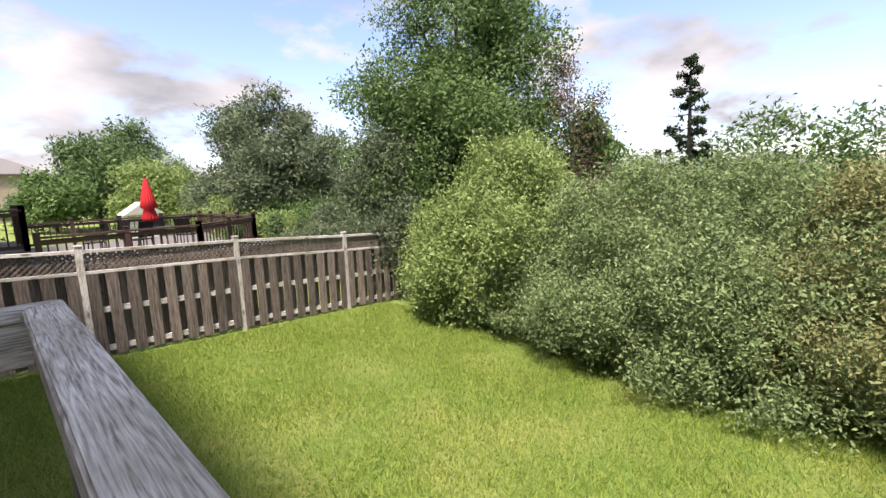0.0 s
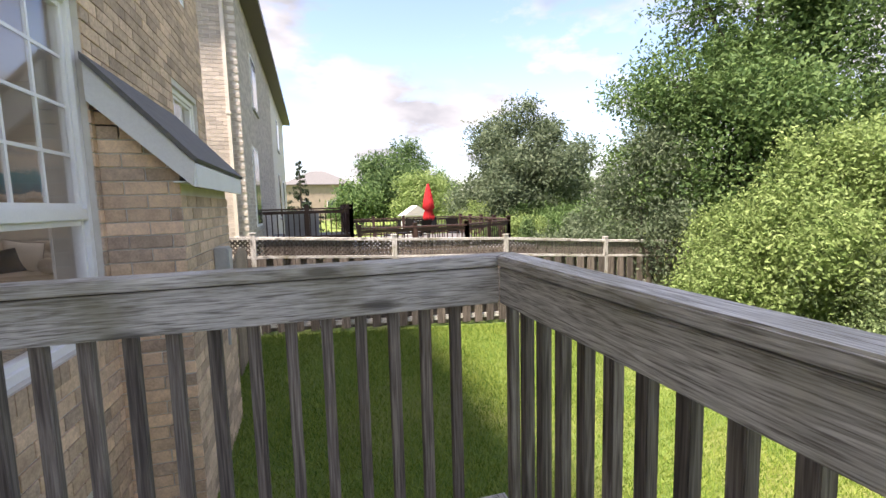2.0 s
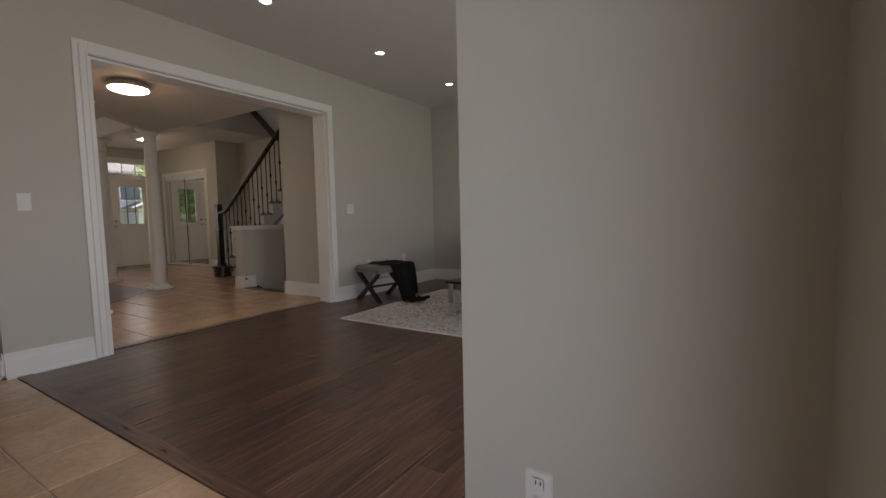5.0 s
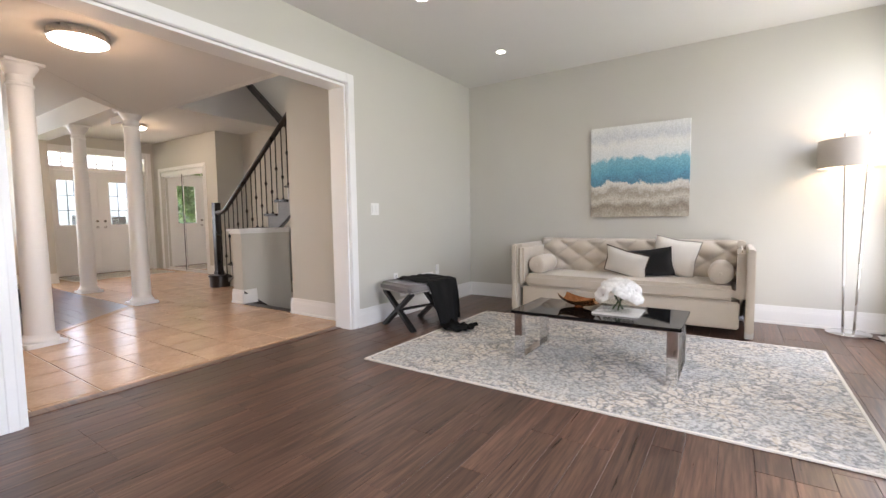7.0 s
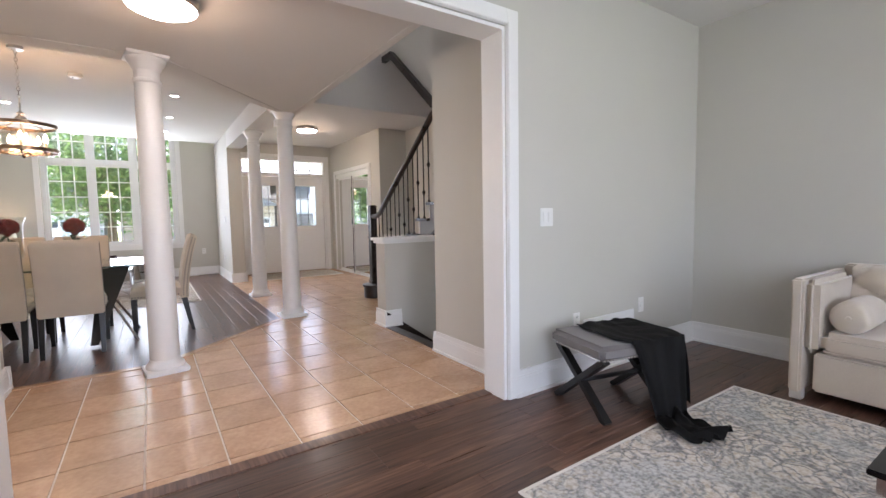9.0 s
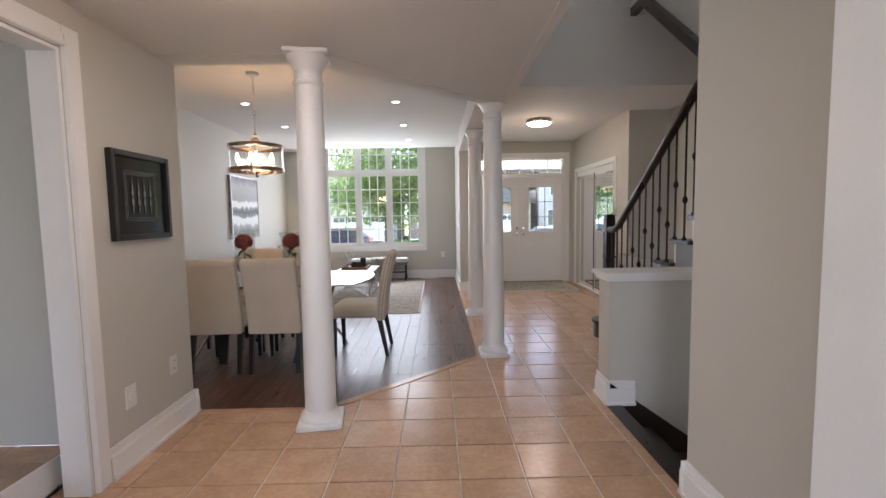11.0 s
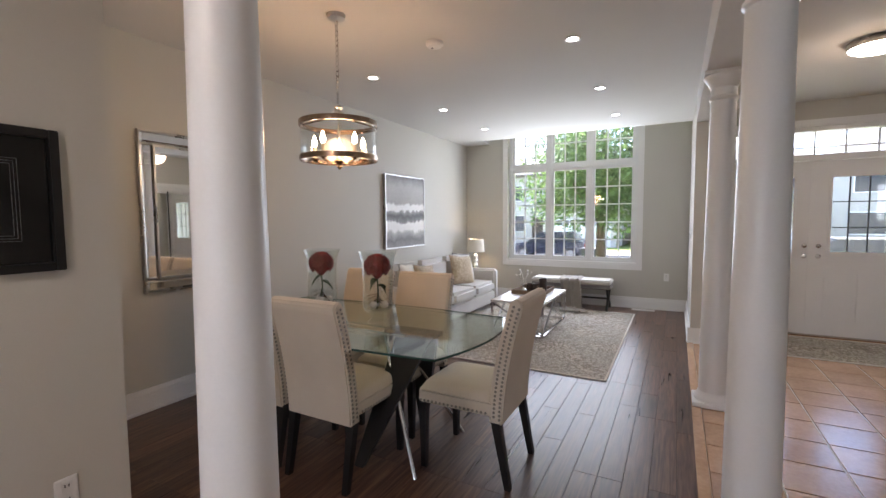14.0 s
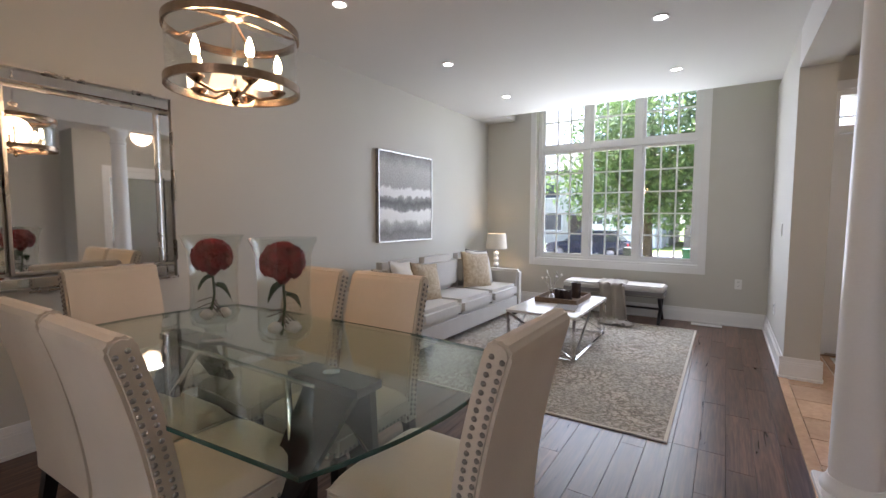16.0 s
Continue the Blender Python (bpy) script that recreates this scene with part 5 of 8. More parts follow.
for i, (x, y, h, r, mt, cnt, size, lab) in enumerate(far):
    g0 = ground_z(x, y)
    tree("garden_tree", (x, y, g0), h, [(0, 0, h * 0.72, r * 0.7, r * 0.7, h * 0.26), (-0.45 * r, 0.2, h * 0.5, r * 0.62, r * 0.6, h * 0.24), (0.45 * r, -0.2, h * 0.5, r * 0.62, r * 0.6, h * 0.24), (0, -0.4 * r, h * 0.34, r * 0.8, r * 0.6, h * 0.22), (0.15 * r, 0.4 * r, h * 0.62, r * 0.6, r * 0.6, h * 0.24), (-0.25 * r, -0.2 * r, h * 0.86, r * 0.32, r * 0.32, h * 0.12)],
         cnt, size, mt, lab, "tree", 50 + i, 0.16, clump=size * 1.7)
for i in range(9):
    x, y = -13.2 - 1.9 * i, 9.6 + 1.5 * math.sin(i * 2.1) + 0.25 * i
    h, r = 2.3 + 0.7 * math.sin(i * 1.7), 1.5
    g0 = ground_z(x, y)
    tree("border_shrub", (x, y, g0), h, [(0, 0, h * 0.6, r, r, h * 0.38), (0.5 * r, -0.3 * r, h * 0.4, r * 0.8, r * 0.7, h * 0.36), (-0.5 * r, -0.2 * r, h * 0.4, r * 0.8, r * 0.7, h * 0.36)], 9000, 0.07, (GREYLEAF, MAPLE, LIME)[i % 3], "leafy border shrub behind the neighbouring deck", "shrub", 150 + i, 0.05, clump=0.12)
for i in range(10):
    x, y = -30 - 6.5 * i, 18 + 5 * math.sin(i * 1.3)
    h, r = 5.0 + 1.6 * math.sin(i * 2.7), 3.6
    tree("garden_tree", (x, y, gz), h, [(0, 0, h * 0.7, r, r * 0.8, h * 0.28), (-r * 0.5, 0, h * 0.4, r * 0.8, r * 0.7, h * 0.34), (r * 0.6, 0, h * 0.42, r * 0.8, r * 0.7, h * 0.34)], 6000, 0.17, (MAPLE, DARKLEAF, LIME)[i % 3], "green tree of the far gardens", "tree", 170 + i, 0.12, clump=0.28)
for i in range(15):
    x, y = -34 + i * 5.2, 32 + 7 * math.sin(i * 1.9)
    h, r = 4.2 + 1.3 * math.sin(i * 2.3), 3.4
    mt = (MAPLE, LIME, DARKLEAF, HEDGE)[i % 4]
    tree("woodland_tree", (x, y, gz), h, [(0, 0, h * 0.7, r, r * 0.8, h * 0.28), (-r * 0.5, 0, h * 0.4, r * 0.8, r * 0.7, h * 0.3), (r * 0.6, 0, h * 0.42, r * 0.8, r * 0.7, h * 0.28)], 5000, 0.16, mt, "far green tree of the ravine edge", "tree", 70 + i, 0.12, clump=0.28)
for i, (x, y) in enumerate(((-15.2, 6.9), (-15.0, 8.3), (-14.6, 9.6), (-16.8, 7.9))):
    h = (1.9, 2.3, 1.7, 2.0)[i]
    ob = thing("cedar_shrub", (x, y, ground_z(x, y)), "slim upright cedar shrub behind the fence", "shrub", "cedars behind the fence")
    part("trunk", B().tube([(0, 0, 0), (0, 0, h * 0.8)], [0.04, 0.01], 6), BARK, ob)
    leaf_cloud("foliage", [(0, 0, h * 0.35, 0.42, 0.42, h * 0.35), (0, 0, h * 0.66, 0.32, 0.32, h * 0.33)], 3500, 0.06, DARKLEAF if i % 2 else MAPLE, ob, 90 + i)

# neighbouring deck with dark railings
ndeck = thing("neighbour_deck", (0, 0, 0), "neighbouring raised deck with grey boards and dark brown railings", "deck")
part("floor_boards", B().box(-21.5, -13.6, 1.8, 8.0, -0.46, -0.40), GREYDECK, ndeck)
part("upper_floor", B().box(-19.0, -14.6, -1.1, 1.8, -0.05, 0.05), GREYDECK, ndeck)
part("skirt", B().box(-21.4, -13.7, 1.9, 7.9, -1.8, -0.46).box(-18.9, -14.7, -1.0, 1.75, -1.6, -0.05), DARKDECK, ndeck)


def dark_rail(p, q, z, h=0.85):
    p, q = Vector((*p, z)), Vector((*q, z))
    L = (q - p).length
    n = max(1, round(L / 1.6))
    for i in range(n + 1):
        c = p.lerp(q, i / n)
        o = part("post", B().box(c.x - 0.06, c.x + 0.06, c.y - 0.06, c.y + 0.06, z, z + h + 0.10), DARKDECK, ndeck)
        part("cap", B().box(c.x - 0.08, c.x + 0.08, c.y - 0.08, c.y + 0.08, z + h + 0.10, z + h + 0.13), DARKDECK, ndeck, bevel=0.01)
    up = Vector((0, 0, 1))
    part("hand_rail", B().bar(p + up * h, q + up * h, 0.14, 0.05).bar(p + up * (h - 0.10), q + up * (h - 0.10), 0.04, 0.10), DARKDECK, ndeck)
    part("bottom_rail", B().bar(p + up * 0.10, q + up * 0.10, 0.05, 0.09), DARKDECK, ndeck)
    k = int(L / 0.16)
    for i in range(1, k):
        c = p.lerp(q, i / k)
        part("baluster", B().tube([c + up * 0.1, c + up * (h - 0.1)], 0.019, 5), DARKDECK, ndeck)


for seg in (((-14.65, -1.0), (-14.65, 1.75), 0.05, 1.0), ((-14.65, 1.75), (-18.9, 1.75), 0.05, 1.0), ((-13.7, 1.9), (-13.7, 5.4), -0.40, 0.80), ((-13.7, 5.4), (-15.6, 7.8), -0.40, 0.80), ((-15.6, 7.8), (-21.3, 7.8), -0.40, 0.85), ((-21.4, 1.9), (-21.4, 7.8), -0.40, 0.85)):
    dark_rail(*seg)
umb = thing("patio_umbrella", (-16.1, 4.75, -0.40), "closed red patio umbrella standing through a table", "umbrella")
part("pole", B().tube([(0, 0, 0), (0, 0, 2.3)], 0.02, 8), IRON, umb)
prof = [(0.05, 0.86), (0.16, 0.90), (0.19, 1.02), (0.12, 1.28), (0.19, 1.36), (0.16, 1.60), (0.09, 2.0), (0.03, 2.26)]
ub = B()
nk = 32
ub.add([((r * (1 + 0.22 * (k % 2))) * math.cos(2 * math.pi * k / nk), (r * (1 + 0.22 * (k % 2))) * math.sin(2 * math.pi * k / nk), z) for r, z in prof for k in range(nk)],
       [(i * nk + k, i * nk + (k + 1) % nk, (i + 1) * nk + (k + 1) % nk, (i + 1) * nk + k) for i in range(len(prof) - 1) for k in range(nk)])
part("canopy", ub, RED, umb, "folded red canvas", smooth=80)
part("base", B().lathe([(0.24, 0), (0.22, 0.06), (0.05, 0.09)], n=16), IRON, umb)
pt = thing("patio_table", (-16.1, 4.75, -0.40), "dark metal patio table under the umbrella", "table")
part("tabletop", B().lathe([(0.62, 0.70), (0.64, 0.715), (0.62, 0.73)], n=28), DARKGLASS, pt)
for k in range(4):
    a = math.pi / 4 + k * math.pi / 2
    part("leg", B().tube([(0.5 * math.cos(a), 0.5 * math.sin(a), 0), (0.4 * math.cos(a), 0.4 * math.sin(a), 0.70)], 0.018, 6), IRON, pt)


def patio_chair(x, y, turn):
    ob = thing("patio_chair", (x, y, -0.40), "dark metal patio chair at the neighbouring table", "chair", "patio chairs", turn)
    part("seat", B().box(-0.24, 0.24, -0.22, 0.24, 0.42, 0.45), IRON, ob)
    part("backrest", B().bar((-0.22, 0.24, 0.45), (-0.22, 0.34, 0.98), 0.03).bar((0.22, 0.24, 0.45), (0.22, 0.34, 0.98), 0.03).sheet(lambda u, v: (-0.22 + 0.44 * u, 0.25 + 0.09 * v, 0.5 + 0.46 * v), 2, 2, 0.01), IRON, ob)
    for a in (-0.22, 0.22):
        for c in (-0.2, 0.22):
            part("leg", B().tube([(a, c, 0.42), (a * 1.1, c * 1.1, 0)], 0.014, 6), IRON, ob)
        part("armrest", B().bar((a, -0.2, 0.64), (a, 0.28, 0.66), 0.04, 0.02), IRON, ob)
    return ob


for x, y, t in ((-15.2, 4.2, -60), (-15.5, 5.6, -130), (-17.0, 5.3, 110), (-16.7, 3.9, 30), (-15.6, 3.2, -20)):
    patio_chair(x, y, t)
cover = thing("covered_barbecue", (-15.6, 0.2, 0.05), "barbecue under a pale grey cover on the neighbouring deck", "barbecue")
part("cover", B().box(-0.35, 0.35, -0.55, 0.55, 0.0, 0.95), mat("grey_cover_cloth", (0.36, 0.36, 0.36), rough=0.8, scale=5, fine=60, bump=0.4), cover, bevel=0.10)
part("hem", B().box(-0.36, 0.36, -0.56, 0.56, 0.0, 0.03), BIN, cover)
play = thing("playhouse", (-30.0, 7.4, ground_z(0, 8)), "small white garden playhouse with gabled roof", "shed")
part("wall", B().box(-0.8, 0.8, -0.8, 0.8, 0, 2.1), FASCIA, play)
part("roof", B().prism([(-1.0, 2.05), (1.0, 2.05), (0, 2.75)], -1.0, 1.0, "x"), HOUSEGREY, play)
part("window", B().box(0.8, 0.82, -0.3, 0.3, 1.1, 1.7), DARKGLASS, play)


def house(name, x0, x1, y0, y1, z0, eave, ridge, material, label, windows=(), gable="x", over=0.45):
    """A house block with hipped gable roof; windows are (face, a0, a1, z0, z1)."""
    ob = thing(name, (0, 0, 0), label, "house")
    part("wall", B().box(x0, x1, y0, y1, z0, eave), material, ob)
    ym, xm = (y0 + y1) / 2, (x0 + x1) / 2
    rb = B()
    a, b_, c, d = x0 - over, x1 + over, y0 - over, y1 + over
    ins = min(x1 - x0, y1 - y0) * 0.4
    if gable == "x":
        vs = [(a, c, eave), (b_, c, eave), (b_, d, eave), (a, d, eave), (x0 + ins, ym, ridge), (x1 - ins, ym, ridge)]
        fs = [(0, 1, 5, 4), (1, 2, 5), (2, 3, 4, 5), (3, 0, 4), (3, 2, 1, 0)]
    else:
        vs = [(a, c, eave), (b_, c, eave), (b_, d, eave), (a, d, eave), (xm, y0 + ins, ridge), (xm, y1 - ins, ridge)]
        fs = [(0, 1, 4), (1, 2, 5, 4), (2, 3, 5), (3, 0, 4, 5), (3, 2, 1, 0)]
    part("roof", rb.add(vs, fs), SHINGLE, ob, "grey shingled roof")
    part("gutter", B().box(a, b_, c, d, eave - 0.16, eave - 0.01), SOFFIT, ob, "dark eaves gutter")
    for face, p, q, s0, s1 in windows:
        def slab(e, f, g, h, d0, d1):
            if face in ("+y", "-y"):
                yy = y1 if face == "+y" else y0
                s = 1 if face == "+y" else -1
                return B().box(e, f, yy + s * d0, yy + s * d1, g, h)
            xx = x1 if face == "+x" else x0
            s = 1 if face == "+x" else -1
            return B().box(xx + s * d0, xx + s * d1, e, f, g, h)
        w = part("window", slab(p, q, s0, s1, 0.0, 0.03), FASCIA, ob)
        part("pane", slab(p + 0.07, q - 0.07, s0 + 0.07, s1 - 0.07, 0.03, 0.036), DARKGLASS, w)
        part("sill", slab(p - 0.05, q + 0.05, s0 - 0.08, s0, 0.0, 0.07), CONCRETE, w)
    return ob


nh = house("neighbour_house", -30.0, -11.5, -12.5, -0.95, -1.5, 6.5, 8.6, MORTAR, "neighbouring grey brick house with dark eaves", [("+y", -14.4, -13.2, 0.6, 2.8), ("+y", -24.2, -23.0, 0.6, 2.8), ("+y", -27.4, -26.4, 0.5, 2.6), ("+y", -15.2, -14.0, 4.0, 5.5), ("+y", -25.0, -23.8, 4.0, 5.5)])
nb_ = B()
for row in range(86):
    z = -1.45 + row * 0.092
    for k in range(12):
        y = -0.95 - k * 0.268 - (0.134 if row % 2 else 0)
        nb_.box(-11.5, -11.488, y - 0.257, min(y, -0.95), z, z + 0.082)
    for k in range(34):
        x = -11.49 - k * 0.268 - (0.134 if row % 2 else 0)
        if not any(a - 0.05 < x - 0.13 < b and c - 0.12 < z < d for _, a, b, c, d in (("", -14.4, -13.0, 0.6, 2.8), ("", -15.2, -13.8, 4.0, 5.5))):
            nb_.box(x - 0.257, x, -0.95, -0.938, z, z + 0.082)
tagged(part("brickwork", nb_, GREYBRICK, nh, "grey-brown bricks"), kind="stuff")
part("downspout", B().box(-11.488, -11.41, -1.24, -1.16, -1.4, 6.3).box(-11.488, -11.40, -1.26, -1.14, 3.3, 3.36).box(-11.488, -11.40, -1.26, -1.14, 0.4, 0.46), CREAM, nh, "cream metal downspout")
for i, (x, y) in enumerate(((-92, 2.0), (-112, -8), (-96, 22))):
    house("far_house", x - 8, x + 8, y - 6, y + 6, -2, 5.2, 8.2, SIDING, "far suburban house with grey roof", [("+x", y - 3, y - 1.6, 0.8, 2.2), ("+x", y + 1.4, y + 2.8, 0.8, 2.2)], "y")
house("far_house", 14, 24, 62, 72, -2, 2.6, 4.6, HOUSEGREY, "pale far house beyond the ravine", [("-y", 15.5, 17, 0.4, 1.6), ("-y", 19, 20.5, 0.4, 1.6)])
house("far_house", -14, -4, 66, 76, -2, 2.0, 4.2, SIDING, "far brick house beyond the ravine", [("-y", -12, -10.6, 0.0, 1.2), ("-y", -8, -6.6, 0.0, 1.2)])

# ---- fixed fittings ----
def pot_light(x, y, z=CEILING):
    ob = thing("recessed_downlight", (x, y, z), "small lit recessed ceiling downlight with white ring", "downlight", "ceiling downlights")
    part("ring", B().lathe([(0.058, -0.002), (0.060, -0.006), (0.048, -0.010), (0.040, -0.004), (0.040, -0.001)], n=24), TRIM, ob, smooth=50)
    part("lens", B().lathe([(0.039, -0.004), (0.039, -0.002)], n=20), POTGLOW, ob, "glowing lens")


for px, py in POTS_FAMILY + POTS_LIVING:
    pot_light(px, py)


def flush_light(x, y, z):
    ob = thing("flush_ceiling_light", (x, y, z), "round flush ceiling light with nickel rim, lit", "ceiling light")
    part("rim", B().lathe([(0.17, 0), (0.178, -0.01), (0.178, -0.05), (0.172, -0.055)], n=40), NICKEL, ob, smooth=40)
    part("diffuser", B().lathe([(0.168, -0.045), (0.165, -0.062), (0.13, -0.078), (0.07, -0.088), (0.005, -0.09)][::-1], n=40), DIFFUSER, ob, "glowing white diffuser", smooth=60)


flush_light(-2.875, -6.10, HALL_CEIL)
flush_light(-5.11, -10.94, CEILING)
sd = thing("smoke_detector", (-2.19, -9.38, CEILING), "round white ceiling smoke detector", "smoke detector")
part("body", B().lathe([(0.065, 0), (0.065, -0.02), (0.05, -0.035), (0.01, -0.038)][::-1], n=28), PLATE, sd, smooth=40)
part("test_button", B().tube([(0.02, 0, -0.036), (0.02, 0, -0.041)], 0.008, 10), SLOT, sd)

plate(-1.895, -1.665, 0.30, 1, 0)
plate(-4.885, OPEN_Y, 1.125, 0, 1, "switch", 0.115)
plate(-1.84, OPEN_Y, 1.165, 0, 1, "switch")
plate(-5.18, OPEN_Y, 0.40, 0, 1)
plate(-5.95, OPEN_Y, 0.42, 0, 1, "jack")
plate(-1.88, -7.14, 0.415, -1, 0)
plate(-1.88, -6.745, 0.375, -1, 0, "jack", 0.085, 0.125)
plate(-3.70, -13.80, 0.50, 0, 1)
plate(-3.98, -12.6, 1.17, 1, 0, "switch")
plate(-3.98, -12.9, 0.40, 1, 0)


def floor_vent(x, y, turn):
    ob = thing("floor_vent", (x, y, 0.0), "white slotted metal floor register", "vent", turn=turn)
    part("frame", B().box(-0.16, 0.16, -0.06, 0.06, 0.001, 0.006), TRIM, ob, bevel=0.002)
    for i in range(9):
        part("slat", B().box(-0.13 + i * 0.03, -0.112 + i * 0.03, -0.045, 0.045, 0.006, 0.009), TRIM, ob)


floor_vent(-3.40, -13.66, 0)
floor_vent(-6.45, -1.22, 0)
rg = thing("wall_register", (-5.55, OPEN_Y, 0.30), "white return air grille on the wall", "vent")
part("frame", B().box(-0.30, 0.30, 0.0, 0.012, -0.10, 0.10), TRIM, rg, bevel=0.003)
for i in range(8):
    part("slat", B().box(-0.27, 0.27, 0.012, 0.018, -0.08 + i * 0.021, -0.068 + i * 0.021), TRIM, rg)


def painted(name, stops, scale, stretch, distort, axis, rough=0.6, bump=0.5):
    """A painted canvas: colour bands up its height with ragged, brushed edges."""
    m, n, l, p = node_mat(name)
    co, sep, mp, nz, add, rp = (n.new("ShaderNode" + k) for k in ("TexCoord", "SeparateXYZ", "Mapping", "TexNoise", "Math", "ValToRGB"))
    l.new(co.outputs["Generated"], sep.inputs[0])
    l.new(co.outputs["Generated"], mp.inputs["Vector"])
    mp.inputs["Scale"].default_value = stretch
    nz.inputs["Scale"].default_value, nz.inputs["Detail"].default_value, nz.inputs["Roughness"].default_value = scale, 8, 0.65
    l.new(mp.outputs["Vector"], nz.inputs["Vector"])
    sub = n.new("ShaderNodeMath")
    sub.operation, sub.inputs[1].default_value = "SUBTRACT", 0.5
    l.new(nz.outputs["Fac"], sub.inputs[0])
    add.operation, add.inputs[1].default_value = "MULTIPLY_ADD", distort
    l.new(sub.outputs[0], add.inputs[0])
    l.new(sep.outputs["Z"], add.inputs[2])
    e = rp.color_ramp.elements
    e[0].position, e[0].color = stops[0][0], (*stops[0][1], 1)
    e[1].position, e[1].color = stops[-1][0], (*stops[-1][1], 1)
    for pos, c in stops[1:-1]:
        k = e.new(pos)
        k.color = (*c, 1)
    l.new(add.outputs[0], rp.inputs["Fac"])
    fine, mixc, ramp2 = n.new("ShaderNodeTexNoise"), n.new("ShaderNodeMixRGB"), n.new("ShaderNodeValToRGB")
    fine.inputs["Scale"].default_value, fine.inputs["Detail"].default_value = 55, 8
    l.new(co.outputs["Generated"], fine.inputs["Vector"])
    ramp2.color_ramp.elements[0].position, ramp2.color_ramp.elements[1].position = 0.35, 0.65
    ramp2.color_ramp.elements[0].color, ramp2.color_ramp.elements[1].color = (0.30, 0.28, 0.25, 1), (0.68, 0.68, 0.68, 1)
    l.new(fine.outputs["Fac"], ramp2.inputs["Fac"])
    mixc.blend_type, mixc.inputs[0].default_value = "OVERLAY", 0.42
    l.new(rp.outputs["Color"], mixc.inputs["Color1"])
    l.new(ramp2.outputs["Color"], mixc.inputs["Color2"])
    l.new(mixc.outputs["Color"], p.inputs["Base Color"])
    p.inputs["Roughness"].default_value = rough
    bp_ = n.new("ShaderNodeBump")
    bp_.inputs["Strength"].default_value, bp_.inputs["Distance"].default_value = bump, 0.003
    l.new(fine.outputs["Fac"], bp_.inputs["Height"])
    l.new(bp_.outputs["Normal"], p.inputs["Normal"])
    return m


SEA = painted("seascape_canvas", [(0.0, (0.42, 0.37, 0.30)), (0.10, (0.25, 0.21, 0.16)), (0.18, (0.52, 0.48, 0.41)), (0.27, (0.34, 0.29, 0.23)), (0.36, (0.66, 0.63, 0.57)), (0.385, (0.08, 0.20, 0.28)), (0.47, (0.10, 0.30, 0.40)), (0.61, (0.19, 0.42, 0.50)), (0.66, (0.66, 0.68, 0.66)), (0.80, (0.74, 0.73, 0.69)), (0.88, (0.58, 0.59, 0.60)), (1.0, (0.72, 0.72, 0.69))], 4.5, (1.0, 1.6, 1.3), 0.30, "z")
GREYART = painted("grey_abstract_canvas", [(0.0, (0.30, 0.29, 0.275)), (0.10, (0.18, 0.175, 0.17)), (0.20, (0.42, 0.41, 0.39)), (0.24, (0.80, 0.79, 0.76)), (0.34, (0.84, 0.83, 0.81)), (0.37, (0.22, 0.215, 0.21)), (0.44, (0.10, 0.098, 0.095)), (0.50, (0.30, 0.295, 0.28)), (0.52, (0.82, 0.81, 0.79)), (0.59, (0.84, 0.83, 0.81)), (0.62, (0.38, 0.37, 0.355)), (0.85, (0.46, 0.455, 0.44)), (1.0, (0.22, 0.215, 0.21))], 4, (1.0, 1.5, 1.0), 0.22, "z")
pic = thing("seascape_painting", (-6.75, -3.16, 1.012), "square abstract seascape painting with a blue band, unframed canvas", "painting")
part("canvas", B().box(0.004, 0.042, -0.485, 0.485, 0.0, 0.975), SEA, pic, bevel=0.004)
part("stretcher", B().box(0.0, 0.004, -0.45, 0.45, 0.03, 0.94), NEWCEDAR, pic)
art = thing("abstract_painting", (-0.40, -11.68, 1.005), "grey and white abstract painting in a thin silver frame", "painting")
part("canvas", B().box(-0.036, -0.008, -0.49, 0.49, 0.015, 0.985), GREYART, art)
part("frame", B().box(-0.045, 0, -0.505, -0.49, 0, 1.0).box(-0.045, 0, 0.49, 0.505, 0, 1.0).box(-0.045, 0, -0.49, 0.49, 0, 0.015).box(-0.045, 0, -0.49, 0.49, 0.985, 1.0), ART_FRAME, art, "thin silver frame")

# framed silver baluster print on the hall wall
fp = thing("framed_print", (-1.88, -6.93, 1.23), "black framed print with four silver turned ornaments", "picture")
part("frame", B().box(-0.032, 0, -0.245, -0.215, 0, 0.485).box(-0.032, 0, 0.215, 0.245, 0, 0.485).box(-0.032, 0, -0.215, 0.215, 0, 0.03).box(-0.032, 0, -0.215, 0.215, 0.455, 0.485), BLACKWOOD, fp, bevel=0.003)
part("mount", B().box(-0.012, -0.002, -0.215, 0.215, 0.03, 0.455), MAT_BLACK, fp)
for k, d in enumerate((0.135, 0.126, 0.117)):
    z0, z1 = 0.243 - d * 1.02, 0.243 + d * 1.02
    part("silver_line", B().box(-0.0135, -0.012, -d, d, z1 - 0.0016, z1).box(-0.0135, -0.012, -d, d, z0, z0 + 0.0016).box(-0.0135, -0.012, -d, -d + 0.0016, z0, z1).box(-0.0135, -0.012, d - 0.0016, d, z0, z1), SILVERINK, fp)
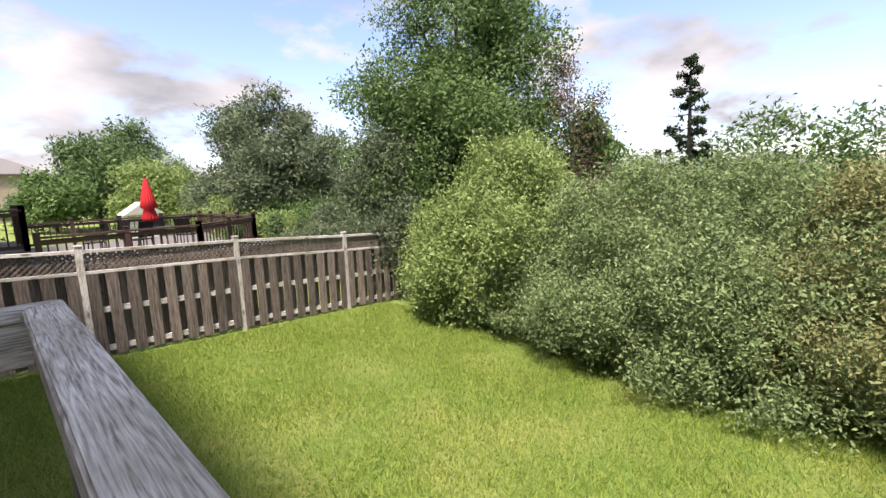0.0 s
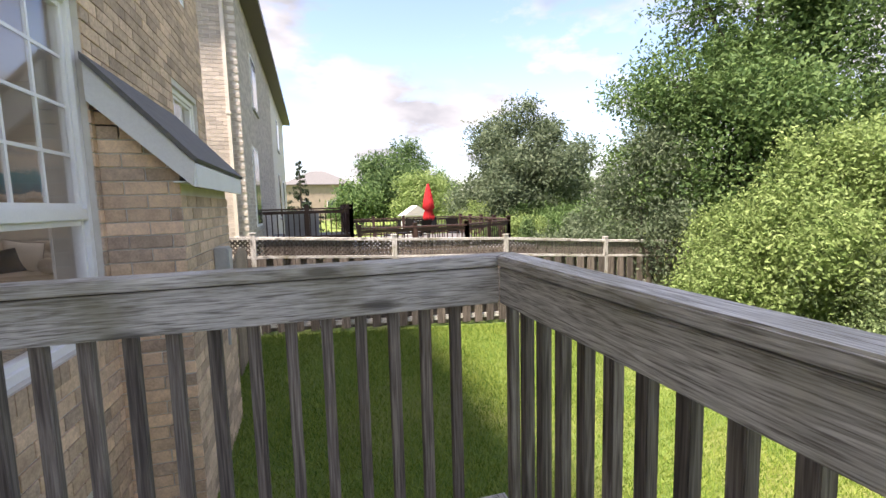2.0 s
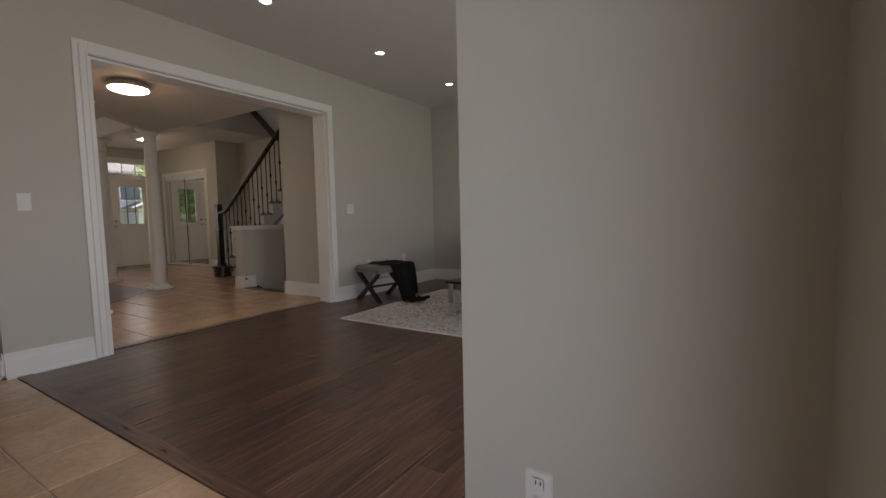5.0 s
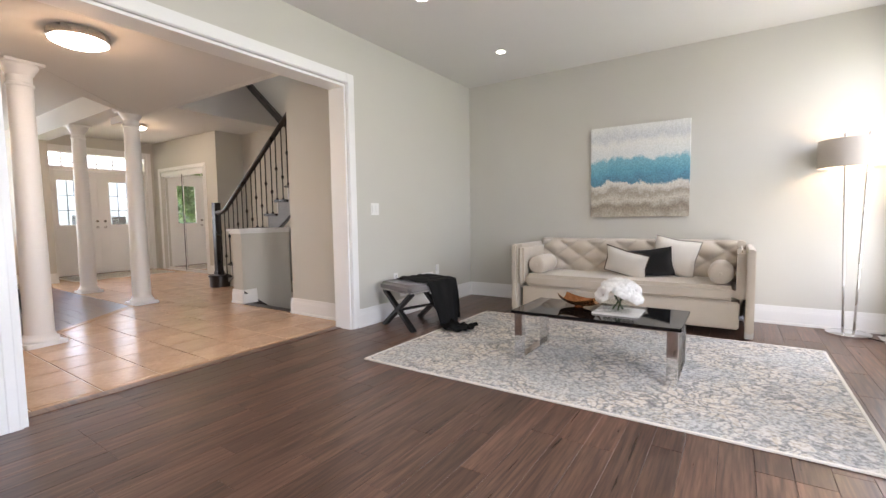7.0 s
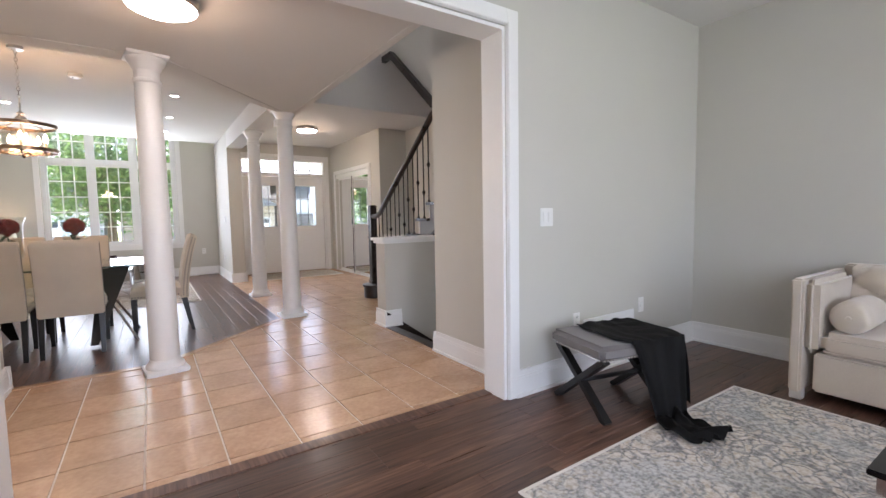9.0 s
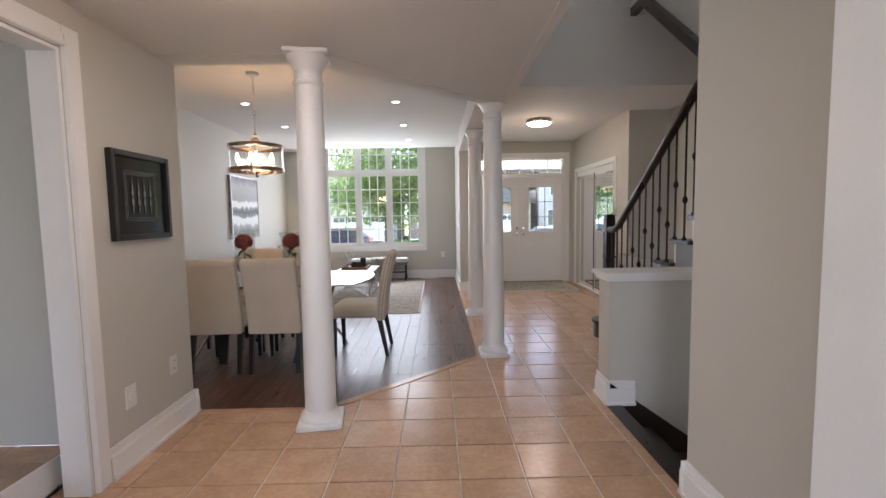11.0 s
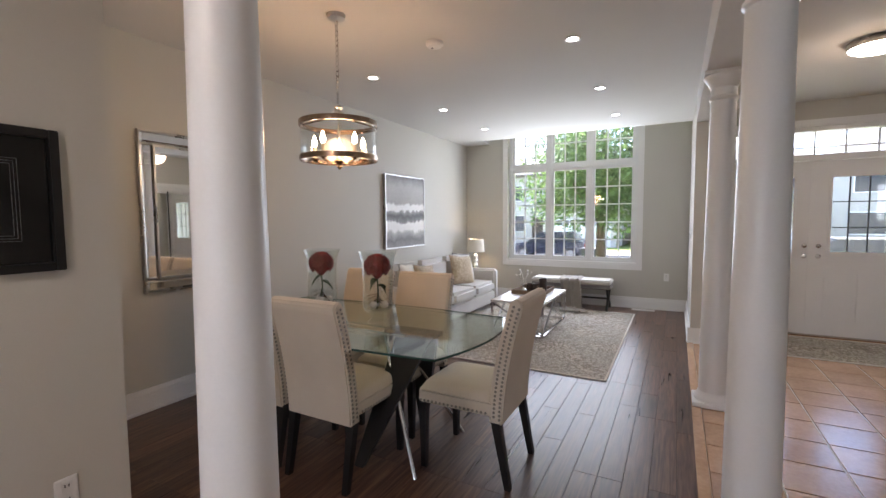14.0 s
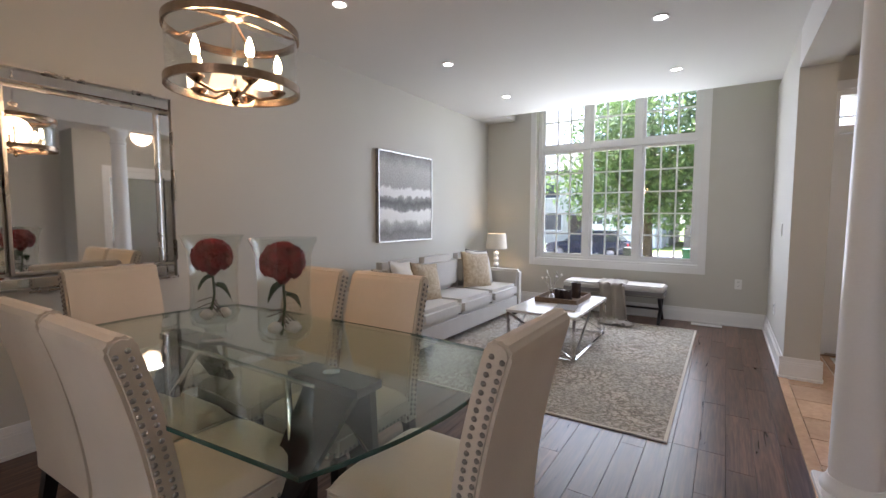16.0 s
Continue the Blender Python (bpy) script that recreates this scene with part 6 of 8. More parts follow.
for k in range(4):
    y = -0.075 + k * 0.05
    prof = [(0.002, 0.0), (0.006, 0.02), (0.003, 0.035), (0.012, 0.055), (0.013, 0.07), (0.006, 0.085), (0.004, 0.09), (0.013, 0.105), (0.013, 0.12), (0.005, 0.14), (0.008, 0.155), (0.003, 0.17), (0.002, 0.20)]
    vs = [(-0.0155, y - r * 0.72, 0.145 + z) for r, z in prof] + [(-0.0155, y + r * 0.72, 0.145 + z) for r, z in prof]
    n = len(prof)
    part("ornament", B().add(vs, [(i, i + 1, n + i + 1, n + i) for i in range(n - 1)]), SILVERINK, fp)

# ---- family room furniture ----
def rug_mat(name, a, b, c):
    m, n, l, p = node_mat(name)
    co, v1, n1, n2, rp, mx = (n.new("ShaderNode" + k) for k in ("TexCoord", "TexVoronoi", "TexNoise", "TexNoise", "ValToRGB", "MixRGB"))
    l.new(co.outputs["Object"], n1.inputs["Vector"])
    n1.inputs["Scale"].default_value, n1.inputs["Detail"].default_value = 5.0, 5
    wv = n.new("ShaderNodeVectorMath")
    wv.operation = "MULTIPLY_ADD"
    wv.inputs[1].default_value = (0.35, 0.35, 0.0)
    l.new(n1.outputs["Color"], wv.inputs[0])
    l.new(co.outputs["Object"], wv.inputs[2])
    l.new(wv.outputs["Vector"], v1.inputs["Vector"])
    v1.feature, v1.inputs["Scale"].default_value = "DISTANCE_TO_EDGE", 15.0
    rp.color_ramp.elements[0].position, rp.color_ramp.elements[1].position = 0.02, 0.16
    rp.color_ramp.elements[0].color, rp.color_ramp.elements[1].color = (*b, 1), (*a, 1)
    l.new(v1.outputs["Distance"], rp.inputs["Fac"])
    n2.inputs["Scale"].default_value, n2.inputs["Detail"].default_value = 2.2, 7
    l.new(co.outputs["Object"], n2.inputs["Vector"])
    r2 = n.new("ShaderNodeValToRGB")
    r2.color_ramp.elements[0].position, r2.color_ramp.elements[1].position = 0.42, 0.62
    r2.color_ramp.elements[0].color, r2.color_ramp.elements[1].color = (0, 0, 0, 1), (0.8, 0.8, 0.8, 1)
    l.new(n2.outputs["Fac"], r2.inputs["Fac"])
    l.new(r2.outputs["Color"], mx.inputs["Fac"])
    l.new(rp.outputs["Color"], mx.inputs["Color1"])
    mx.inputs["Color2"].default_value = (*c, 1)
    fine, m2, r3 = n.new("ShaderNodeTexNoise"), n.new("ShaderNodeMixRGB"), n.new("ShaderNodeValToRGB")
    fine.inputs["Scale"].default_value, fine.inputs["Detail"].default_value = 60, 7
    l.new(co.outputs["Object"], fine.inputs["Vector"])
    r3.color_ramp.elements[0].position, r3.color_ramp.elements[1].position = 0.38, 0.60
    r3.color_ramp.elements[0].color, r3.color_ramp.elements[1].color = (0.22, 0.22, 0.22, 1), (0.60, 0.60, 0.60, 1)
    l.new(fine.outputs["Fac"], r3.inputs["Fac"])
    m2.blend_type, m2.inputs[0].default_value = "OVERLAY", 0.7
    l.new(mx.outputs["Color"], m2.inputs["Color1"])
    l.new(r3.outputs["Color"], m2.inputs["Color2"])
    l.new(m2.outputs["Color"], p.inputs["Base Color"])
    p.inputs["Roughness"].default_value, p.inputs["Specular IOR Level"].default_value = 0.95, 0.15
    bp_, wov = n.new("ShaderNodeBump"), n.new("ShaderNodeTexNoise")
    wov.inputs["Scale"].default_value = 260
    l.new(co.outputs["Object"], wov.inputs["Vector"])
    bp_.inputs["Strength"].default_value, bp_.inputs["Distance"].default_value = 0.5, 0.004
    l.new(wov.outputs["Fac"], bp_.inputs["Height"])
    l.new(bp_.outputs["Normal"], p.inputs["Normal"])
    return m


RUGPALE = rug_mat("pale_faded_rug", (0.66, 0.61, 0.54), (0.33, 0.32, 0.305), (0.50, 0.505, 0.495))
RUGBEIGE = rug_mat("beige_faded_rug", (0.55, 0.50, 0.43), (0.29, 0.255, 0.21), (0.43, 0.40, 0.35))


def rug(x0, x1, y0, y1, material, label, h=0.010):
    ob = thing("area_rug", ((x0 + x1) / 2, (y0 + y1) / 2, 0), label, "rug")
    w, d = (x1 - x0) / 2, (y1 - y0) / 2
    part("field", B().box(-w + 0.02, w - 0.02, -d + 0.02, d - 0.02, 0.001, h), material, ob)
    part("binding", B().box(-w, -w + 0.02, -d, d, 0.001, h + 0.001).box(w - 0.02, w, -d, d, 0.001, h + 0.001).box(-w + 0.02, w - 0.02, -d, -d + 0.02, 0.001, h + 0.001).box(-w + 0.02, w - 0.02, d - 0.02, d, 0.001, h + 0.001), IVORY, ob, "ivory bound edge", bevel=0.003)
    return ob


rug(-5.86, -3.95, -4.52, -1.70, RUGPALE, "pale faded oriental rug under the coffee table")
rug(-3.32, -0.95, -13.27, -10.32, RUGBEIGE, "beige faded patterned rug in the living room")
rug(-6.04, -4.40, -12.83, -11.86, RUGBEIGE, "patterned doormat rug inside the front doors", 0.008)


def cushion(name, parent_less, w, h, t, m, material, label, edge=None):
    ob = new(name)
    ob.matrix_basis = m
    tagged(ob, label, "cushion")
    part("cover", B().pillow(w, h, t), material, ob, smooth=80)
    pts = [Vector((a * w / 2, 0, b * h / 2)) for a, b in ((-1, -1), (0, -0.9), (1, -1), (0.9, 0), (1, 1), (0, 0.9), (-1, 1), (-0.9, 0), (-1, -1))]
    part("piping", B().tube(pts, 0.007, 6), edge or material, ob, smooth=60)
    return ob


def tufted_sofa():
    """Beige tuxedo sofa: arms as high as the back, deep-buttoned; length along y, faces +x."""
    L, D = 2.11, 0.80
    ob = thing("tufted_sofa", (-6.70, -3.19, 0), "beige velvet tufted sofa with equally high arms against the wall", "sofa")
    part("base", B().box(0.02, D - 0.06, -L / 2 + 0.10, L / 2 - 0.10, 0.07, 0.30), BEIGE, ob, bevel=0.012)
    for s in (-1, 1):
        part("arm", B().box(0.0, D, s * (L / 2), s * (L / 2 - 0.06), 0.06, 0.74), BEIGE, ob, bevel=0.012)
        ap = B().box(0.14, D - 0.02, s * (L / 2 - 0.058), s * (L / 2 - 0.125), 0.30, 0.735)
        part("arm_padding", ap, BEIGE, ob, bevel=0.03, smooth=50, segments=4)
    part("back", B().box(0.0, 0.08, -L / 2 + 0.06, L / 2 - 0.06, 0.06, 0.78), BEIGE, ob, bevel=0.012)

    def tuft(u, v):
        y, z = -L / 2 + 0.125 + u * (L - 0.25), 0.42 + v * 0.36
        a, b_ = (y + 5) / 0.15, (z + 0.05) / 0.105
        d = abs(math.sin(math.pi * (a + b_) / 2)) * abs(math.sin(math.pi * (a - b_) / 2))
        return (0.135 + 0.06 * d ** 0.5 - 0.045 * max(0, v - 0.9) * 10 * 0.6 - 0.10 * (1 if v > 0.999 else 0), y, z)
    part("tufted_back", B().sheet(tuft, 120, 26, 0.0), BEIGE, ob, "deep-buttoned diamond tufting", smooth=70)
    j = 0
    for i in range(-7, 8):
        for r in range(1, 4):
            if (i + r) % 2 == 0:
                y, z = i * 0.15 / 1.0 * 0.90, 0.42 + r * 0.095
                part("button", B().lathe([(0.011, 0.0), (0.009, 0.006), (0.002, 0.009)], n=10), CHROME, ob, "small crystal button", smooth=60).matrix_basis = pose(0.150, y, z, 0, 90, 0)
    part("seat_cushion", B().box(0.13, D - 0.05, -L / 2 + 0.125, L / 2 - 0.125, 0.30, 0.43), BEIGE, ob, bevel=0.035, smooth=50, segments=4)
    part("piping", B().tube([(D - 0.05, -L / 2 + 0.15, 0.405), (D - 0.047, 0, 0.41), (D - 0.05, L / 2 - 0.15, 0.405)], 0.006, 6).tube([(D - 0.05, -L / 2 + 0.15, 0.325), (D - 0.05, L / 2 - 0.15, 0.325)], 0.006, 6), BEIGE, ob)
    for x in (0.06, D - 0.06):
        for s in (-1, 1):
            part("leg", B().box(x - 0.03, x + 0.03, s * (L / 2 - 0.03) - 0.03, s * (L / 2 - 0.03) + 0.03, 0.011, 0.07), GREYLINEN, ob)
    return ob


tufted_sofa()
for s in (-1, 1):
    bo = thing("bolster_cushion", (-6.20, -3.19 + s * 0.815, 0.525), "small round beige bolster on the sofa", "cushion", "sofa bolsters")
    part("cover", B().lathe([(0.01, -0.20), (0.07, -0.20), (0.09, -0.185), (0.095, -0.12), (0.095, 0.12), (0.09, 0.185), (0.07, 0.20), (0.01, 0.20)], n=24), BEIGE, bo, smooth=50).matrix_basis = pose(0, 0, 0, 0, 90, 0)
    part("button", B().lathe([(0.018, 0.19), (0.012, 0.207)], n=12), BEIGE, bo).matrix_basis = pose(0, 0, 0, 0, 90, 0)
cushion("throw_cushion", 0, 0.42, 0.28, 0.12, pose(-6.24, -3.17, 0.56, 18, 14, 80), IVORY, "ivory lumbar cushion with brown piping on the sofa", TWIG)
cushion("throw_cushion", 0, 0.38, 0.30, 0.11, pose(-6.30, -2.95, 0.565, 22, -8, 96), BLACKCLOTH, "black velvet cushion on the sofa")
cushion("throw_cushion", 0, 0.39, 0.39, 0.13, pose(-6.38, -2.76, 0.62, 16, 10, 98), IVORY, "ivory square cushion with taupe flange edge", THROW)

# coffee table
ct = thing("coffee_table", (-4.79, -3.06, 0), "low coffee table with black glass top and chrome loop legs", "table")
part("tabletop", B().box(-0.29, 0.29, -0.54, 0.54, 0.345, 0.365), BLACKGLASS, ct, bevel=0.003)
for s in (-1, 1):
    y = s * 0.49
    part("leg", B().box(-0.27, -0.22, y - 0.03, y + 0.03, 0.011, 0.345).box(0.22, 0.27, y - 0.03, y + 0.03, 0.011, 0.345).box(-0.22, 0.22, y - 0.03, y + 0.03, 0.011, 0.028).box(-0.22, 0.22, y - 0.03, y + 0.03, 0.328, 0.345), CHROME, ct, "flat chrome loop leg", bevel=0.002)
fv = thing("flower_bowl", (-4.80, -2.93, 0.365), "white silk flowers in a low glass cube on a tray", "flowers")
part("tray", B().box(-0.13, 0.13, -0.15, 0.15, 0.0, 0.012), MARBLE, fv, bevel=0.004)
gb = part("glass_cube", B().box(-0.085, 0.085, -0.085, 0.085, 0.012, 0.10), VASEGLASS, fv, bevel=0.006)
part("stems", B().tube([(0.03, 0, 0.02), (-0.02, 0.02, 0.12)], 0.006, 6).tube([(-0.03, 0.02, 0.02), (0.03, -0.02, 0.12)], 0.006, 6).tube([(0.0, -0.04, 0.02), (0.01, 0.03, 0.12)], 0.006, 6), STEM, fv)
rngf = random.Random(4)
for k in range(26):
    a, e = rngf.uniform(0, 6.28), rngf.uniform(-0.2, 1.3)
    c = Vector((math.cos(a) * math.cos(e) * 0.11, math.sin(a) * math.cos(e) * 0.12, 0.13 + math.sin(e) * 0.085))
    part("blossom", B().sheet(lambda u, v: (0.052 * (0.2 + v) * math.cos(u * 6.283), 0.052 * (0.2 + v) * math.sin(u * 6.283), 0.02 * math.sin(v * 3.1) + 0.008 * math.sin(u * 31.4) * v), 20, 4), PETAL, fv, smooth=60).matrix_basis = Matrix.Translation(c) @ (c - Vector((0, 0, 0.06))).to_track_quat("Z", "Y").to_matrix().to_4x4()
cb = thing("copper_bowl", (-4.86, -3.22, 0.365), "amber copper leaf-shaped dish on the coffee table", "bowl", turn=70)
part("dish", B().sheet(lambda u, v: ((u - 0.5) * 0.30, (v - 0.5) * 0.17 * (1 - 1.6 * (u - 0.5) ** 2), 0.012 + 0.20 * ((u - 0.5) ** 2) * 0.6 + 1.1 * ((v - 0.5) ** 2) * 0.16), 18, 12, 0.005), COPPER, cb, smooth=60)
part("foot", B().lathe([(0.035, 0.0), (0.025, 0.012)], n=16), COPPER, cb)

# stool with black throw
st = thing("x_frame_stool", (-5.02, -4.84, 0), "grey upholstered stool with black crossed legs and nailheads", "stool", turn=-14)
part("seat", B().box(-0.27, 0.27, -0.24, 0.24, 0.345, 0.43), GREYSEAT, st, bevel=0.025, smooth=50, segments=3)
for x in (-0.22, 0.22):
    for s in (-1, 1):
        part("leg", B().bar((x, -0.23 * s, 0.0), (x, 0.21 * s, 0.345), 0.045, 0.035), BLACKWOOD, st)
part("stretcher", B().tube([(-0.22, 0, 0.17), (0.22, 0, 0.17)], 0.014, 8), BLACKWOOD, st)
nh_ = make("nailhead", B().lathe([(0.006, 0), (0.0045, 0.003), (0.001, 0.004)], n=8), NICKEL)
for i in range(26):
    o = part("nailhead", nh_, None, st)
    o.matrix_basis = pose(-0.25 + i * 0.02, 0.24, 0.358, -90, 0, 0)
for i in range(23):
    o = part("nailhead", nh_, None, st)
    o.matrix_basis = pose(0.27, -0.22 + i * 0.02, 0.358, 0, 90, 0)
SHEER = mat("sheer_black_cloth", (0.010, 0.010, 0.010), (0.005, 0.005, 0.005), rough=0.85, scale=8, fine=220, bump=0.4, spec=0.2)
tw = thing("black_throw", (-5.02, -4.84, 0), "sheer black throw draped over the stool to the floor", "throw", turn=-14)


def drape(u, v):
    s = v * 1.20
    wob = 0.020 * noise.noise(Vector((u * 5.0, v * 3.0, 1.7))) + 0.012 * math.sin(u * 9 + v * 4)
    pinch = 1 - 0.45 * max(0.0, min(1.0, (s - 0.35) / 0.5))
    x = -0.10 + (u - 0.5) * 0.40 * pinch - 0.02 * v
    if s < 0.44:
        return (x + 0.06 * math.sin(s * 7) * (u - 0.3), -0.20 + s * 1.03, 0.442 + 0.014 * (0.5 + noise.noise(Vector((u * 6.0, s * 7.0, 4.2)))))
    d = s - 0.44
    if d < 0.41:
        return (x + wob - 0.05 * d, 0.258 + 0.16 * d + wob * 0.9, 0.436 - d)
    e = d - 0.41
    return (x + wob + 0.05 * math.sin(e * 9), 0.325 + e * 0.80 + wob, 0.026 + 0.05 * (0.5 + noise.noise(Vector((u * 5.0, e * 8.0, 9.1)))))


part("cloth", B().sheet(drape, 60, 60, 0.003), SHEER, tw, smooth=70)


def drape_end(u, v):
    wob = 0.018 * math.sin(u * 15 + v * 4)
    if v < 0.35:
        return (-0.08 - v * 0.60, -0.12 + u * 0.36, 0.446 + 0.010 * math.sin(u * 13))
    d = (v - 0.35) * 0.60
    return (-0.292 - 0.08 * d + wob, -0.12 + u * 0.36 + 0.10 * d, 0.44 - d)


part("end_fall", B().sheet(drape_end, 30, 26, 0.003), SHEER, tw, smooth=70)

# floor lamp
fl = thing("floor_lamp", (-6.55, -1.47, 0), "tall nickel floor lamp with twin rods and a drum shade", "floor lamp")
part("base", B().lathe([(0.15, 0.001), (0.15, 0.02), (0.14, 0.026), (0.01, 0.03)], n=36), CHROME, fl, smooth=40)
for s in (-1, 1):
    part("rod", B().tube([(0, s * 0.035, 0.02), (0, s * 0.075, 1.66)], 0.009, 10), NICKEL, fl, smooth=60)
    part("finial", B().lathe([(0.012, 1.655), (0.014, 1.67), (0.004, 1.69)], (0, s * 0.075, 0), 12), NICKEL, fl, smooth=60)
sh = B().lathe([(0.25, 1.395), (0.25, 1.62), (0.246, 1.62), (0.246, 1.395)], n=48)
sh.f = sh.f[:-2]
part("shade", sh, SHADE, fl, "taupe linen drum shade", smooth=40)
part("spider", B().bar((-0.246, 0, 1.60), (0.246, 0, 1.60), 0.01, 0.005).bar((0, -0.246, 1.60), (0, 0.246, 1.60), 0.01, 0.005), NICKEL, fl)
part("glowing_bulb", B().lathe([(0.012, 1.44), (0.03, 1.49), (0.028, 1.52), (0.005, 1.54)], n=16), FLAME, fl, "lit bulb", smooth=60)
cord = thing("lamp_cord", (-6.48, -1.47, 0), "black lamp cord lying on the floor", "cord")
part("cable", B().tube([(0.0, 0.12, 0.006), (0.08, 0.2, 0.005), (0.0, 0.26, 0.005), (-0.15, 0.22, 0.005), (-0.22, 0.25, 0.005)], 0.004, 6), IRON, cord)

# ---- front doors, closet, stairs ----
fd = tagged(thing("front_doors", (-5.205, -13.0, 0), "white double front doors with gridded glass and transom above", "door"), kind="structure")
DW = 0.83
for s in (-1, 1):
    x0, x1 = (0.004, DW) if s > 0 else (-DW, -0.004)
    lf = B()
    g0, g1, h0, h1 = x0 + 0.16, x1 - 0.16, 0.98, 1.86
    lf.box(x0, g0, -0.022, 0.022, 0.012, 2.04).box(g1, x1, -0.022, 0.022, 0.012, 2.04).box(g0, g1, -0.022, 0.022, 0.012, h0).box(g0, g1, -0.022, 0.022, h1, 2.04)
    leaf = part("door_leaf", lf, TRIM, fd, "white panelled door leaf", bevel=0.003)
    part("glazing_frame", B().box(g0 - 0.02, g0 + 0.012, 0.022, 0.034, h0 - 0.02, h1 + 0.02).box(g1 - 0.012, g1 + 0.02, 0.022, 0.034, h0 - 0.02, h1 + 0.02).box(g0 + 0.012, g1 - 0.012, 0.022, 0.034, h0 - 0.02, h0 + 0.012).box(g0 + 0.012, g1 - 0.012, 0.022, 0.034, h1 - 0.012, h1 + 0.02), TRIM, leaf, bevel=0.003)
    p = part("pane", B().box(g0, g1, -0.004, 0.004, h0, h1), GLASS, leaf)
    p.visible_shadow = False
    mb = B()
    for k in range(1, 3):
        xx = g0 + (g1 - g0) * k / 3
        mb.box(xx - 0.006, xx + 0.006, -0.007, 0.007, h0, h1)
    for k in range(1, 3):
        zz = h0 + (h1 - h0) * k / 3
        mb.box(g0, g1, -0.0065, 0.0065, zz - 0.006, zz + 0.006)
    part("muntin_bars", mb, ESPRESSO, leaf, "dark grille bars")
    for k in range(2):
        a0, a1 = x0 + 0.13 + k * 0.30, x0 + 0.40 + k * 0.30
        part("raised_panel", B().box(a0, a1, 0.022, 0.028, 0.20, 0.78), TRIM, leaf, bevel=0.006)
    kx = s * 0.065
    for z, r in ((0.94, 0.026), (1.06, 0.024)):
        part("knob" if z < 1 else "deadbolt", B().tube([(kx, 0.022, z), (kx, 0.045, z)], r * 0.6, 12).tube([(kx, 0.040, z), (kx, 0.050, z), (kx, 0.072, z), (kx, 0.078, z)], [r * 0.7, r, r, r * 0.5], 14), NICKEL, leaf, smooth=50)
part("astragal", B().box(-0.02, 0.02, 0.022, 0.030, 0.012, 2.04), TRIM, fd)
part("frame", B().box(-0.87, -0.832, -0.08, 0.08, 0, 2.42).box(0.832, 0.87, -0.08, 0.08, 0, 2.42).box(-0.832, 0.832, -0.08, 0.08, 2.045, 2.11).box(-0.832, 0.832, -0.08, 0.08, 2.375, 2.42), TRIM, fd, bevel=0.004)
p = part("transom_pane", B().box(-0.832, 0.832, -0.004, 0.004, 2.11, 2.375), GLASS, fd)
p.visible_shadow = False
tb = B()
for k in range(1, 6):
    xx = -0.832 + 1.664 * k / 6
    tb.box(xx - 0.008, xx + 0.008, -0.008, 0.008, 2.11, 2.375)
part("transom_bars", tb.box(-0.832, 0.832, -0.0075, 0.0075, 2.19, 2.205), VINYL, fd)
part("sill_plate", B().box(-0.87, 0.87, -0.10, 0.09, -0.03, 0.010), BRONZE, fd)

cl = tagged(thing("closet_doors", (-6.26, -11.74, 0), "pair of sliding mirror closet doors in white frames", "closet door"), kind="structure")
for k, (y0, y1, dx) in enumerate(((-0.87, 0.02, -0.03), (-0.02, 0.87, 0.01))):
    d = part("door_panel", B().box(dx, dx + 0.018, y0, y0 + 0.028, 0.02, 2.0).box(dx, dx + 0.018, y1 - 0.028, y1, 0.02, 2.0).box(dx, dx + 0.018, y0 + 0.028, y1 - 0.028, 0.02, 0.06).box(dx, dx + 0.018, y0 + 0.028, y1 - 0.028, 1.965, 2.0), TRIM, cl, "white metal door frame", bevel=0.002)
    part("mirror_glass", B().box(dx + 0.004, dx + 0.010, y0 + 0.028, y1 - 0.028, 0.06, 1.965), MIRROR, d, "mirror panel")
part("track", B().box(-0.05, 0.04, -0.87, 0.87, 2.0, 2.08).box(-0.05, 0.04, -0.87, 0.87, 0.001, 0.014), TRIM, cl)
part("edge_strip", B().box(0.029, 0.034, -0.022, 0.004, 0.02, 2.0), IRON, cl, "dark meeting edge")

# stairs up, over the basement flight
RISE, RUN, SX0, SX1, SY0 = 0.187, 0.242, -6.72, -5.45, -9.02
stairs = thing("staircase", (0, 0, 0), "dark wooden staircase with grey risers rising from the foyer", "stairs")
for i in range(11):
    y, z = SY0 + i * RUN, (i + 1) * RISE
    part("tread", B().box(SX0, SX1 + 0.03, y - 0.03, y + RUN, z - 0.032, z), ESPRESSO, stairs, bevel=0.008)
    part("riser", B().box(SX0, SX1 - 0.005, y - 0.005, y + 0.014, z - RISE + 0.001, z - 0.033), TRIM, stairs)
STRING = mat("grey_stringer", (0.30, 0.31, 0.32), rough=0.5)
sp = []
for i in range(11):
    sp += [(SY0 + i * RUN, i * RISE), (SY0 + i * RUN, (i + 1) * RISE - 0.033)]
poly = [(SY0 + 0.02, -0.002)] + [(SY0 + 11 * RUN, 11 * RISE - 0.34), (SY0 + 11 * RUN, 11 * RISE - 0.033)] + sp[::-1]
part("stringer", B().prism(poly, SX1 - 0.045, SX1 - 0.012, "x"), STRING, stairs, "grey painted stringer")
part("soffit", B().prism([(SY0 + 0.5, -0.002), (SY0 + 11 * RUN, 11 * RISE - 0.36), (SY0 + 11 * RUN, 11 * RISE - 0.24), (SY0 + 0.3, -0.002)], SX0, SX1 - 0.05, "x"), WALL, stairs, "beige underside")
wall_box("wall_under_stairs", SX1 - 0.11, SX1 - 0.05, -9.0, -7.62, 0, 0.9, along="y", b=None)
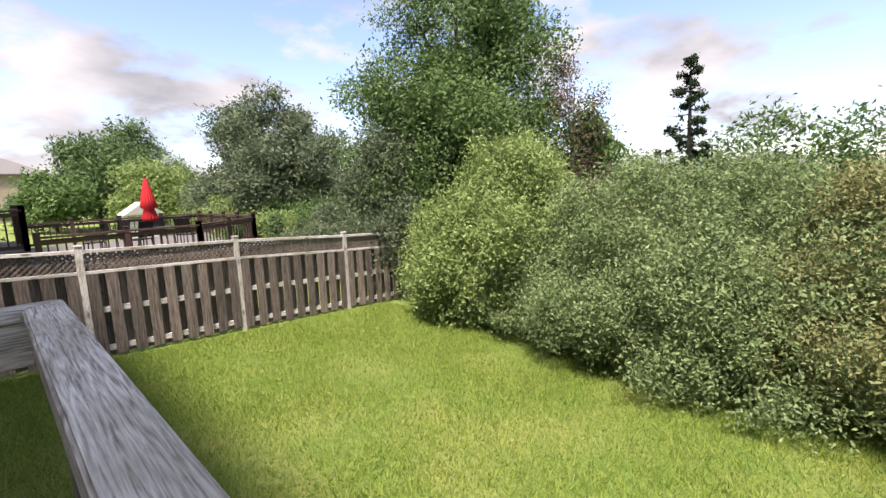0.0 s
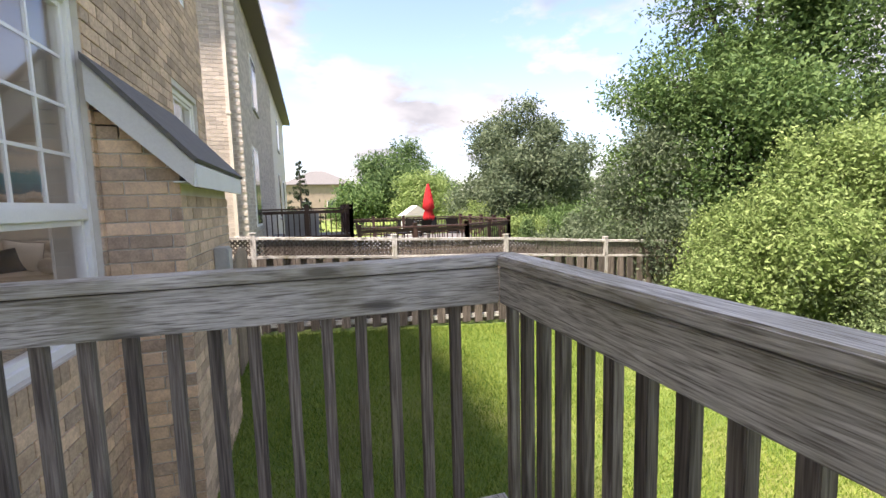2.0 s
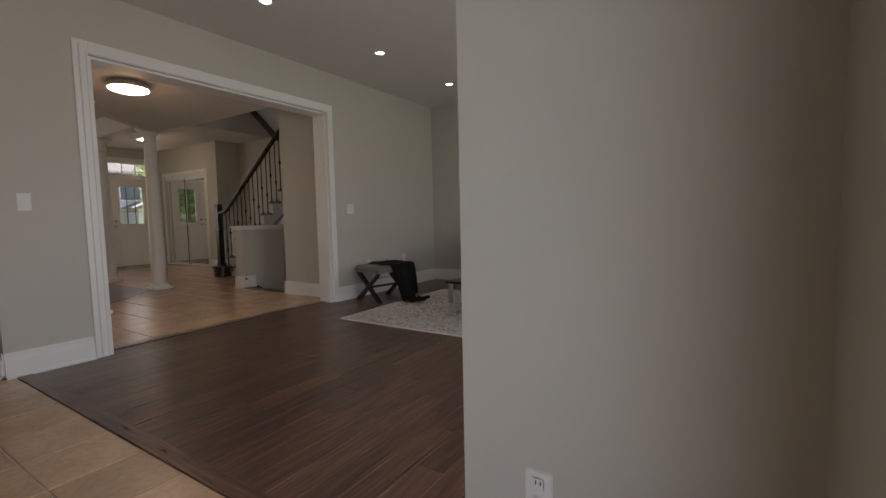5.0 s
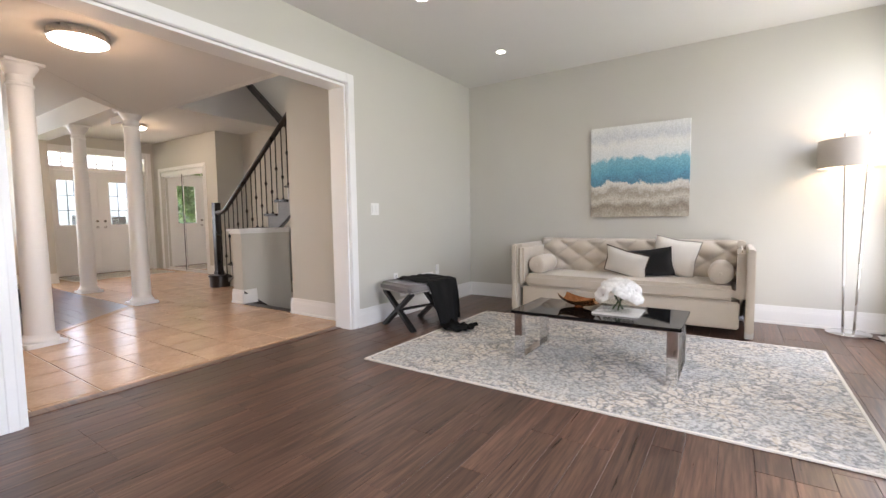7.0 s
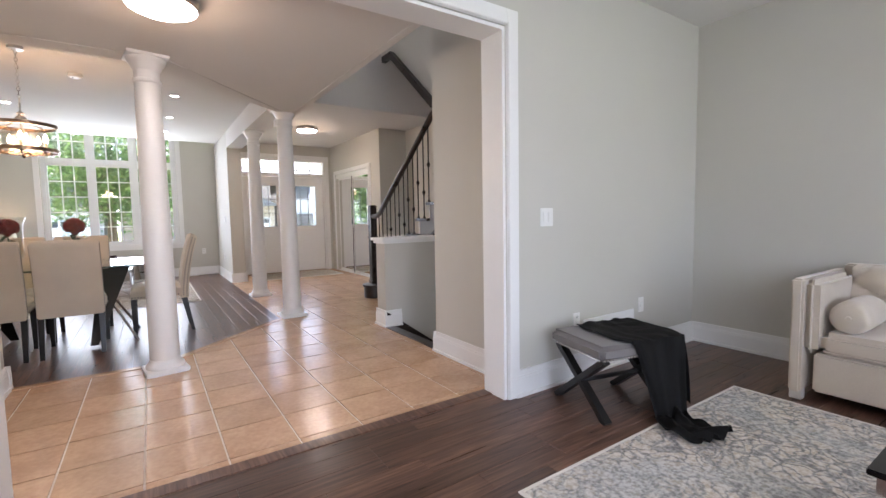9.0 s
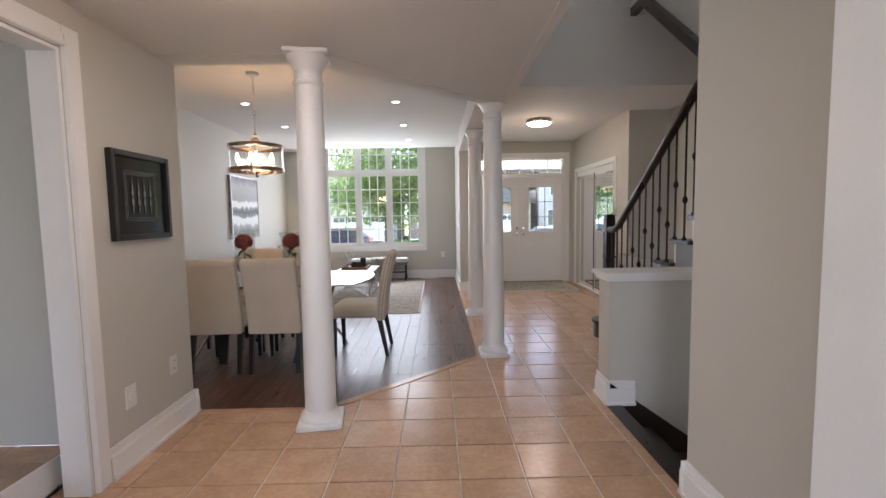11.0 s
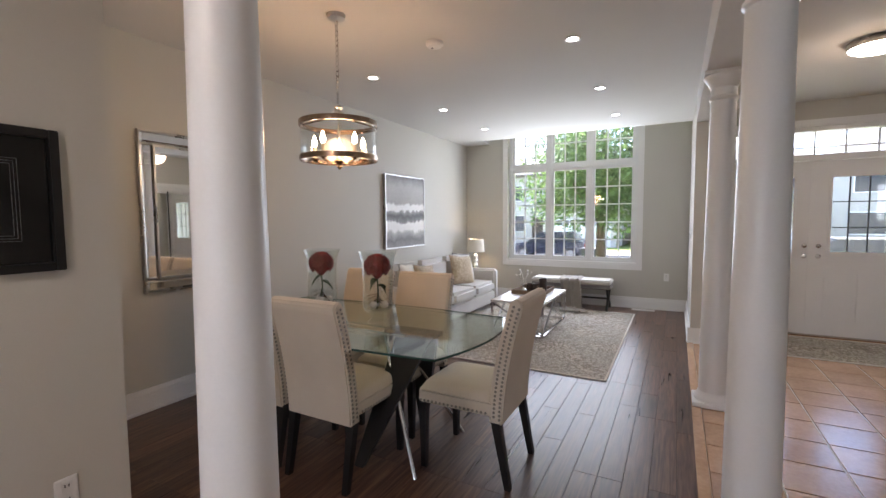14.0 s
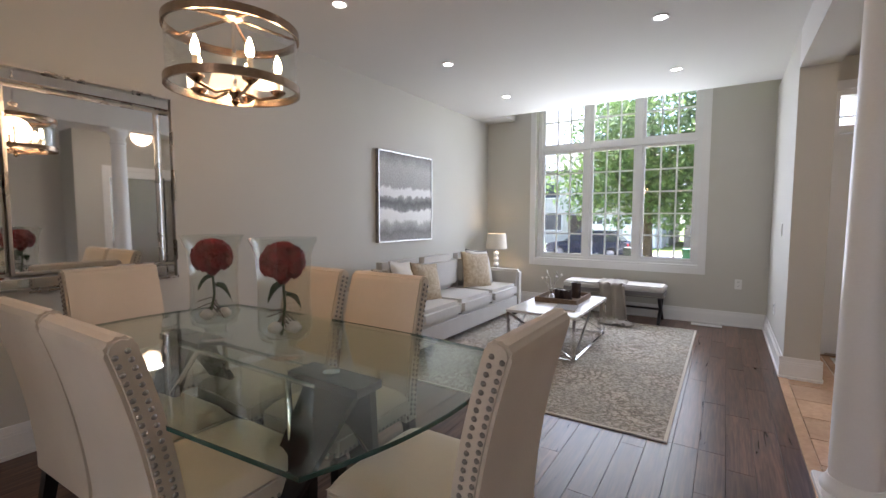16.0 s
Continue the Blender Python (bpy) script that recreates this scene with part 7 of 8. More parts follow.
part("bullnose_step", B().lathe([(0.16, 0.001), (0.16, RISE - 0.03), (0.18, RISE - 0.03), (0.18, RISE)], (SX1 + 0.02, SY0 - 0.02, 0), 28), ESPRESSO, stairs, "rounded starting step", smooth=40)
nw = thing("newel_post", (-5.44, -9.09, RISE), "square dark wooden newel post at the stair foot", "newel post")
part("shaft", B().box(-0.048, 0.048, -0.048, 0.048, 0, 1.10), ESPRESSO, nw, bevel=0.005)
part("band", B().box(-0.055, 0.055, -0.055, 0.055, 0.66, 0.69).box(-0.058, 0.058, -0.058, 0.058, 0, 0.05), ESPRESSO, nw, bevel=0.006)
part("cap", B().box(-0.056, 0.056, -0.056, 0.056, 1.10, 1.13), ESPRESSO, nw, bevel=0.012)
rl = thing("stair_railing", (0, 0, 0), "dark wooden handrail with black iron knuckled balusters", "railing")
pts = [(-5.42, -9.02, 1.16), (-5.42, -8.90, 1.16), (-5.42, -8.78, 1.21)] + [(-5.42, -8.78 + 0.242 * k, 1.21 + 0.187 * k) for k in range(1, 8)]
part("handrail", B().tube(pts, 0.034, 12), ESPRESSO, rl, smooth=60)
for i in range(8):
    for q in (0.06, 0.19):
        y = SY0 + i * RUN + q
        zb = (i + 1) * RISE
        zt = 1.16 if y < -8.9 else 1.19 + (y + 8.78) / 0.242 * 0.187
        part("baluster", B().tube([(-5.42, y, zb), (-5.42, y, zt)], 0.0075, 6), IRON, rl)
        zk = zb + (0.42 if q < 0.1 else 0.30)
        part("knuckle", B().lathe([(0.008, -0.028), (0.014, -0.018), (0.020, 0.0), (0.014, 0.018), (0.008, 0.028)], (-5.42, y, zk), 10), IRON, rl, smooth=60)
        part("shoe", B().lathe([(0.018, 0.0), (0.016, 0.018), (0.008, 0.026)], (-5.42, y, zb), 8), IRON, rl)
up2 = thing("upper_handrail", (0, 0, 0), "dark wooden handrail of the upper flight", "railing")
part("handrail", B().bar((-5.50, -7.40, 2.32), (-5.50, -8.50, 3.26), 0.06, 0.075).bar((-5.50, -8.48, 3.25), (-5.50, -8.72, 3.25), 0.06, 0.075), ESPRESSO, up2)
part("skirt", B().prism([(-7.30, 2.20), (-6.40, 1.90), (-6.40, 2.35), (-8.9, 4.4), (-8.9, 3.30), (-8.48, 3.22)], -6.70, -5.56, "x"), WALL, up2, "beige side of the upper flight")

# basement flight
bs = thing("basement_stairs", (0, 0, 0), "stairs descending to the basement behind the half wall", "stairs")
for i in range(7):
    x = -4.78 - i * 0.26
    part("tread", B().box(x - 0.27, x + 0.02, -7.34, -6.34, -0.20 - i * 0.19, -0.165 - i * 0.19), ESPRESSO, bs)
    part("riser", B().box(x - 0.015, x, -7.34, -6.34, -0.165 - i * 0.19, 0.022 - (i + 1) * 0.0 - i * 0.19 - 0.03), STRING, bs)
part("nosing", B().box(-4.84, -4.74, -7.34, -6.34, -0.03, 0.004), ESPRESSO, bs, "dark wooden edge of the landing")
part("skirt_board", B().prism([(-4.76, -0.02), (-6.6, -1.36), (-6.6, -1.14), (-4.76, 0.16)], -7.34, -7.325, "y"), ESPRESSO, bs, "dark sloping skirt board")

# ---- dining area ----
nail = make("nailhead", B().lathe([(0.0075, 0), (0.006, 0.004), (0.001, 0.0055)], n=8), PEWTER, smooth=60)


def chair_back_x(z):
    """How far the chair's back leans at a height."""
    t = max(0.0, (z - 0.40) / 0.62)
    return 0.04 * t + 0.085 * t * t


def dining_chair():
    """A parsons chair; it faces -y, its back stands at +y."""
    ob = thing("dining_chair", (0, 0, 0), "cream linen parsons dining chair with nailhead trim and black legs", "chair", "chairs round the table")
    W2, T = 0.225, 0.075
    sb = B().box(-W2, W2, -0.25, 0.20, 0.375, 0.455)
    part("seat_rail", sb, LINEN, ob, bevel=0.012, smooth=50)

    def cush(u, v):
        a, b_ = 2 * u - 1, 2 * v - 1
        d = max(0, (1 - a ** 6)) ** 0.5 * max(0, (1 - b_ ** 6)) ** 0.5
        return (a * (W2 - 0.004), -0.025 + b_ * 0.222, 0.452 + 0.055 * d)
    part("seat", B().sheet(cush, 22, 22), LINEN, ob, "padded linen seat", smooth=80)
    prof = []
    n = 22
    for i in range(n + 1):
        z = 0.34 + 0.625 * i / n
        prof.append((chair_back_x(z), z))
    bk = B()
    front = [(0.175 + a, z) for a, z in prof]
    back = [(0.175 + T + a, z) for a, z in prof]
    top = [(0.175 + T / 2 + prof[-1][0] + T / 2 * math.cos(k) * -1, prof[-1][1] + T / 2 * math.sin(k)) for k in (0.5, 1.0, 1.57, 2.1, 2.6)]
    outline = back[:1] + back[1:] + top[::-1] + front[::-1]
    part("backrest", bk.prism(outline[::-1], -W2, W2, "x"), LINEN, ob, "tall curved linen back", bevel=0.010, smooth=50)
    for s in (-1, 1):
        part("front_leg", B().add([(s * (W2 - 0.022) + a * 0.022, -0.225 + b_ * 0.022, 0.375) for a, b_ in ((-1, -1), (1, -1), (1, 1), (-1, 1))] + [(s * (W2 - 0.022) + a * 0.015, -0.225 + b_ * 0.015, 0.0) for a, b_ in ((-1, -1), (1, -1), (1, 1), (-1, 1))], [(0, 1, 2, 3), (7, 6, 5, 4), (0, 4, 5, 1), (1, 5, 6, 2), (2, 6, 7, 3), (3, 7, 4, 0)]), BLACKWOOD, ob)
        part("back_leg", B().add([(s * (W2 - 0.022) + a * 0.022, 0.205 + b_ * 0.024, 0.375) for a, b_ in ((-1, -1), (1, -1), (1, 1), (-1, 1))] + [(s * (W2 - 0.022) + a * 0.016, 0.275 + b_ * 0.016, 0.0) for a, b_ in ((-1, -1), (1, -1), (1, 1), (-1, 1))], [(0, 1, 2, 3), (7, 6, 5, 4), (0, 4, 5, 1), (1, 5, 6, 2), (2, 6, 7, 3), (3, 7, 4, 0)]), BLACKWOOD, ob)
        for col, off in ((0, 0.022), (1, 0.052)):
            for k in range(27):
                z = 0.37 + k * 0.0224 + col * 0.011
                o = part("nailhead", nail, None, ob)
                o.matrix_basis = pose(s * W2, 0.175 + T - off + 0.004 + chair_back_x(z), z, 0, 90 * s, 0)
        for k in range(17):
            o = part("nailhead", nail, None, ob)
            o.matrix_basis = pose(s * W2, -0.235 + k * 0.0245, 0.392, 0, 90 * s, 0)
    for k in range(18):
        o = part("nailhead", nail, None, ob)
        o.matrix_basis = pose(-0.21 + k * 0.0247, -0.25, 0.392, 90, 0, 0)
    return ob


first = dining_chair()
first.matrix_basis = pose(-2.16, -8.37, 0)
for x, y, turn in ((-1.64, -8.375, 2), (-2.15, -8.97, 180), (-1.62, -8.97, 178), (-2.81, -8.715, 90), (-0.98, -8.66, 270)):
    copy_thing(first, pose(x, y, 0, 0, 0, turn))

dt = thing("dining_table", (-1.95, -8.665, 0), "glass dining table with bowed ends on angled black and chrome legs", "table")
outl = []
for k in range(13):
    f = k / 12 * 2 - 1
    outl.append((0.895 + 0.10 * (1 - f * f), 0.49 * f))
outl += [(0.40, 0.53), (-0.40, 0.53)]
for k in range(13):
    f = 1 - k / 12 * 2
    outl.append((-0.895 - 0.10 * (1 - f * f), 0.49 * f))
outl += [(-0.40, -0.53), (0.40, -0.53)]
part("tabletop", B().prism(outl, 0.738, 0.750), TABLEGLASS, dt, "clear greenish glass top", bevel=0.002)
eb = B()
for (a, c), (d, e) in zip(outl, outl[1:] + outl[:1]):
    eb.bar((a, c, 0.744), (d, e, 0.744), 0.003, 0.011)
part("glass_edge", eb, TABLEEDGE, dt, "dark green polished edge")
for s in (-1, 1):
    for q in (-1, 1):
        lb = B().add([(s * 0.62, q * 0.02, 0.70), (s * 0.38, q * 0.02, 0.70), (s * 0.30, q * 0.34, 0.02), (s * 0.36, q * 0.34, 0.02), (s * 0.62, q * 0.05, 0.70), (s * 0.38, q * 0.05, 0.70), (s * 0.30, q * 0.37, 0.02), (s * 0.36, q * 0.37, 0.02)],
                     [(0, 1, 2, 3), (7, 6, 5, 4), (0, 4, 5, 1), (1, 5, 6, 2), (2, 6, 7, 3), (3, 7, 4, 0)])
        part("slab_leg", lb, BLACKWOOD, dt, "black tapered leg")
        part("chrome_rod", B().tube([(s * 0.66, q * 0.30, 0.0), (s * 0.30, q * 0.06, 0.70)], 0.012, 10), CHROME, dt, smooth=60)
    part("glass_pad", B().lathe([(0.03, 0.728), (0.03, 0.738)], (s * 0.46, 0, 0), 16), CHROME, dt)
    part("top_plate", B().box(s * 0.30, s * 0.64, -0.06, 0.06, 0.70, 0.728), BLACKWOOD, dt)
part("cross_rail", B().tube([(-0.45, 0, 0.42), (0.45, 0, 0.42)], 0.014, 10).tube([(-0.45, 0.06, 0.70), (0.45, 0.06, 0.70)], 0.010, 8).tube([(-0.45, -0.06, 0.70), (0.45, -0.06, 0.70)], 0.010, 8), CHROME, dt, smooth=60)


def hurricane(x, y, seed):
    ob = thing("hurricane_vase", (x, y, 0.751), "clear glass hurricane vase holding a dark red hydrangea", "vase", "vases on the table", seed * 40)
    ob.scale = (1.1, 1.1, 1.14)
    outer = [(0.06, 0.0), (0.066, 0.008), (0.045, 0.02), (0.035, 0.035), (0.045, 0.05), (0.08, 0.065), (0.09, 0.10), (0.086, 0.22), (0.092, 0.34), (0.112, 0.392)]
    inner = [(0.109, 0.392), (0.089, 0.34), (0.083, 0.22), (0.087, 0.10), (0.066, 0.07), (0.01, 0.055)]
    part("glass", B().lathe(outer + inner, n=40), VASEGLASS, ob, "clear footed glass", smooth=60)
    part("rim", B().tube([(0.1105 * math.cos(k * math.pi / 20), 0.1105 * math.sin(k * math.pi / 20), 0.393) for k in range(41)], 0.0022, 6), VASEGLASS, ob)
    rng = random.Random(seed)
    fb = B()
    for k in range(190):
        a, e = rng.uniform(0, 6.28), math.asin(rng.uniform(-0.6, 1))
        d = Vector((math.cos(a) * math.cos(e), math.sin(a) * math.cos(e), math.sin(e) * 0.85))
        c = Vector((0.005, 0, 0.315)) + d * 0.068
        m = Matrix.Translation(c) @ d.to_track_quat("Z", "Y").to_matrix().to_4x4() @ pose(0, 0, 0, 0, 0, rng.uniform(0, 90))
        r = 0.018
        fb.add([m @ Vector(p) for p in ((0, 0, 0), (r, 0.3 * r, 0.004), (r * 0.8, r, 0.006), (0.2 * r, r, 0.004), (-r, 0.3 * r, 0.004), (-r * 0.8, -r, 0.006), (0.2 * r, -r, 0.004))], [(0, 1, 2, 3), (0, 3, 4), (0, 4, 5, 6), (0, 6, 1)])
    fl_ = part("bloom", fb, ROSE, ob, "dark red hydrangea head")
    part("core", B().lathe([(0.01, 0.242), (0.052, 0.285), (0.058, 0.318), (0.038, 0.352), (0.004, 0.365)], (0.005, 0, 0), 14), ROSE, fl_, smooth=60)
    part("stem", B().tube([(0.02, 0.01, 0.075), (0.0, 0, 0.17), (0.005, 0, 0.26)], 0.0045, 6), STEM, ob)
    for q, zz in ((1, 0.235), (-1, 0.20)):
        part("leaf", B().sheet(lambda u, v: (q * (0.005 + 0.055 * u), (v - 0.5) * 0.055 * math.sin(math.pi * min(1, u + 0.08)), zz - 0.05 * u * u + 0.03 * abs(v - 0.5)), 8, 6, 0.001), STEM, ob, smooth=60)
    for k in range(5):
        a = rng.uniform(0, 6.28)
        part("twig", B().tube([(0.055 * math.cos(a), 0.055 * math.sin(a), 0.085), (0.01, 0.0, 0.12 + 0.01 * k), (0.06 * math.cos(a + 2.4), 0.06 * math.sin(a + 2.4), 0.10 + 0.012 * k)], 0.002, 5), TWIG, ob)
    for k in range(3):
        a = k * 2.1 + seed
        part("white_blossom", B().lathe([(0.004, -0.018), (0.022, -0.008), (0.026, 0.004), (0.012, 0.02)], (0.036 * math.cos(a), 0.036 * math.sin(a), 0.098), 10), PETAL, ob, smooth=60)


hurricane(-1.708, -8.655, 1)
hurricane(-2.163, -8.667, 2)

# chandelier
ch = thing("chandelier", (-1.85, -8.69, 0), "round bronze and glass drum chandelier with lit candle bulbs", "chandelier")
part("canopy", B().lathe([(0.005, CEILING - 0.03), (0.055, CEILING - 0.025), (0.06, CEILING)], n=24), NICKEL, ch, smooth=50)
for i in range(14):
    z = CEILING - 0.05 - i * 0.032
    ring = [Vector((0.011 * math.cos(k * math.pi / 4), 0, 0.02 * math.sin(k * math.pi / 4) + z)) for k in range(9)]
    part("chain_link", B().tube(ring, 0.003, 5), NICKEL, ch).rotation_euler = (0, 0, (i % 2) * math.pi / 2)
part("rod", B().tube([(0, 0, 1.82), (0, 0, CEILING - 0.49)], 0.008, 8), NICKEL, ch, smooth=60)
part("hub", B().lathe([(0.01, 2.06), (0.04, 2.07), (0.042, 2.09), (0.018, 2.11), (0.03, 2.13), (0.008, 2.15)], n=20), NICKEL, ch, smooth=60)
for z in (1.80, 2.02):
    hb = B().lathe([(0.242, z - 0.016), (0.252, z - 0.016), (0.252, z + 0.016), (0.242, z + 0.016), (0.242, z - 0.016)], n=56)
    hb.f = hb.f[:-2]
    part("hoop", hb, BRONZE, ch, "bronze hoop", smooth=40)
gs = B().lathe([(0.244, 1.80), (0.244, 2.02), (0.241, 2.02), (0.241, 1.80)], n=56)
gs.f = gs.f[:-2]
part("glass_drum", gs, VASEGLASS, ch, "clear glass drum", smooth=40)
for k in range(5):
    a = k * 2 * math.pi / 5 + 0.4
    c, s = math.cos(a), math.sin(a)
    part("spoke", B().tube([(0, 0, 2.075), (0.242 * c, 0.242 * s, 2.03)], 0.006, 6), BRONZE, ch)
    part("arm", B().tube([(0, 0, 1.80), (0.09 * c, 0.09 * s, 1.765), (0.165 * c, 0.165 * s, 1.785)], 0.007, 8), BRONZE, ch, smooth=60)
    part("drip_cup", B().lathe([(0.012, 1.785), (0.03, 1.80), (0.03, 1.806)], (0.165 * c, 0.165 * s, 0), 14), BRONZE, ch, smooth=50)
    part("candle", B().tube([(0.165 * c, 0.165 * s, 1.806), (0.165 * c, 0.165 * s, 1.88)], 0.011, 10), CANDLE, ch, smooth=60)
    part("flame_bulb", B().lathe([(0.010, 1.88), (0.017, 1.90), (0.013, 1.925), (0.002, 1.955)], (0.165 * c, 0.165 * s, 0), 12), FLAME, ch, "glowing candle bulb", smooth=60)
part("finial", B().lathe([(0.004, 1.73), (0.018, 1.745), (0.012, 1.76), (0.03, 1.78), (0.02, 1.80)], n=16), BRONZE, ch, smooth=60)

# bevelled mirror
mr = thing("wall_mirror", (-0.40, -8.668, 0.875), "large wall mirror in a broad silver glass frame", "mirror")
part("mirror_glass", B().box(-0.022, -0.004, -0.35, 0.35, 0.11, 1.07), MIRROR, mr)
for n_, (y0, y1, z0, z1) in {"a": (-0.46, 0.46, 0.0, 0.095), "b": (-0.46, 0.46, 1.085, 1.18), "c": (-0.46, -0.365, 0.095, 1.085), "d": (0.365, 0.46, 0.095, 1.085)}.items():
    part("mirror_border", B().box(-0.034, -0.004, y0 + 0.008, y1 - 0.008, z0 + 0.008, z1 - 0.008), MIRROR, mr, "bevelled mirror strip", bevel=0.014, segments=1)
part("beading", B().box(-0.032, 0, -0.366, -0.35, 0.094, 1.086).box(-0.032, 0, 0.35, 0.366, 0.094, 1.086).box(-0.032, 0, -0.35, 0.35, 0.094, 0.11).box(-0.032, 0, -0.35, 0.35, 1.07, 1.086), NICKEL, mr, bevel=0.003)
part("outer_edge", B().box(-0.036, 0, -0.466, -0.454, -0.006, 1.186).box(-0.036, 0, 0.454, 0.466, -0.006, 1.186).box(-0.036, 0, -0.454, 0.454, -0.006, 0.006).box(-0.036, 0, -0.454, 0.454, 1.174, 1.186), NICKEL, mr, bevel=0.003)

# ---- living area ----
ls = thing("grey_sofa", (-0.44, -11.83, 0), "pale grey three-seat fabric sofa along the wall", "sofa")
LL, LD = 2.44, 0.86
part("base", B().box(-LD + 0.02, -0.02, -LL / 2 + 0.02, LL / 2 - 0.02, 0.08, 0.27), GREYLINEN, ls, bevel=0.015)
part("back", B().box(-0.20, 0.0, -LL / 2 + 0.14, LL / 2 - 0.14, 0.27, 0.74), GREYLINEN, ls, bevel=0.03)
for s in (-1, 1):
    part("arm", B().box(-LD, 0.0, s * LL / 2, s * (LL / 2 - 0.14), 0.08, 0.60), GREYLINEN, ls, bevel=0.03, smooth=50, segments=3)
for k in range(3):
    w = (LL - 0.30) / 3
    y0 = -LL / 2 + 0.15 + k * w
    part("seat_cushion", B().box(-LD - 0.01, -0.20, y0 + 0.005, y0 + w - 0.005, 0.27, 0.43), GREYLINEN, ls, bevel=0.04, smooth=50, segments=4)
    part("back_cushion", B().box(-0.40, -0.19, y0 + 0.008, y0 + w - 0.008, 0.43, 0.84), GREYLINEN, ls, bevel=0.07, smooth=60, segments=4)
for x in (-LD + 0.06, -0.08):
    for s in (-1, 1):
        part("leg", B().box(x - 0.03, x + 0.03, s * (LL / 2 - 0.08) - 0.03, s * (LL / 2 - 0.08) + 0.03, 0.011, 0.08), BLACKWOOD, ls)
for y, mt, lab, w, rz in ((-11.03, IVORY, "ivory square cushion on the grey sofa", 0.44, -80), (-11.32, GOLDCLOTH, "gold patterned cushion on the grey sofa", 0.40, -98), (-12.60, BLACKCLOTH, "grey cushion with a dark flanged edge", 0.46, -100), (-12.40, GOLDCLOTH, "gold diamond patterned cushion on the grey sofa", 0.44, -112)):
    cushion("sofa_cushion", 0, w, w, 0.14, pose(-0.90 - (0.06 if mt is GOLDCLOTH else 0), y, 0.43 + w / 2 - 0.02, -18, 6, rz), GREYLINEN if mt is BLACKCLOTH else mt, lab, mt)
lt = thing("coffee_table", (-2.17, -11.94, 0), "white stone topped coffee table on a crossed chrome frame", "table")
part("tabletop", B().box(-0.33, 0.33, -0.58, 0.58, 0.395, 0.42), MARBLE, lt, bevel=0.004)
for x in (-0.31, 0.31):
    for y in (-0.56, 0.56):
        part("leg", B().box(x - 0.012, x + 0.012, y - 0.012, y + 0.012, 0.011, 0.395), CHROME, lt)
    part("side_rail", B().box(x - 0.012, x + 0.012, -0.548, 0.548, 0.011, 0.035), CHROME, lt)
    part("side_brace", B().bar((x, -0.55, 0.04), (x, 0.0, 0.385), 0.018).bar((x, 0.55, 0.04), (x, 0.0, 0.385), 0.018), CHROME, lt)
for y in (-0.56, 0.56):
    part("end_rail", B().box(-0.298, 0.298, y - 0.012, y + 0.012, 0.011, 0.035), CHROME, lt)
    part("end_brace", B().bar((-0.30, y, 0.04), (0.30, y, 0.385), 0.018), CHROME, lt)
tr = thing("serving_tray", (-2.14, -12.15, 0.42), "woven brown tray on the coffee table", "tray")
part("bottom", B().box(-0.20, 0.20, -0.26, 0.26, 0.0, 0.012), WICKER, tr)
part("side", B().box(-0.215, -0.20, -0.27, 0.27, 0, 0.05).box(0.20, 0.215, -0.27, 0.27, 0, 0.05).box(-0.20, 0.20, -0.27, -0.255, 0, 0.05).box(-0.20, 0.20, 0.255, 0.27, 0, 0.05), WICKER, tr)
for x, y, r, h in ((-2.22, -12.03, 0.045, 0.11), (-2.12, -12.06, 0.045, 0.11), (-2.24, -12.26, 0.05, 0.16)):
    cn = thing("candle_jar", (x, y, 0.432), "dark smoked candle jar on the tray", "candle", "candle jars")
    part("jar", B().lathe([(r * 0.95, 0.0), (r, 0.01), (r, h), (r * 0.93, h), (r * 0.93, h - 0.03), (0.004, h - 0.03)], n=24), SMOKE, cn, smooth=50)
    part("wick", B().tube([(0, 0, h - 0.03), (0, 0, h - 0.015)], 0.002, 5), SLOT, cn)
br_ = thing("branch_ornament", (-2.02, -12.12, 0.432), "small silver branch ornament on the tray", "ornament")
part("base", B().lathe([(0.05, 0), (0.03, 0.02), (0.008, 0.05)], n=16), NICKEL, br_, smooth=50)
for k in range(6):
    a = k * 1.05
    part("twig", B().tube([(0, 0, 0.04), (0.05 * math.cos(a), 0.05 * math.sin(a), 0.13 + 0.012 * k), (0.10 * math.cos(a + 0.3), 0.10 * math.sin(a + 0.3), 0.20 + 0.012 * k)], [0.006, 0.004, 0.003], 6), NICKEL, br_, smooth=60)
    part("bud", B().lathe([(0.003, -0.014), (0.014, 0), (0.003, 0.014)], (0.10 * math.cos(a + 0.3), 0.10 * math.sin(a + 0.3), 0.208 + 0.012 * k), 10), NICKEL, br_, smooth=60)
bk_ = thing("magazine", (-2.31, -11.70, 0.42), "grey magazine lying on the coffee table", "book", turn=8)
part("pages", B().box(-0.10, 0.10, -0.135, 0.135, 0.0, 0.012), IVORY, bk_)
part("cover", B().box(-0.102, 0.102, -0.137, 0.137, 0.012, 0.014), GREYSEAT, bk_)
be = thing("upholstered_bench", (-2.37, -13.50, 0), "dark bench with pale padded seat and nailheads under the window", "bench")
part("seat", B().box(-0.60, 0.60, -0.20, 0.20, 0.39, 0.46), GREYLINEN, be, bevel=0.02, smooth=50, segments=3)
part("apron", B().box(-0.595, 0.595, -0.195, 0.195, 0.325, 0.39), GREYSEAT, be, bevel=0.008)
for x in (-0.55, 0.55):
    for s in (-1, 1):
        part("leg", B().bar((x, -0.19 * s, 0.011 if s else 0), (x, 0.17 * s, 0.325), 0.035, 0.03), BLACKWOOD, be)
part("stretcher", B().tube([(-0.55, 0, 0.165), (0.55, 0, 0.165)], 0.014, 8), BLACKWOOD, be)
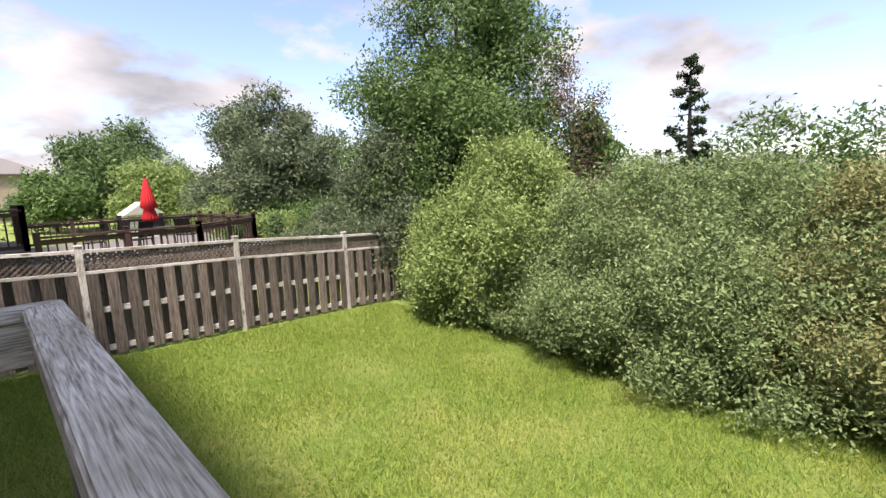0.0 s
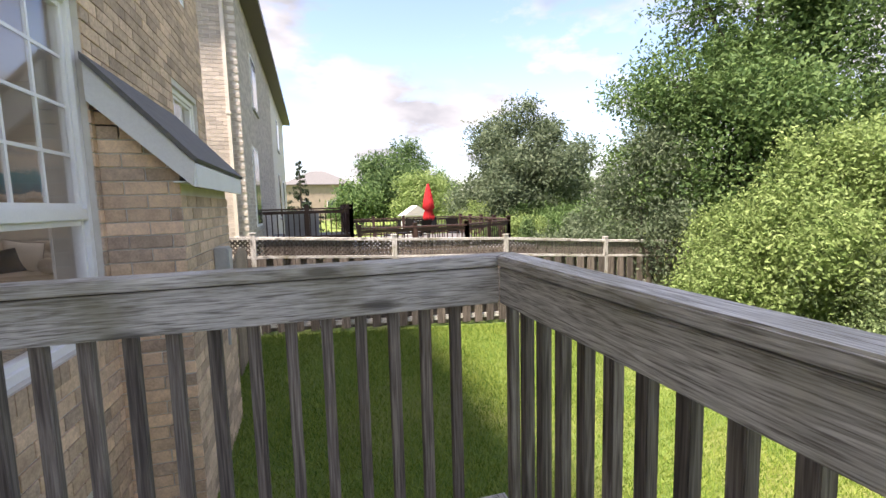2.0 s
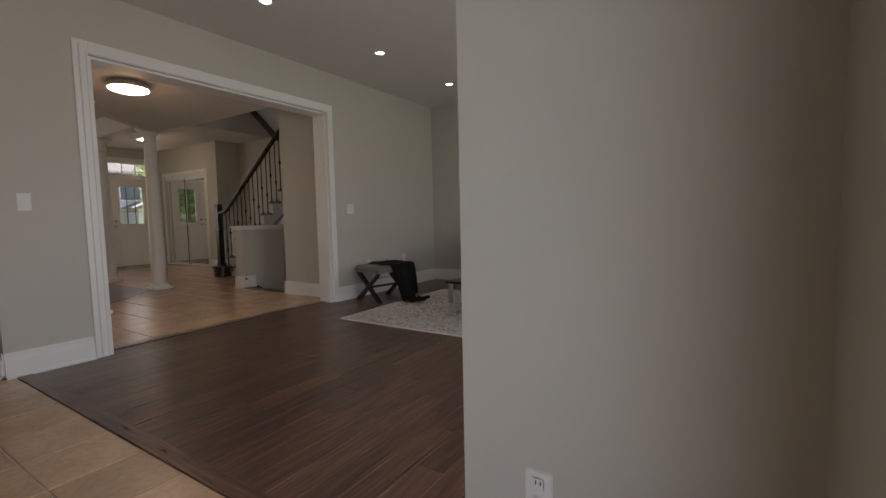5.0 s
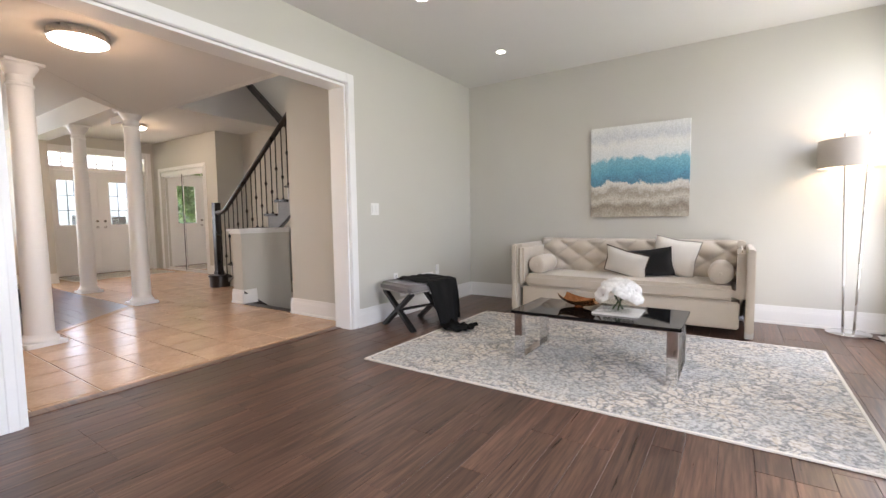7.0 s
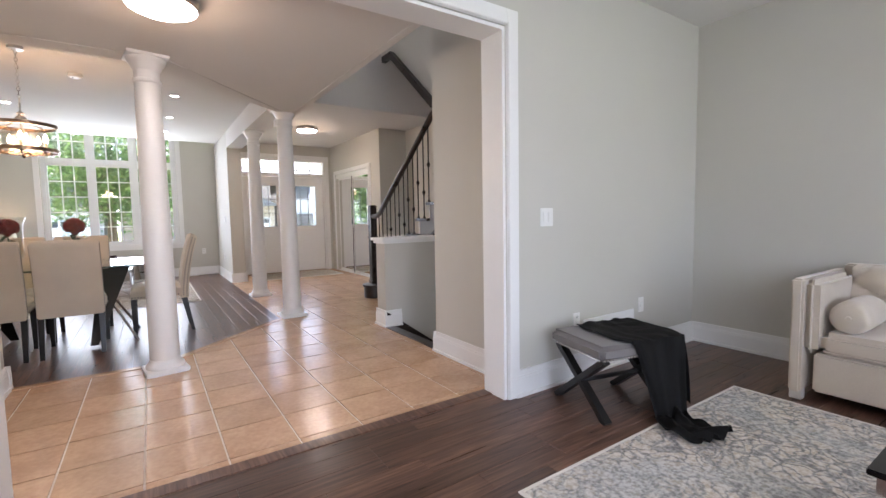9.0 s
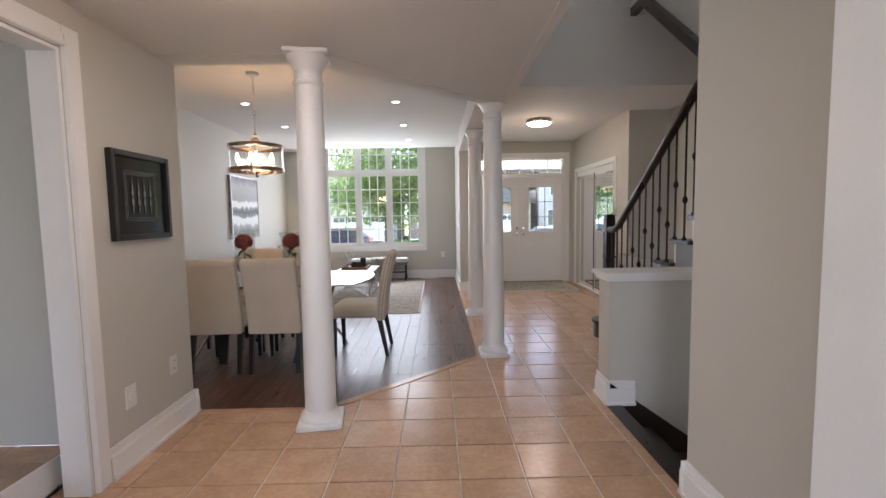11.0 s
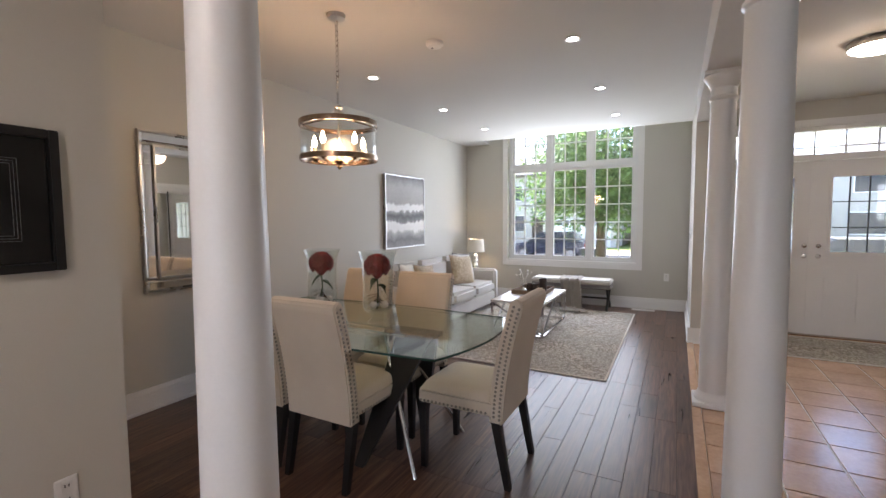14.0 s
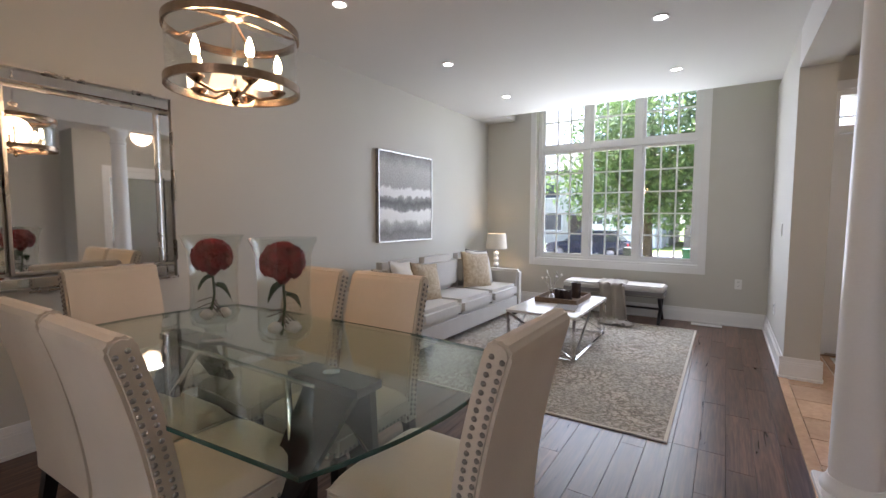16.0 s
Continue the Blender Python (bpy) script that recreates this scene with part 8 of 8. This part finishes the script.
for i in range(46):
    o = part("nailhead", nail, None, be)
    o.matrix_basis = pose(-0.585 + i * 0.026, 0.195, 0.338, -90, 0, 0)
tt = thing("taupe_throw", (-2.37, -13.50, 0), "taupe knitted throw draped over the bench onto the floor", "throw")


def drape2(u, v):
    s = v * 1.15
    wob = 0.02 * math.sin(u * 16 + v * 4) + 0.012 * math.sin(u * 29)
    x = 0.02 + (u - 0.5) * 0.34 - 0.10 * v
    if s < 0.40:
        return (x, -0.20 + s * 1.05, 0.468 + 0.010 * abs(math.sin(u * 12)))
    d = s - 0.40
    if d < 0.42:
        return (x + wob, 0.228 + 0.10 * d + wob, 0.458 - d)
    e = d - 0.42
    return (x + wob - 0.25 * e, 0.27 + e * 0.8 + wob, 0.028 + 0.022 * abs(math.sin(u * 13 + e * 12)))


part("cloth", B().sheet(drape2, 50, 50, 0.008), THROW, tt, smooth=70)
sdt = thing("side_table", (-0.74, -13.42, 0), "small round side table in the corner", "table")
part("tabletop", B().lathe([(0.23, 0.53), (0.24, 0.54), (0.24, 0.55), (0.005, 0.551)], n=32), CHROME, sdt, smooth=40)
part("stem", B().tube([(0, 0, 0.02), (0, 0, 0.53)], 0.02, 12), CHROME, sdt, smooth=60)
part("foot", B().lathe([(0.17, 0.001), (0.16, 0.015), (0.02, 0.03)], n=28), CHROME, sdt, smooth=40)
tl = thing("table_lamp", (-0.74, -13.42, 0.551), "table lamp with stacked glass balls and cream shade", "table lamp")
part("foot", B().lathe([(0.06, 0), (0.06, 0.012), (0.02, 0.018)], n=20), CHROME, tl, smooth=40)
for k in range(3):
    z = 0.055 + k * 0.075
    part("glass_ball", B().lathe([(0.005, -0.04), (0.03, -0.03), (0.043, -0.01), (0.043, 0.01), (0.03, 0.03), (0.005, 0.04)], (0, 0, z), 20), MIRROR, tl, "mercury glass ball", smooth=60)
shd = B().lathe([(0.155, 0.28), (0.135, 0.50), (0.132, 0.50), (0.152, 0.28)], n=36)
shd.f = shd.f[:-2]
SHADELIT = mat("cream_shade", (0.72, 0.66, 0.55), (0.68, 0.62, 0.51), rough=0.9, scale=3, fine=300, bump=0.2, spec=0.2)
part("shade", shd, SHADELIT, tl, "cream drum shade", smooth=40)
part("glowing_bulb", B().lathe([(0.01, 0.34), (0.026, 0.38), (0.02, 0.41), (0.003, 0.43)], n=14), FLAME, tl, "lit bulb", smooth=60)
part("harp", B().tube([(0, 0, 0.24), (0, 0, 0.34)], 0.008, 8).tube([(0, 0, 0.43), (0, 0, 0.52)], 0.005, 8), NICKEL, tl)

# ---- street side, seen through the front window and doors ----
SZ = -0.85
structure("ground_front", B().box(-120, 120, -24.0, -14.0, SZ - 0.4, SZ).box(-120, 120, -140, -36.4, SZ - 0.4, SZ), LAWNMAT, "front lawns along the street", "lawn")
structure("road", B().box(-120, 120, -34.5, -26.0, SZ - 0.4, SZ - 0.10), ASPHALT, "asphalt residential street", "road")
structure("pavement", B().box(-120, 120, -26.0, -24.0, SZ - 0.4, SZ + 0.012).box(-120, 120, -36.4, -34.5, SZ - 0.4, SZ + 0.012), CONCRETE, "pale concrete pavement and kerb", "pavement")
structure("driveway", B().box(-6.6, -3.6, -24.0, -13.98, SZ - 0.3, SZ + 0.015).box(1.0, 6.5, -24.0, -13.98, SZ - 0.3, SZ + 0.015), CONCRETE, "pale concrete driveway", "driveway")
structure("porch", B().box(-7.0, -3.6, -15.4, -13.16, SZ - 0.3, -0.06), CONCRETE, "concrete porch at the front doors", "porch")
tree("front_tree", (-1.85, -20.2, SZ), 7.0, [(0, 0, 4.0, 1.8, 1.7, 1.7), (-1.0, 0.4, 3.1, 1.3, 1.3, 1.1), (0.9, 0.3, 3.2, 1.4, 1.4, 1.2), (0, -0.6, 5.2, 1.4, 1.4, 1.2), (0.2, 0.8, 2.6, 1.2, 1.0, 0.8), (-1.5, 0, 4.8, 1.1, 1.1, 1.0)], 11000, 0.10, MAPLE, "leafy maple tree on the front lawn", seed=120, trunk=0.17, clump=0.22)
tree("street_tree", (-12.5, -23.0, SZ), 6.4, [(0, 0, 4.4, 1.9, 1.9, 1.8), (0.9, 0.4, 3.4, 1.4, 1.4, 1.1), (-0.9, 0.4, 3.6, 1.4, 1.4, 1.1)], 9000, 0.11, LIME, "bright green street tree by the pavement", seed=121, trunk=0.14, clump=0.24)
tree("street_tree", (9.0, -22.5, SZ), 6.0, [(0, 0, 4.0, 1.8, 1.8, 1.6), (0.9, 0.4, 3.2, 1.4, 1.4, 1.1), (-0.9, 0.4, 3.2, 1.4, 1.4, 1.1)], 7000, 0.12, MAPLE, "round green street tree by the pavement", seed=122, trunk=0.14, clump=0.24)


def street_house(x, material, seed):
    """A two-storey front with a double garage, gable, porch and windows; it looks along +y."""
    y1 = -44.0
    ob = house("street_house", x - 5.4, x + 5.4, y1 - 10, y1, SZ - 0.2, 5.2, 8.4, material, "two-storey brick house across the street with a double garage", [("+y", x - 4.6, x - 3.0, 2.9, 4.3), ("+y", x - 0.8, x + 0.8, 2.9, 4.3), ("+y", x + 2.8, x + 4.4, 2.9, 4.3), ("+y", x + 2.6, x + 4.6, 0.2, 1.7)])
    part("garage_block", B().box(x - 5.2, x + 0.4, y1, y1 + 2.2, SZ - 0.2, 2.3), material, ob)
    part("garage_roof", B().add([(x - 5.6, y1 - 0.2, 2.25), (x + 0.8, y1 - 0.2, 2.25), (x + 0.8, y1 + 2.6, 2.25), (x - 5.6, y1 + 2.6, 2.25), (x - 2.4, y1 - 0.2, 3.8), (x - 2.4, y1 + 2.6, 3.8)], [(0, 1, 4), (1, 2, 5, 4), (2, 3, 5), (3, 0, 4, 5), (3, 2, 1, 0)]), SHINGLE, ob, "gabled garage roof")
    for k in range(2):
        a = x - 4.8 + k * 2.5
        g = part("garage_door", B().box(a, a + 2.2, y1 + 2.2, y1 + 2.24, SZ, 1.3), FASCIA, ob, "white panelled garage door")
        for r in range(4):
            for c in range(4):
                part("panel", B().box(a + 0.10 + c * 0.52, a + 0.52 + c * 0.52, y1 + 2.24, y1 + 2.26, SZ + 0.1 + r * 0.53, SZ + 0.50 + r * 0.53), FASCIA if r < 3 else DARKGLASS, g)
    part("front_door", B().box(x + 1.0, x + 1.95, y1, y1 + 0.05, SZ + 0.3, 1.5), ESPRESSO, ob)
    return ob


for i, x in enumerate((-30, -18.2, -6.4, 5.4, 17.2, 29)):
    street_house(x, (SIDING, HOUSEGREY)[i % 2], i)


def car(x, y, turn, paint, label):
    ob = thing("parked_car", (x, y, SZ - 0.085), label, "car", turn=turn)
    side = [(-2.2, 0.28), (2.2, 0.28), (2.25, 0.62), (2.1, 0.80), (1.2, 0.92), (-1.9, 0.95), (-2.2, 0.85)]
    part("body", B().prism(side, -0.88, 0.88, "y"), paint, ob, bevel=0.06, smooth=40)
    cab = [(1.25, 0.90), (0.55, 1.45), (-1.35, 1.50), (-1.95, 0.95)]
    part("cabin", B().prism(cab, -0.76, 0.76, "y"), DARKGLASS, ob, "dark glazed cabin", bevel=0.04)
    part("roof", B().box(-1.35, 0.52, -0.72, 0.72, 1.47, 1.53), paint, ob, bevel=0.02)
    for s in (-1, 1):
        for wx in (-1.35, 1.40):
            w = part("wheel", B().tube([(wx, s * 0.70, 0.32), (wx, s * 0.90, 0.32)], 0.32, 20), TYRE, ob, "black tyre", smooth=40)
            part("rim", B().tube([(wx, s * 0.895, 0.32), (wx, s * 0.91, 0.32)], 0.20, 16), GREYSTEEL, w)
        part("headlight", B().box(2.12, 2.24, s * 0.55, s * 0.82, 0.62, 0.75), FASCIA, ob)
        part("tail_light", B().box(-2.22, -2.16, s * 0.58, s * 0.86, 0.68, 0.84), RED, ob)
    return ob


car(2.9, -32.8, 0, BLUESTEEL, "dark blue car parked across the street")
car(-9.6, -28.5, 0, GREYSTEEL, "silver car parked by the kerb")
car(-14.9, -30.0, 180, BLUESTEEL, "dark car parked further along the street")
car(-6.6, -38.4, 90, BLUESTEEL, "dark car in a driveway opposite")


def wheelie(x, y, material, label):
    ob = thing("wheeled_bin", (x, y, SZ + 0.012), label, "bin")
    part("body", B().add([(-0.24, -0.26, 0.03), (0.24, -0.26, 0.03), (0.24, 0.26, 0.03), (-0.24, 0.26, 0.03), (-0.30, -0.34, 0.98), (0.30, -0.34, 0.98), (0.30, 0.34, 0.98), (-0.30, 0.34, 0.98)], [(3, 2, 1, 0), (4, 5, 6, 7), (0, 1, 5, 4), (1, 2, 6, 5), (2, 3, 7, 6), (3, 0, 4, 7)]), material, ob, bevel=0.02)
    part("lid", B().box(-0.32, 0.32, -0.37, 0.37, 0.98, 1.04), material, ob, bevel=0.02)
    for s in (-1, 1):
        part("wheel", B().tube([(s * 0.24, 0.27, 0.11), (s * 0.30, 0.27, 0.11)], 0.11, 14), TYRE, ob)
    return ob


wheelie(-0.75, -24.8, BIN, "dark grey wheeled bin on the kerb")
wheelie(-2.6, -25.2, GREENBIN, "green wheeled bin on the kerb")
bag = thing("yard_waste_bag", (-1.2, -24.6, SZ + 0.012), "brown paper yard waste bag on the kerb", "bag")
part("paper", B().box(-0.18, 0.18, -0.15, 0.15, 0, 0.72), mat("kraft_paper", (0.42, 0.28, 0.17), rough=0.8), bag, bevel=0.03)
part("fold", B().box(-0.17, 0.17, -0.05, 0.05, 0.72, 0.80), mat("kraft_paper_fold", (0.38, 0.25, 0.15), rough=0.8), bag)
house("side_house", 5.2, 16.0, -30.0, -15.2, SZ - 0.2, 4.6, 7.4, HOUSEGREY, "neighbouring pale house with porch beside the driveway", [("-x", -22.0, -20.6, 0.4, 1.8), ("-x", -27.0, -25.6, 0.4, 1.8), ("-x", -22.0, -20.6, 3.0, 4.3)])

# ---- pieces: planks, tiles, bricks ----
def by_name(name):
    return bpy.data.objects[name]


def plank_mesh(L, W, axis, cache={}):
    key = (round(L, 2), W, axis)
    if key not in cache:
        a, b_ = (L / 2 - 0.0008, W / 2 - 0.0008) if axis == "x" else (W / 2 - 0.0008, L / 2 - 0.0008)
        c = 0.0009
        vs = [(-a, -b_, -0.012), (a, -b_, -0.012), (a, b_, -0.012), (-a, b_, -0.012), (-a, -b_, -c), (a, -b_, -c), (a, b_, -c), (-a, b_, -c), (-a + c, -b_ + c, 0), (a - c, -b_ + c, 0), (a - c, b_ - c, 0), (-a + c, b_ - c, 0)]
        cache[key] = make("plank", B().add(vs, [(8, 9, 10, 11), (4, 5, 9, 8), (5, 6, 10, 9), (6, 7, 11, 10), (7, 4, 8, 11), (0, 1, 5, 4), (1, 2, 6, 5), (2, 3, 7, 6), (3, 0, 4, 7)]), DARKWOOD_X if axis == "x" else DARKWOOD)
    return cache[key]


DARKWOOD_X = grain_mat("dark_hardwood_across", ((0.055, 0.028, 0.018), (0.105, 0.055, 0.037), (0.165, 0.092, 0.062)), 0.30, "x", 1.2, 22, 0.28, 0.04)
LENGTHS = (0.45, 0.6, 0.75, 0.9, 1.05, 1.2, 1.5)
rp = random.Random(8)


def lay(parent, a0, a1, b0, b1, W, axis, skip=None):
    """Rows of planks along an axis; a runs along it, b across."""
    b = b0
    while b < b1 - 0.02:
        w = W if b + W <= b1 else round(b1 - b, 3)
        a = a0
        first_ = True
        while a < a1 - 0.02:
            L = rp.choice(LENGTHS)
            if first_:
                L, first_ = rp.choice(LENGTHS[:4]), False
            if a1 - a - L < 0.35:
                L = round(a1 - a, 3)
            lo, hi = a, a + L
            if skip:
                lo, hi = skip(lo, hi, b, b + w)
            if hi - lo > 0.05:
                o = part("plank", plank_mesh(hi - lo, w, axis), None, parent)
                o.location = ((lo + hi) / 2, b + w / 2, 0) if axis == "x" else (b + w / 2, (lo + hi) / 2, 0)
            a += L
        b += w


lay(by_name("floor_family"), -6.75, -1.80, -5.36, FY_IN, 0.127, "x")


def clip(poly, a, b_, c):
    """The part of a convex outline where a*x + b*y <= c."""
    out = []
    for (x0, y0), (x1, y1) in zip(poly, poly[1:] + poly[:1]):
        d0, d1 = a * x0 + b_ * y0 - c, a * x1 + b_ * y1 - c
        if d0 <= 0:
            out.append((x0, y0))
        if (d0 < 0 < d1) or (d1 < 0 < d0):
            t = d0 / (d0 - d1)
            out.append((x0 + (x1 - x0) * t, y0 + (y1 - y0) * t))
    return out


# the slanting threshold from (-2.78, -7.36) to (-3.98, -8.45)
SA, SB = -1.09, 1.20
SC = SA * -2.78 + SB * -7.36


def cut_piece(name, x0, x1, y0, y1, cells, low, material, parent, edge):
    """A plank or tile cut to the cells of the plan; whole ones come from a shared mesh."""
    b = B()
    for cell in cells:
        poly = [(x0 + edge, y0 + edge), (x1 - edge, y0 + edge), (x1 - edge, y1 - edge), (x0 + edge, y1 - edge)]
        for h in cell:
            poly = clip(poly, *h) if len(poly) > 2 else []
        if len(poly) > 2:
            b.prism([(x - (x0 + x1) / 2, y - (y0 + y1) / 2) for x, y in poly], low, 0.0)
    if b.v:
        o = part(name, b, material, parent)
        o.location = ((x0 + x1) / 2, (y0 + y1) / 2, 0)


DINING = [[(0, 1, -7.36), (SA, SB, SC), (-1, 0, 3.98)]]
HALL = [[(0, -1, 7.36)], [(0, 1, -7.36), (0, -1, 8.45), (-SA, -SB, -SC)], [(0, 1, -8.45), (1, 0, -3.98)]]
lay(by_name("floor_living"), -13.80, -8.46, -3.98, -0.40, 0.127, "y")
xx = -3.98
while xx < -0.42:
    x2 = min(xx + 0.127, -0.40)
    mid_ = -8.46 + rp.choice((0.45, 0.6, 0.75))
    for lo, hi in ((-8.46, mid_), (mid_, -7.34)):
        cut_piece("plank", xx, x2, lo, hi, DINING, -0.012, DARKWOOD, by_name("floor_living"), 0.0008)
    xx = x2

tile_cache = {}


def tile_mesh(w, d):
    key = (round(w, 2), round(d, 2))
    if key not in tile_cache:
        a, b_, c = w / 2, d / 2, 0.002
        vs = [(-a, -b_, -0.006), (a, -b_, -0.006), (a, b_, -0.006), (-a, b_, -0.006), (-a, -b_, -c), (a, -b_, -c), (a, b_, -c), (-a, b_, -c), (-a + c, -b_ + c, 0), (a - c, -b_ + c, 0), (a - c, b_ - c, 0), (-a + c, b_ - c, 0)]
        tile_cache[key] = make("tile", B().add(vs, [(8, 9, 10, 11), (4, 5, 9, 8), (5, 6, 10, 9), (6, 7, 11, 10), (7, 4, 8, 11), (0, 1, 5, 4), (1, 2, 6, 5), (2, 3, 7, 6), (3, 0, 4, 7)]), TILE)
    return tile_cache[key]


def tiles(parent, x0, x1, y0, y1, ox, oy, pitch=0.334, inside=None):
    g = 0.010
    i0, j0 = math.floor((x0 - ox) / pitch), math.floor((y0 - oy) / pitch)
    for i in range(i0, math.ceil((x1 - ox) / pitch)):
        for j in range(j0, math.ceil((y1 - oy) / pitch)):
            a0, a1, c0, c1 = max(x0, ox + i * pitch + g / 2), min(x1, ox + (i + 1) * pitch - g / 2), max(y0, oy + j * pitch + g / 2), min(y1, oy + (j + 1) * pitch - g / 2)
            if a1 - a0 < 0.02 or c1 - c0 < 0.02:
                continue
            if inside:
                a0, a1 = inside(a0, a1, c0, c1)
                if a1 - a0 < 0.02:
                    continue
            o = part("tile", tile_mesh(a1 - a0, c1 - c0), None, parent)
            o.location = ((a0 + a1) / 2, (c0 + c1) / 2, random.uniform(-0.0004, 0.0004))


tiles(by_name("floor_hall"), -4.74, -4.01, -8.45, -5.445, -4.01, -5.84)
for i in range(0, 8):
    for j in range(-9, 2):
        x0, y0 = -4.01 + i * 0.334, -5.84 + j * 0.334
        cut_piece("tile", x0, min(x0 + 0.334, -1.74), max(y0, -8.6), min(y0 + 0.334, -5.445), HALL, -0.006, TILE, by_name("floor_hall"), 0.005)
tiles(by_name("floor_hall"), -6.21, -4.01, -12.92, -8.45, -4.01, -5.84)
tiles(by_name("floor_hall"), -5.40, -4.74, -8.445, -7.56, -4.01, -5.84)
tiles(by_name("floor_breakfast"), -1.72, 0.6, -6.95, FY_IN, -1.72, -5.1)

# bricks of the garden wall
BL, BH, GJ = 0.257, 0.083, 0.010
brick_cache = {}
rb = random.Random(3)


def brick_mesh(L, mt, face):
    key = (round(L, 2), mt.name, face)
    if key not in brick_cache:
        a, h, d, c = L / 2, BH / 2, 0.014, 0.003
        vs = [(-a, -d, -h), (a, -d, -h), (a, -d, h), (-a, -d, h), (-a, -c, -h), (a, -c, -h), (a, -c, h), (-a, -c, h), (-a + c, 0, -h + c), (a - c, 0, -h + c), (a - c, 0, h - c), (-a + c, 0, h - c)]
        fs = [(11, 10, 9, 8), (8, 9, 5, 4), (9, 10, 6, 5), (10, 11, 7, 6), (11, 8, 4, 7), (4, 5, 1, 0), (5, 6, 2, 1), (6, 7, 3, 2), (7, 4, 0, 3)]
        if face == "x":
            vs = [(y, -x, z) for x, y, z in vs]
        brick_cache[key] = make("brick", B().add(vs, fs), mt)
    return brick_cache[key]


def courses(a0, a1, z0, z1, holes=()):
    """Brick places (from, to, height) in running bond, trimmed at openings."""
    out = []
    r = 0
    z = z0
    while z + BH <= z1:
        a = a0 - (0.134 if r % 2 else 0)
        while a < a1:
            lo, hi = max(a, a0), min(a + BL, a1)
            pieces = [(lo, hi)]
            for h0, h1, g0, g1 in holes:
                if z + BH > g0 and z < g1:
                    pieces = [p for l_, h_ in pieces for p in ((l_, min(h_, h0)), (max(l_, h1), h_)) if p[1] - p[0] > 0.03]
            out += [(p[0], p[1], z) for p in pieces if p[1] - p[0] > 0.03]
            a += BL + GJ
        z += BH + GJ
        r += 1
    return out


WHOLES = [(PATIO[0] - 0.05, PATIO[1] + 0.05, -0.05, 2.16), FAMWIN, FARWIN, (-3.15, -2.55, -1.20, -0.62), (-6.35, -5.75, 3.55, 4.35), (BAY[0] + 0.01, BAY[1] - 0.01, LAWN - 0.2, 2.0)]
wall_ob = by_name("wall_garden_brick_backing")
restb = B()
near = 0
for lo, hi, z in courses(-6.95, 1.3, LAWN - 0.15, 5.58, WHOLES):
    if hi > -3.6 and hi < -1.2 and -0.45 < z < 2.7 and near < 300:
        near += 1
        o = part("brick", brick_mesh(hi - lo, BRICKDARK if rb.random() < 0.24 else BRICK, "y"), None, wall_ob)
        o.location = ((lo + hi) / 2, FY_OUT + rb.uniform(-0.002, 0.002), z + BH / 2)
    else:
        restb.box(lo, hi, FY_OUT - 0.014, FY_OUT + rb.uniform(-0.002, 0.002), z, z + BH)
tagged(part("brickwork", restb, BRICKMIX, wall_ob, "buff and brown bricks"), kind="stuff")
sideb = B()
for lo, hi, z in courses(FY_OUT, BAY[2] - 0.0005, LAWN - 0.15, 1.95):
    if z + BH > 2.12 - 0.30 - (lo - FY_OUT) * 0.9 + 0.10:
        continue
    o = part("brick", brick_mesh(hi - lo, BRICKDARK if rb.random() < 0.26 else BRICK, "x"), None, bay)
    o.location = (BAY[1] + rb.uniform(-0.002, 0.002), (lo + hi) / 2, z + BH / 2)
for lo, hi, z in courses(BAY[0], BAY[1] - 0.016, LAWN - 0.15, 1.30):
    sideb.box(lo, hi, BAY[2] - 0.014, BAY[2] + rb.uniform(-0.002, 0.002), z, z + BH)
tagged(part("brickwork", sideb, BRICKMIX, bay, "buff and brown bricks"), kind="stuff")
lint = B()
for h in (FAMWIN,):
    for k in range(int((h[1] - h[0] + 0.1) / 0.093)):
        x = h[0] - 0.05 + k * 0.093
        lint.box(x, x + BH, FY_OUT + 0.0, FY_OUT + 0.006, h[2] - 0.11, h[2] - 0.004)
tagged(part("sill_bricks", lint, BRICKMIX, wall_ob, "soldier course window sill"), kind="stuff")
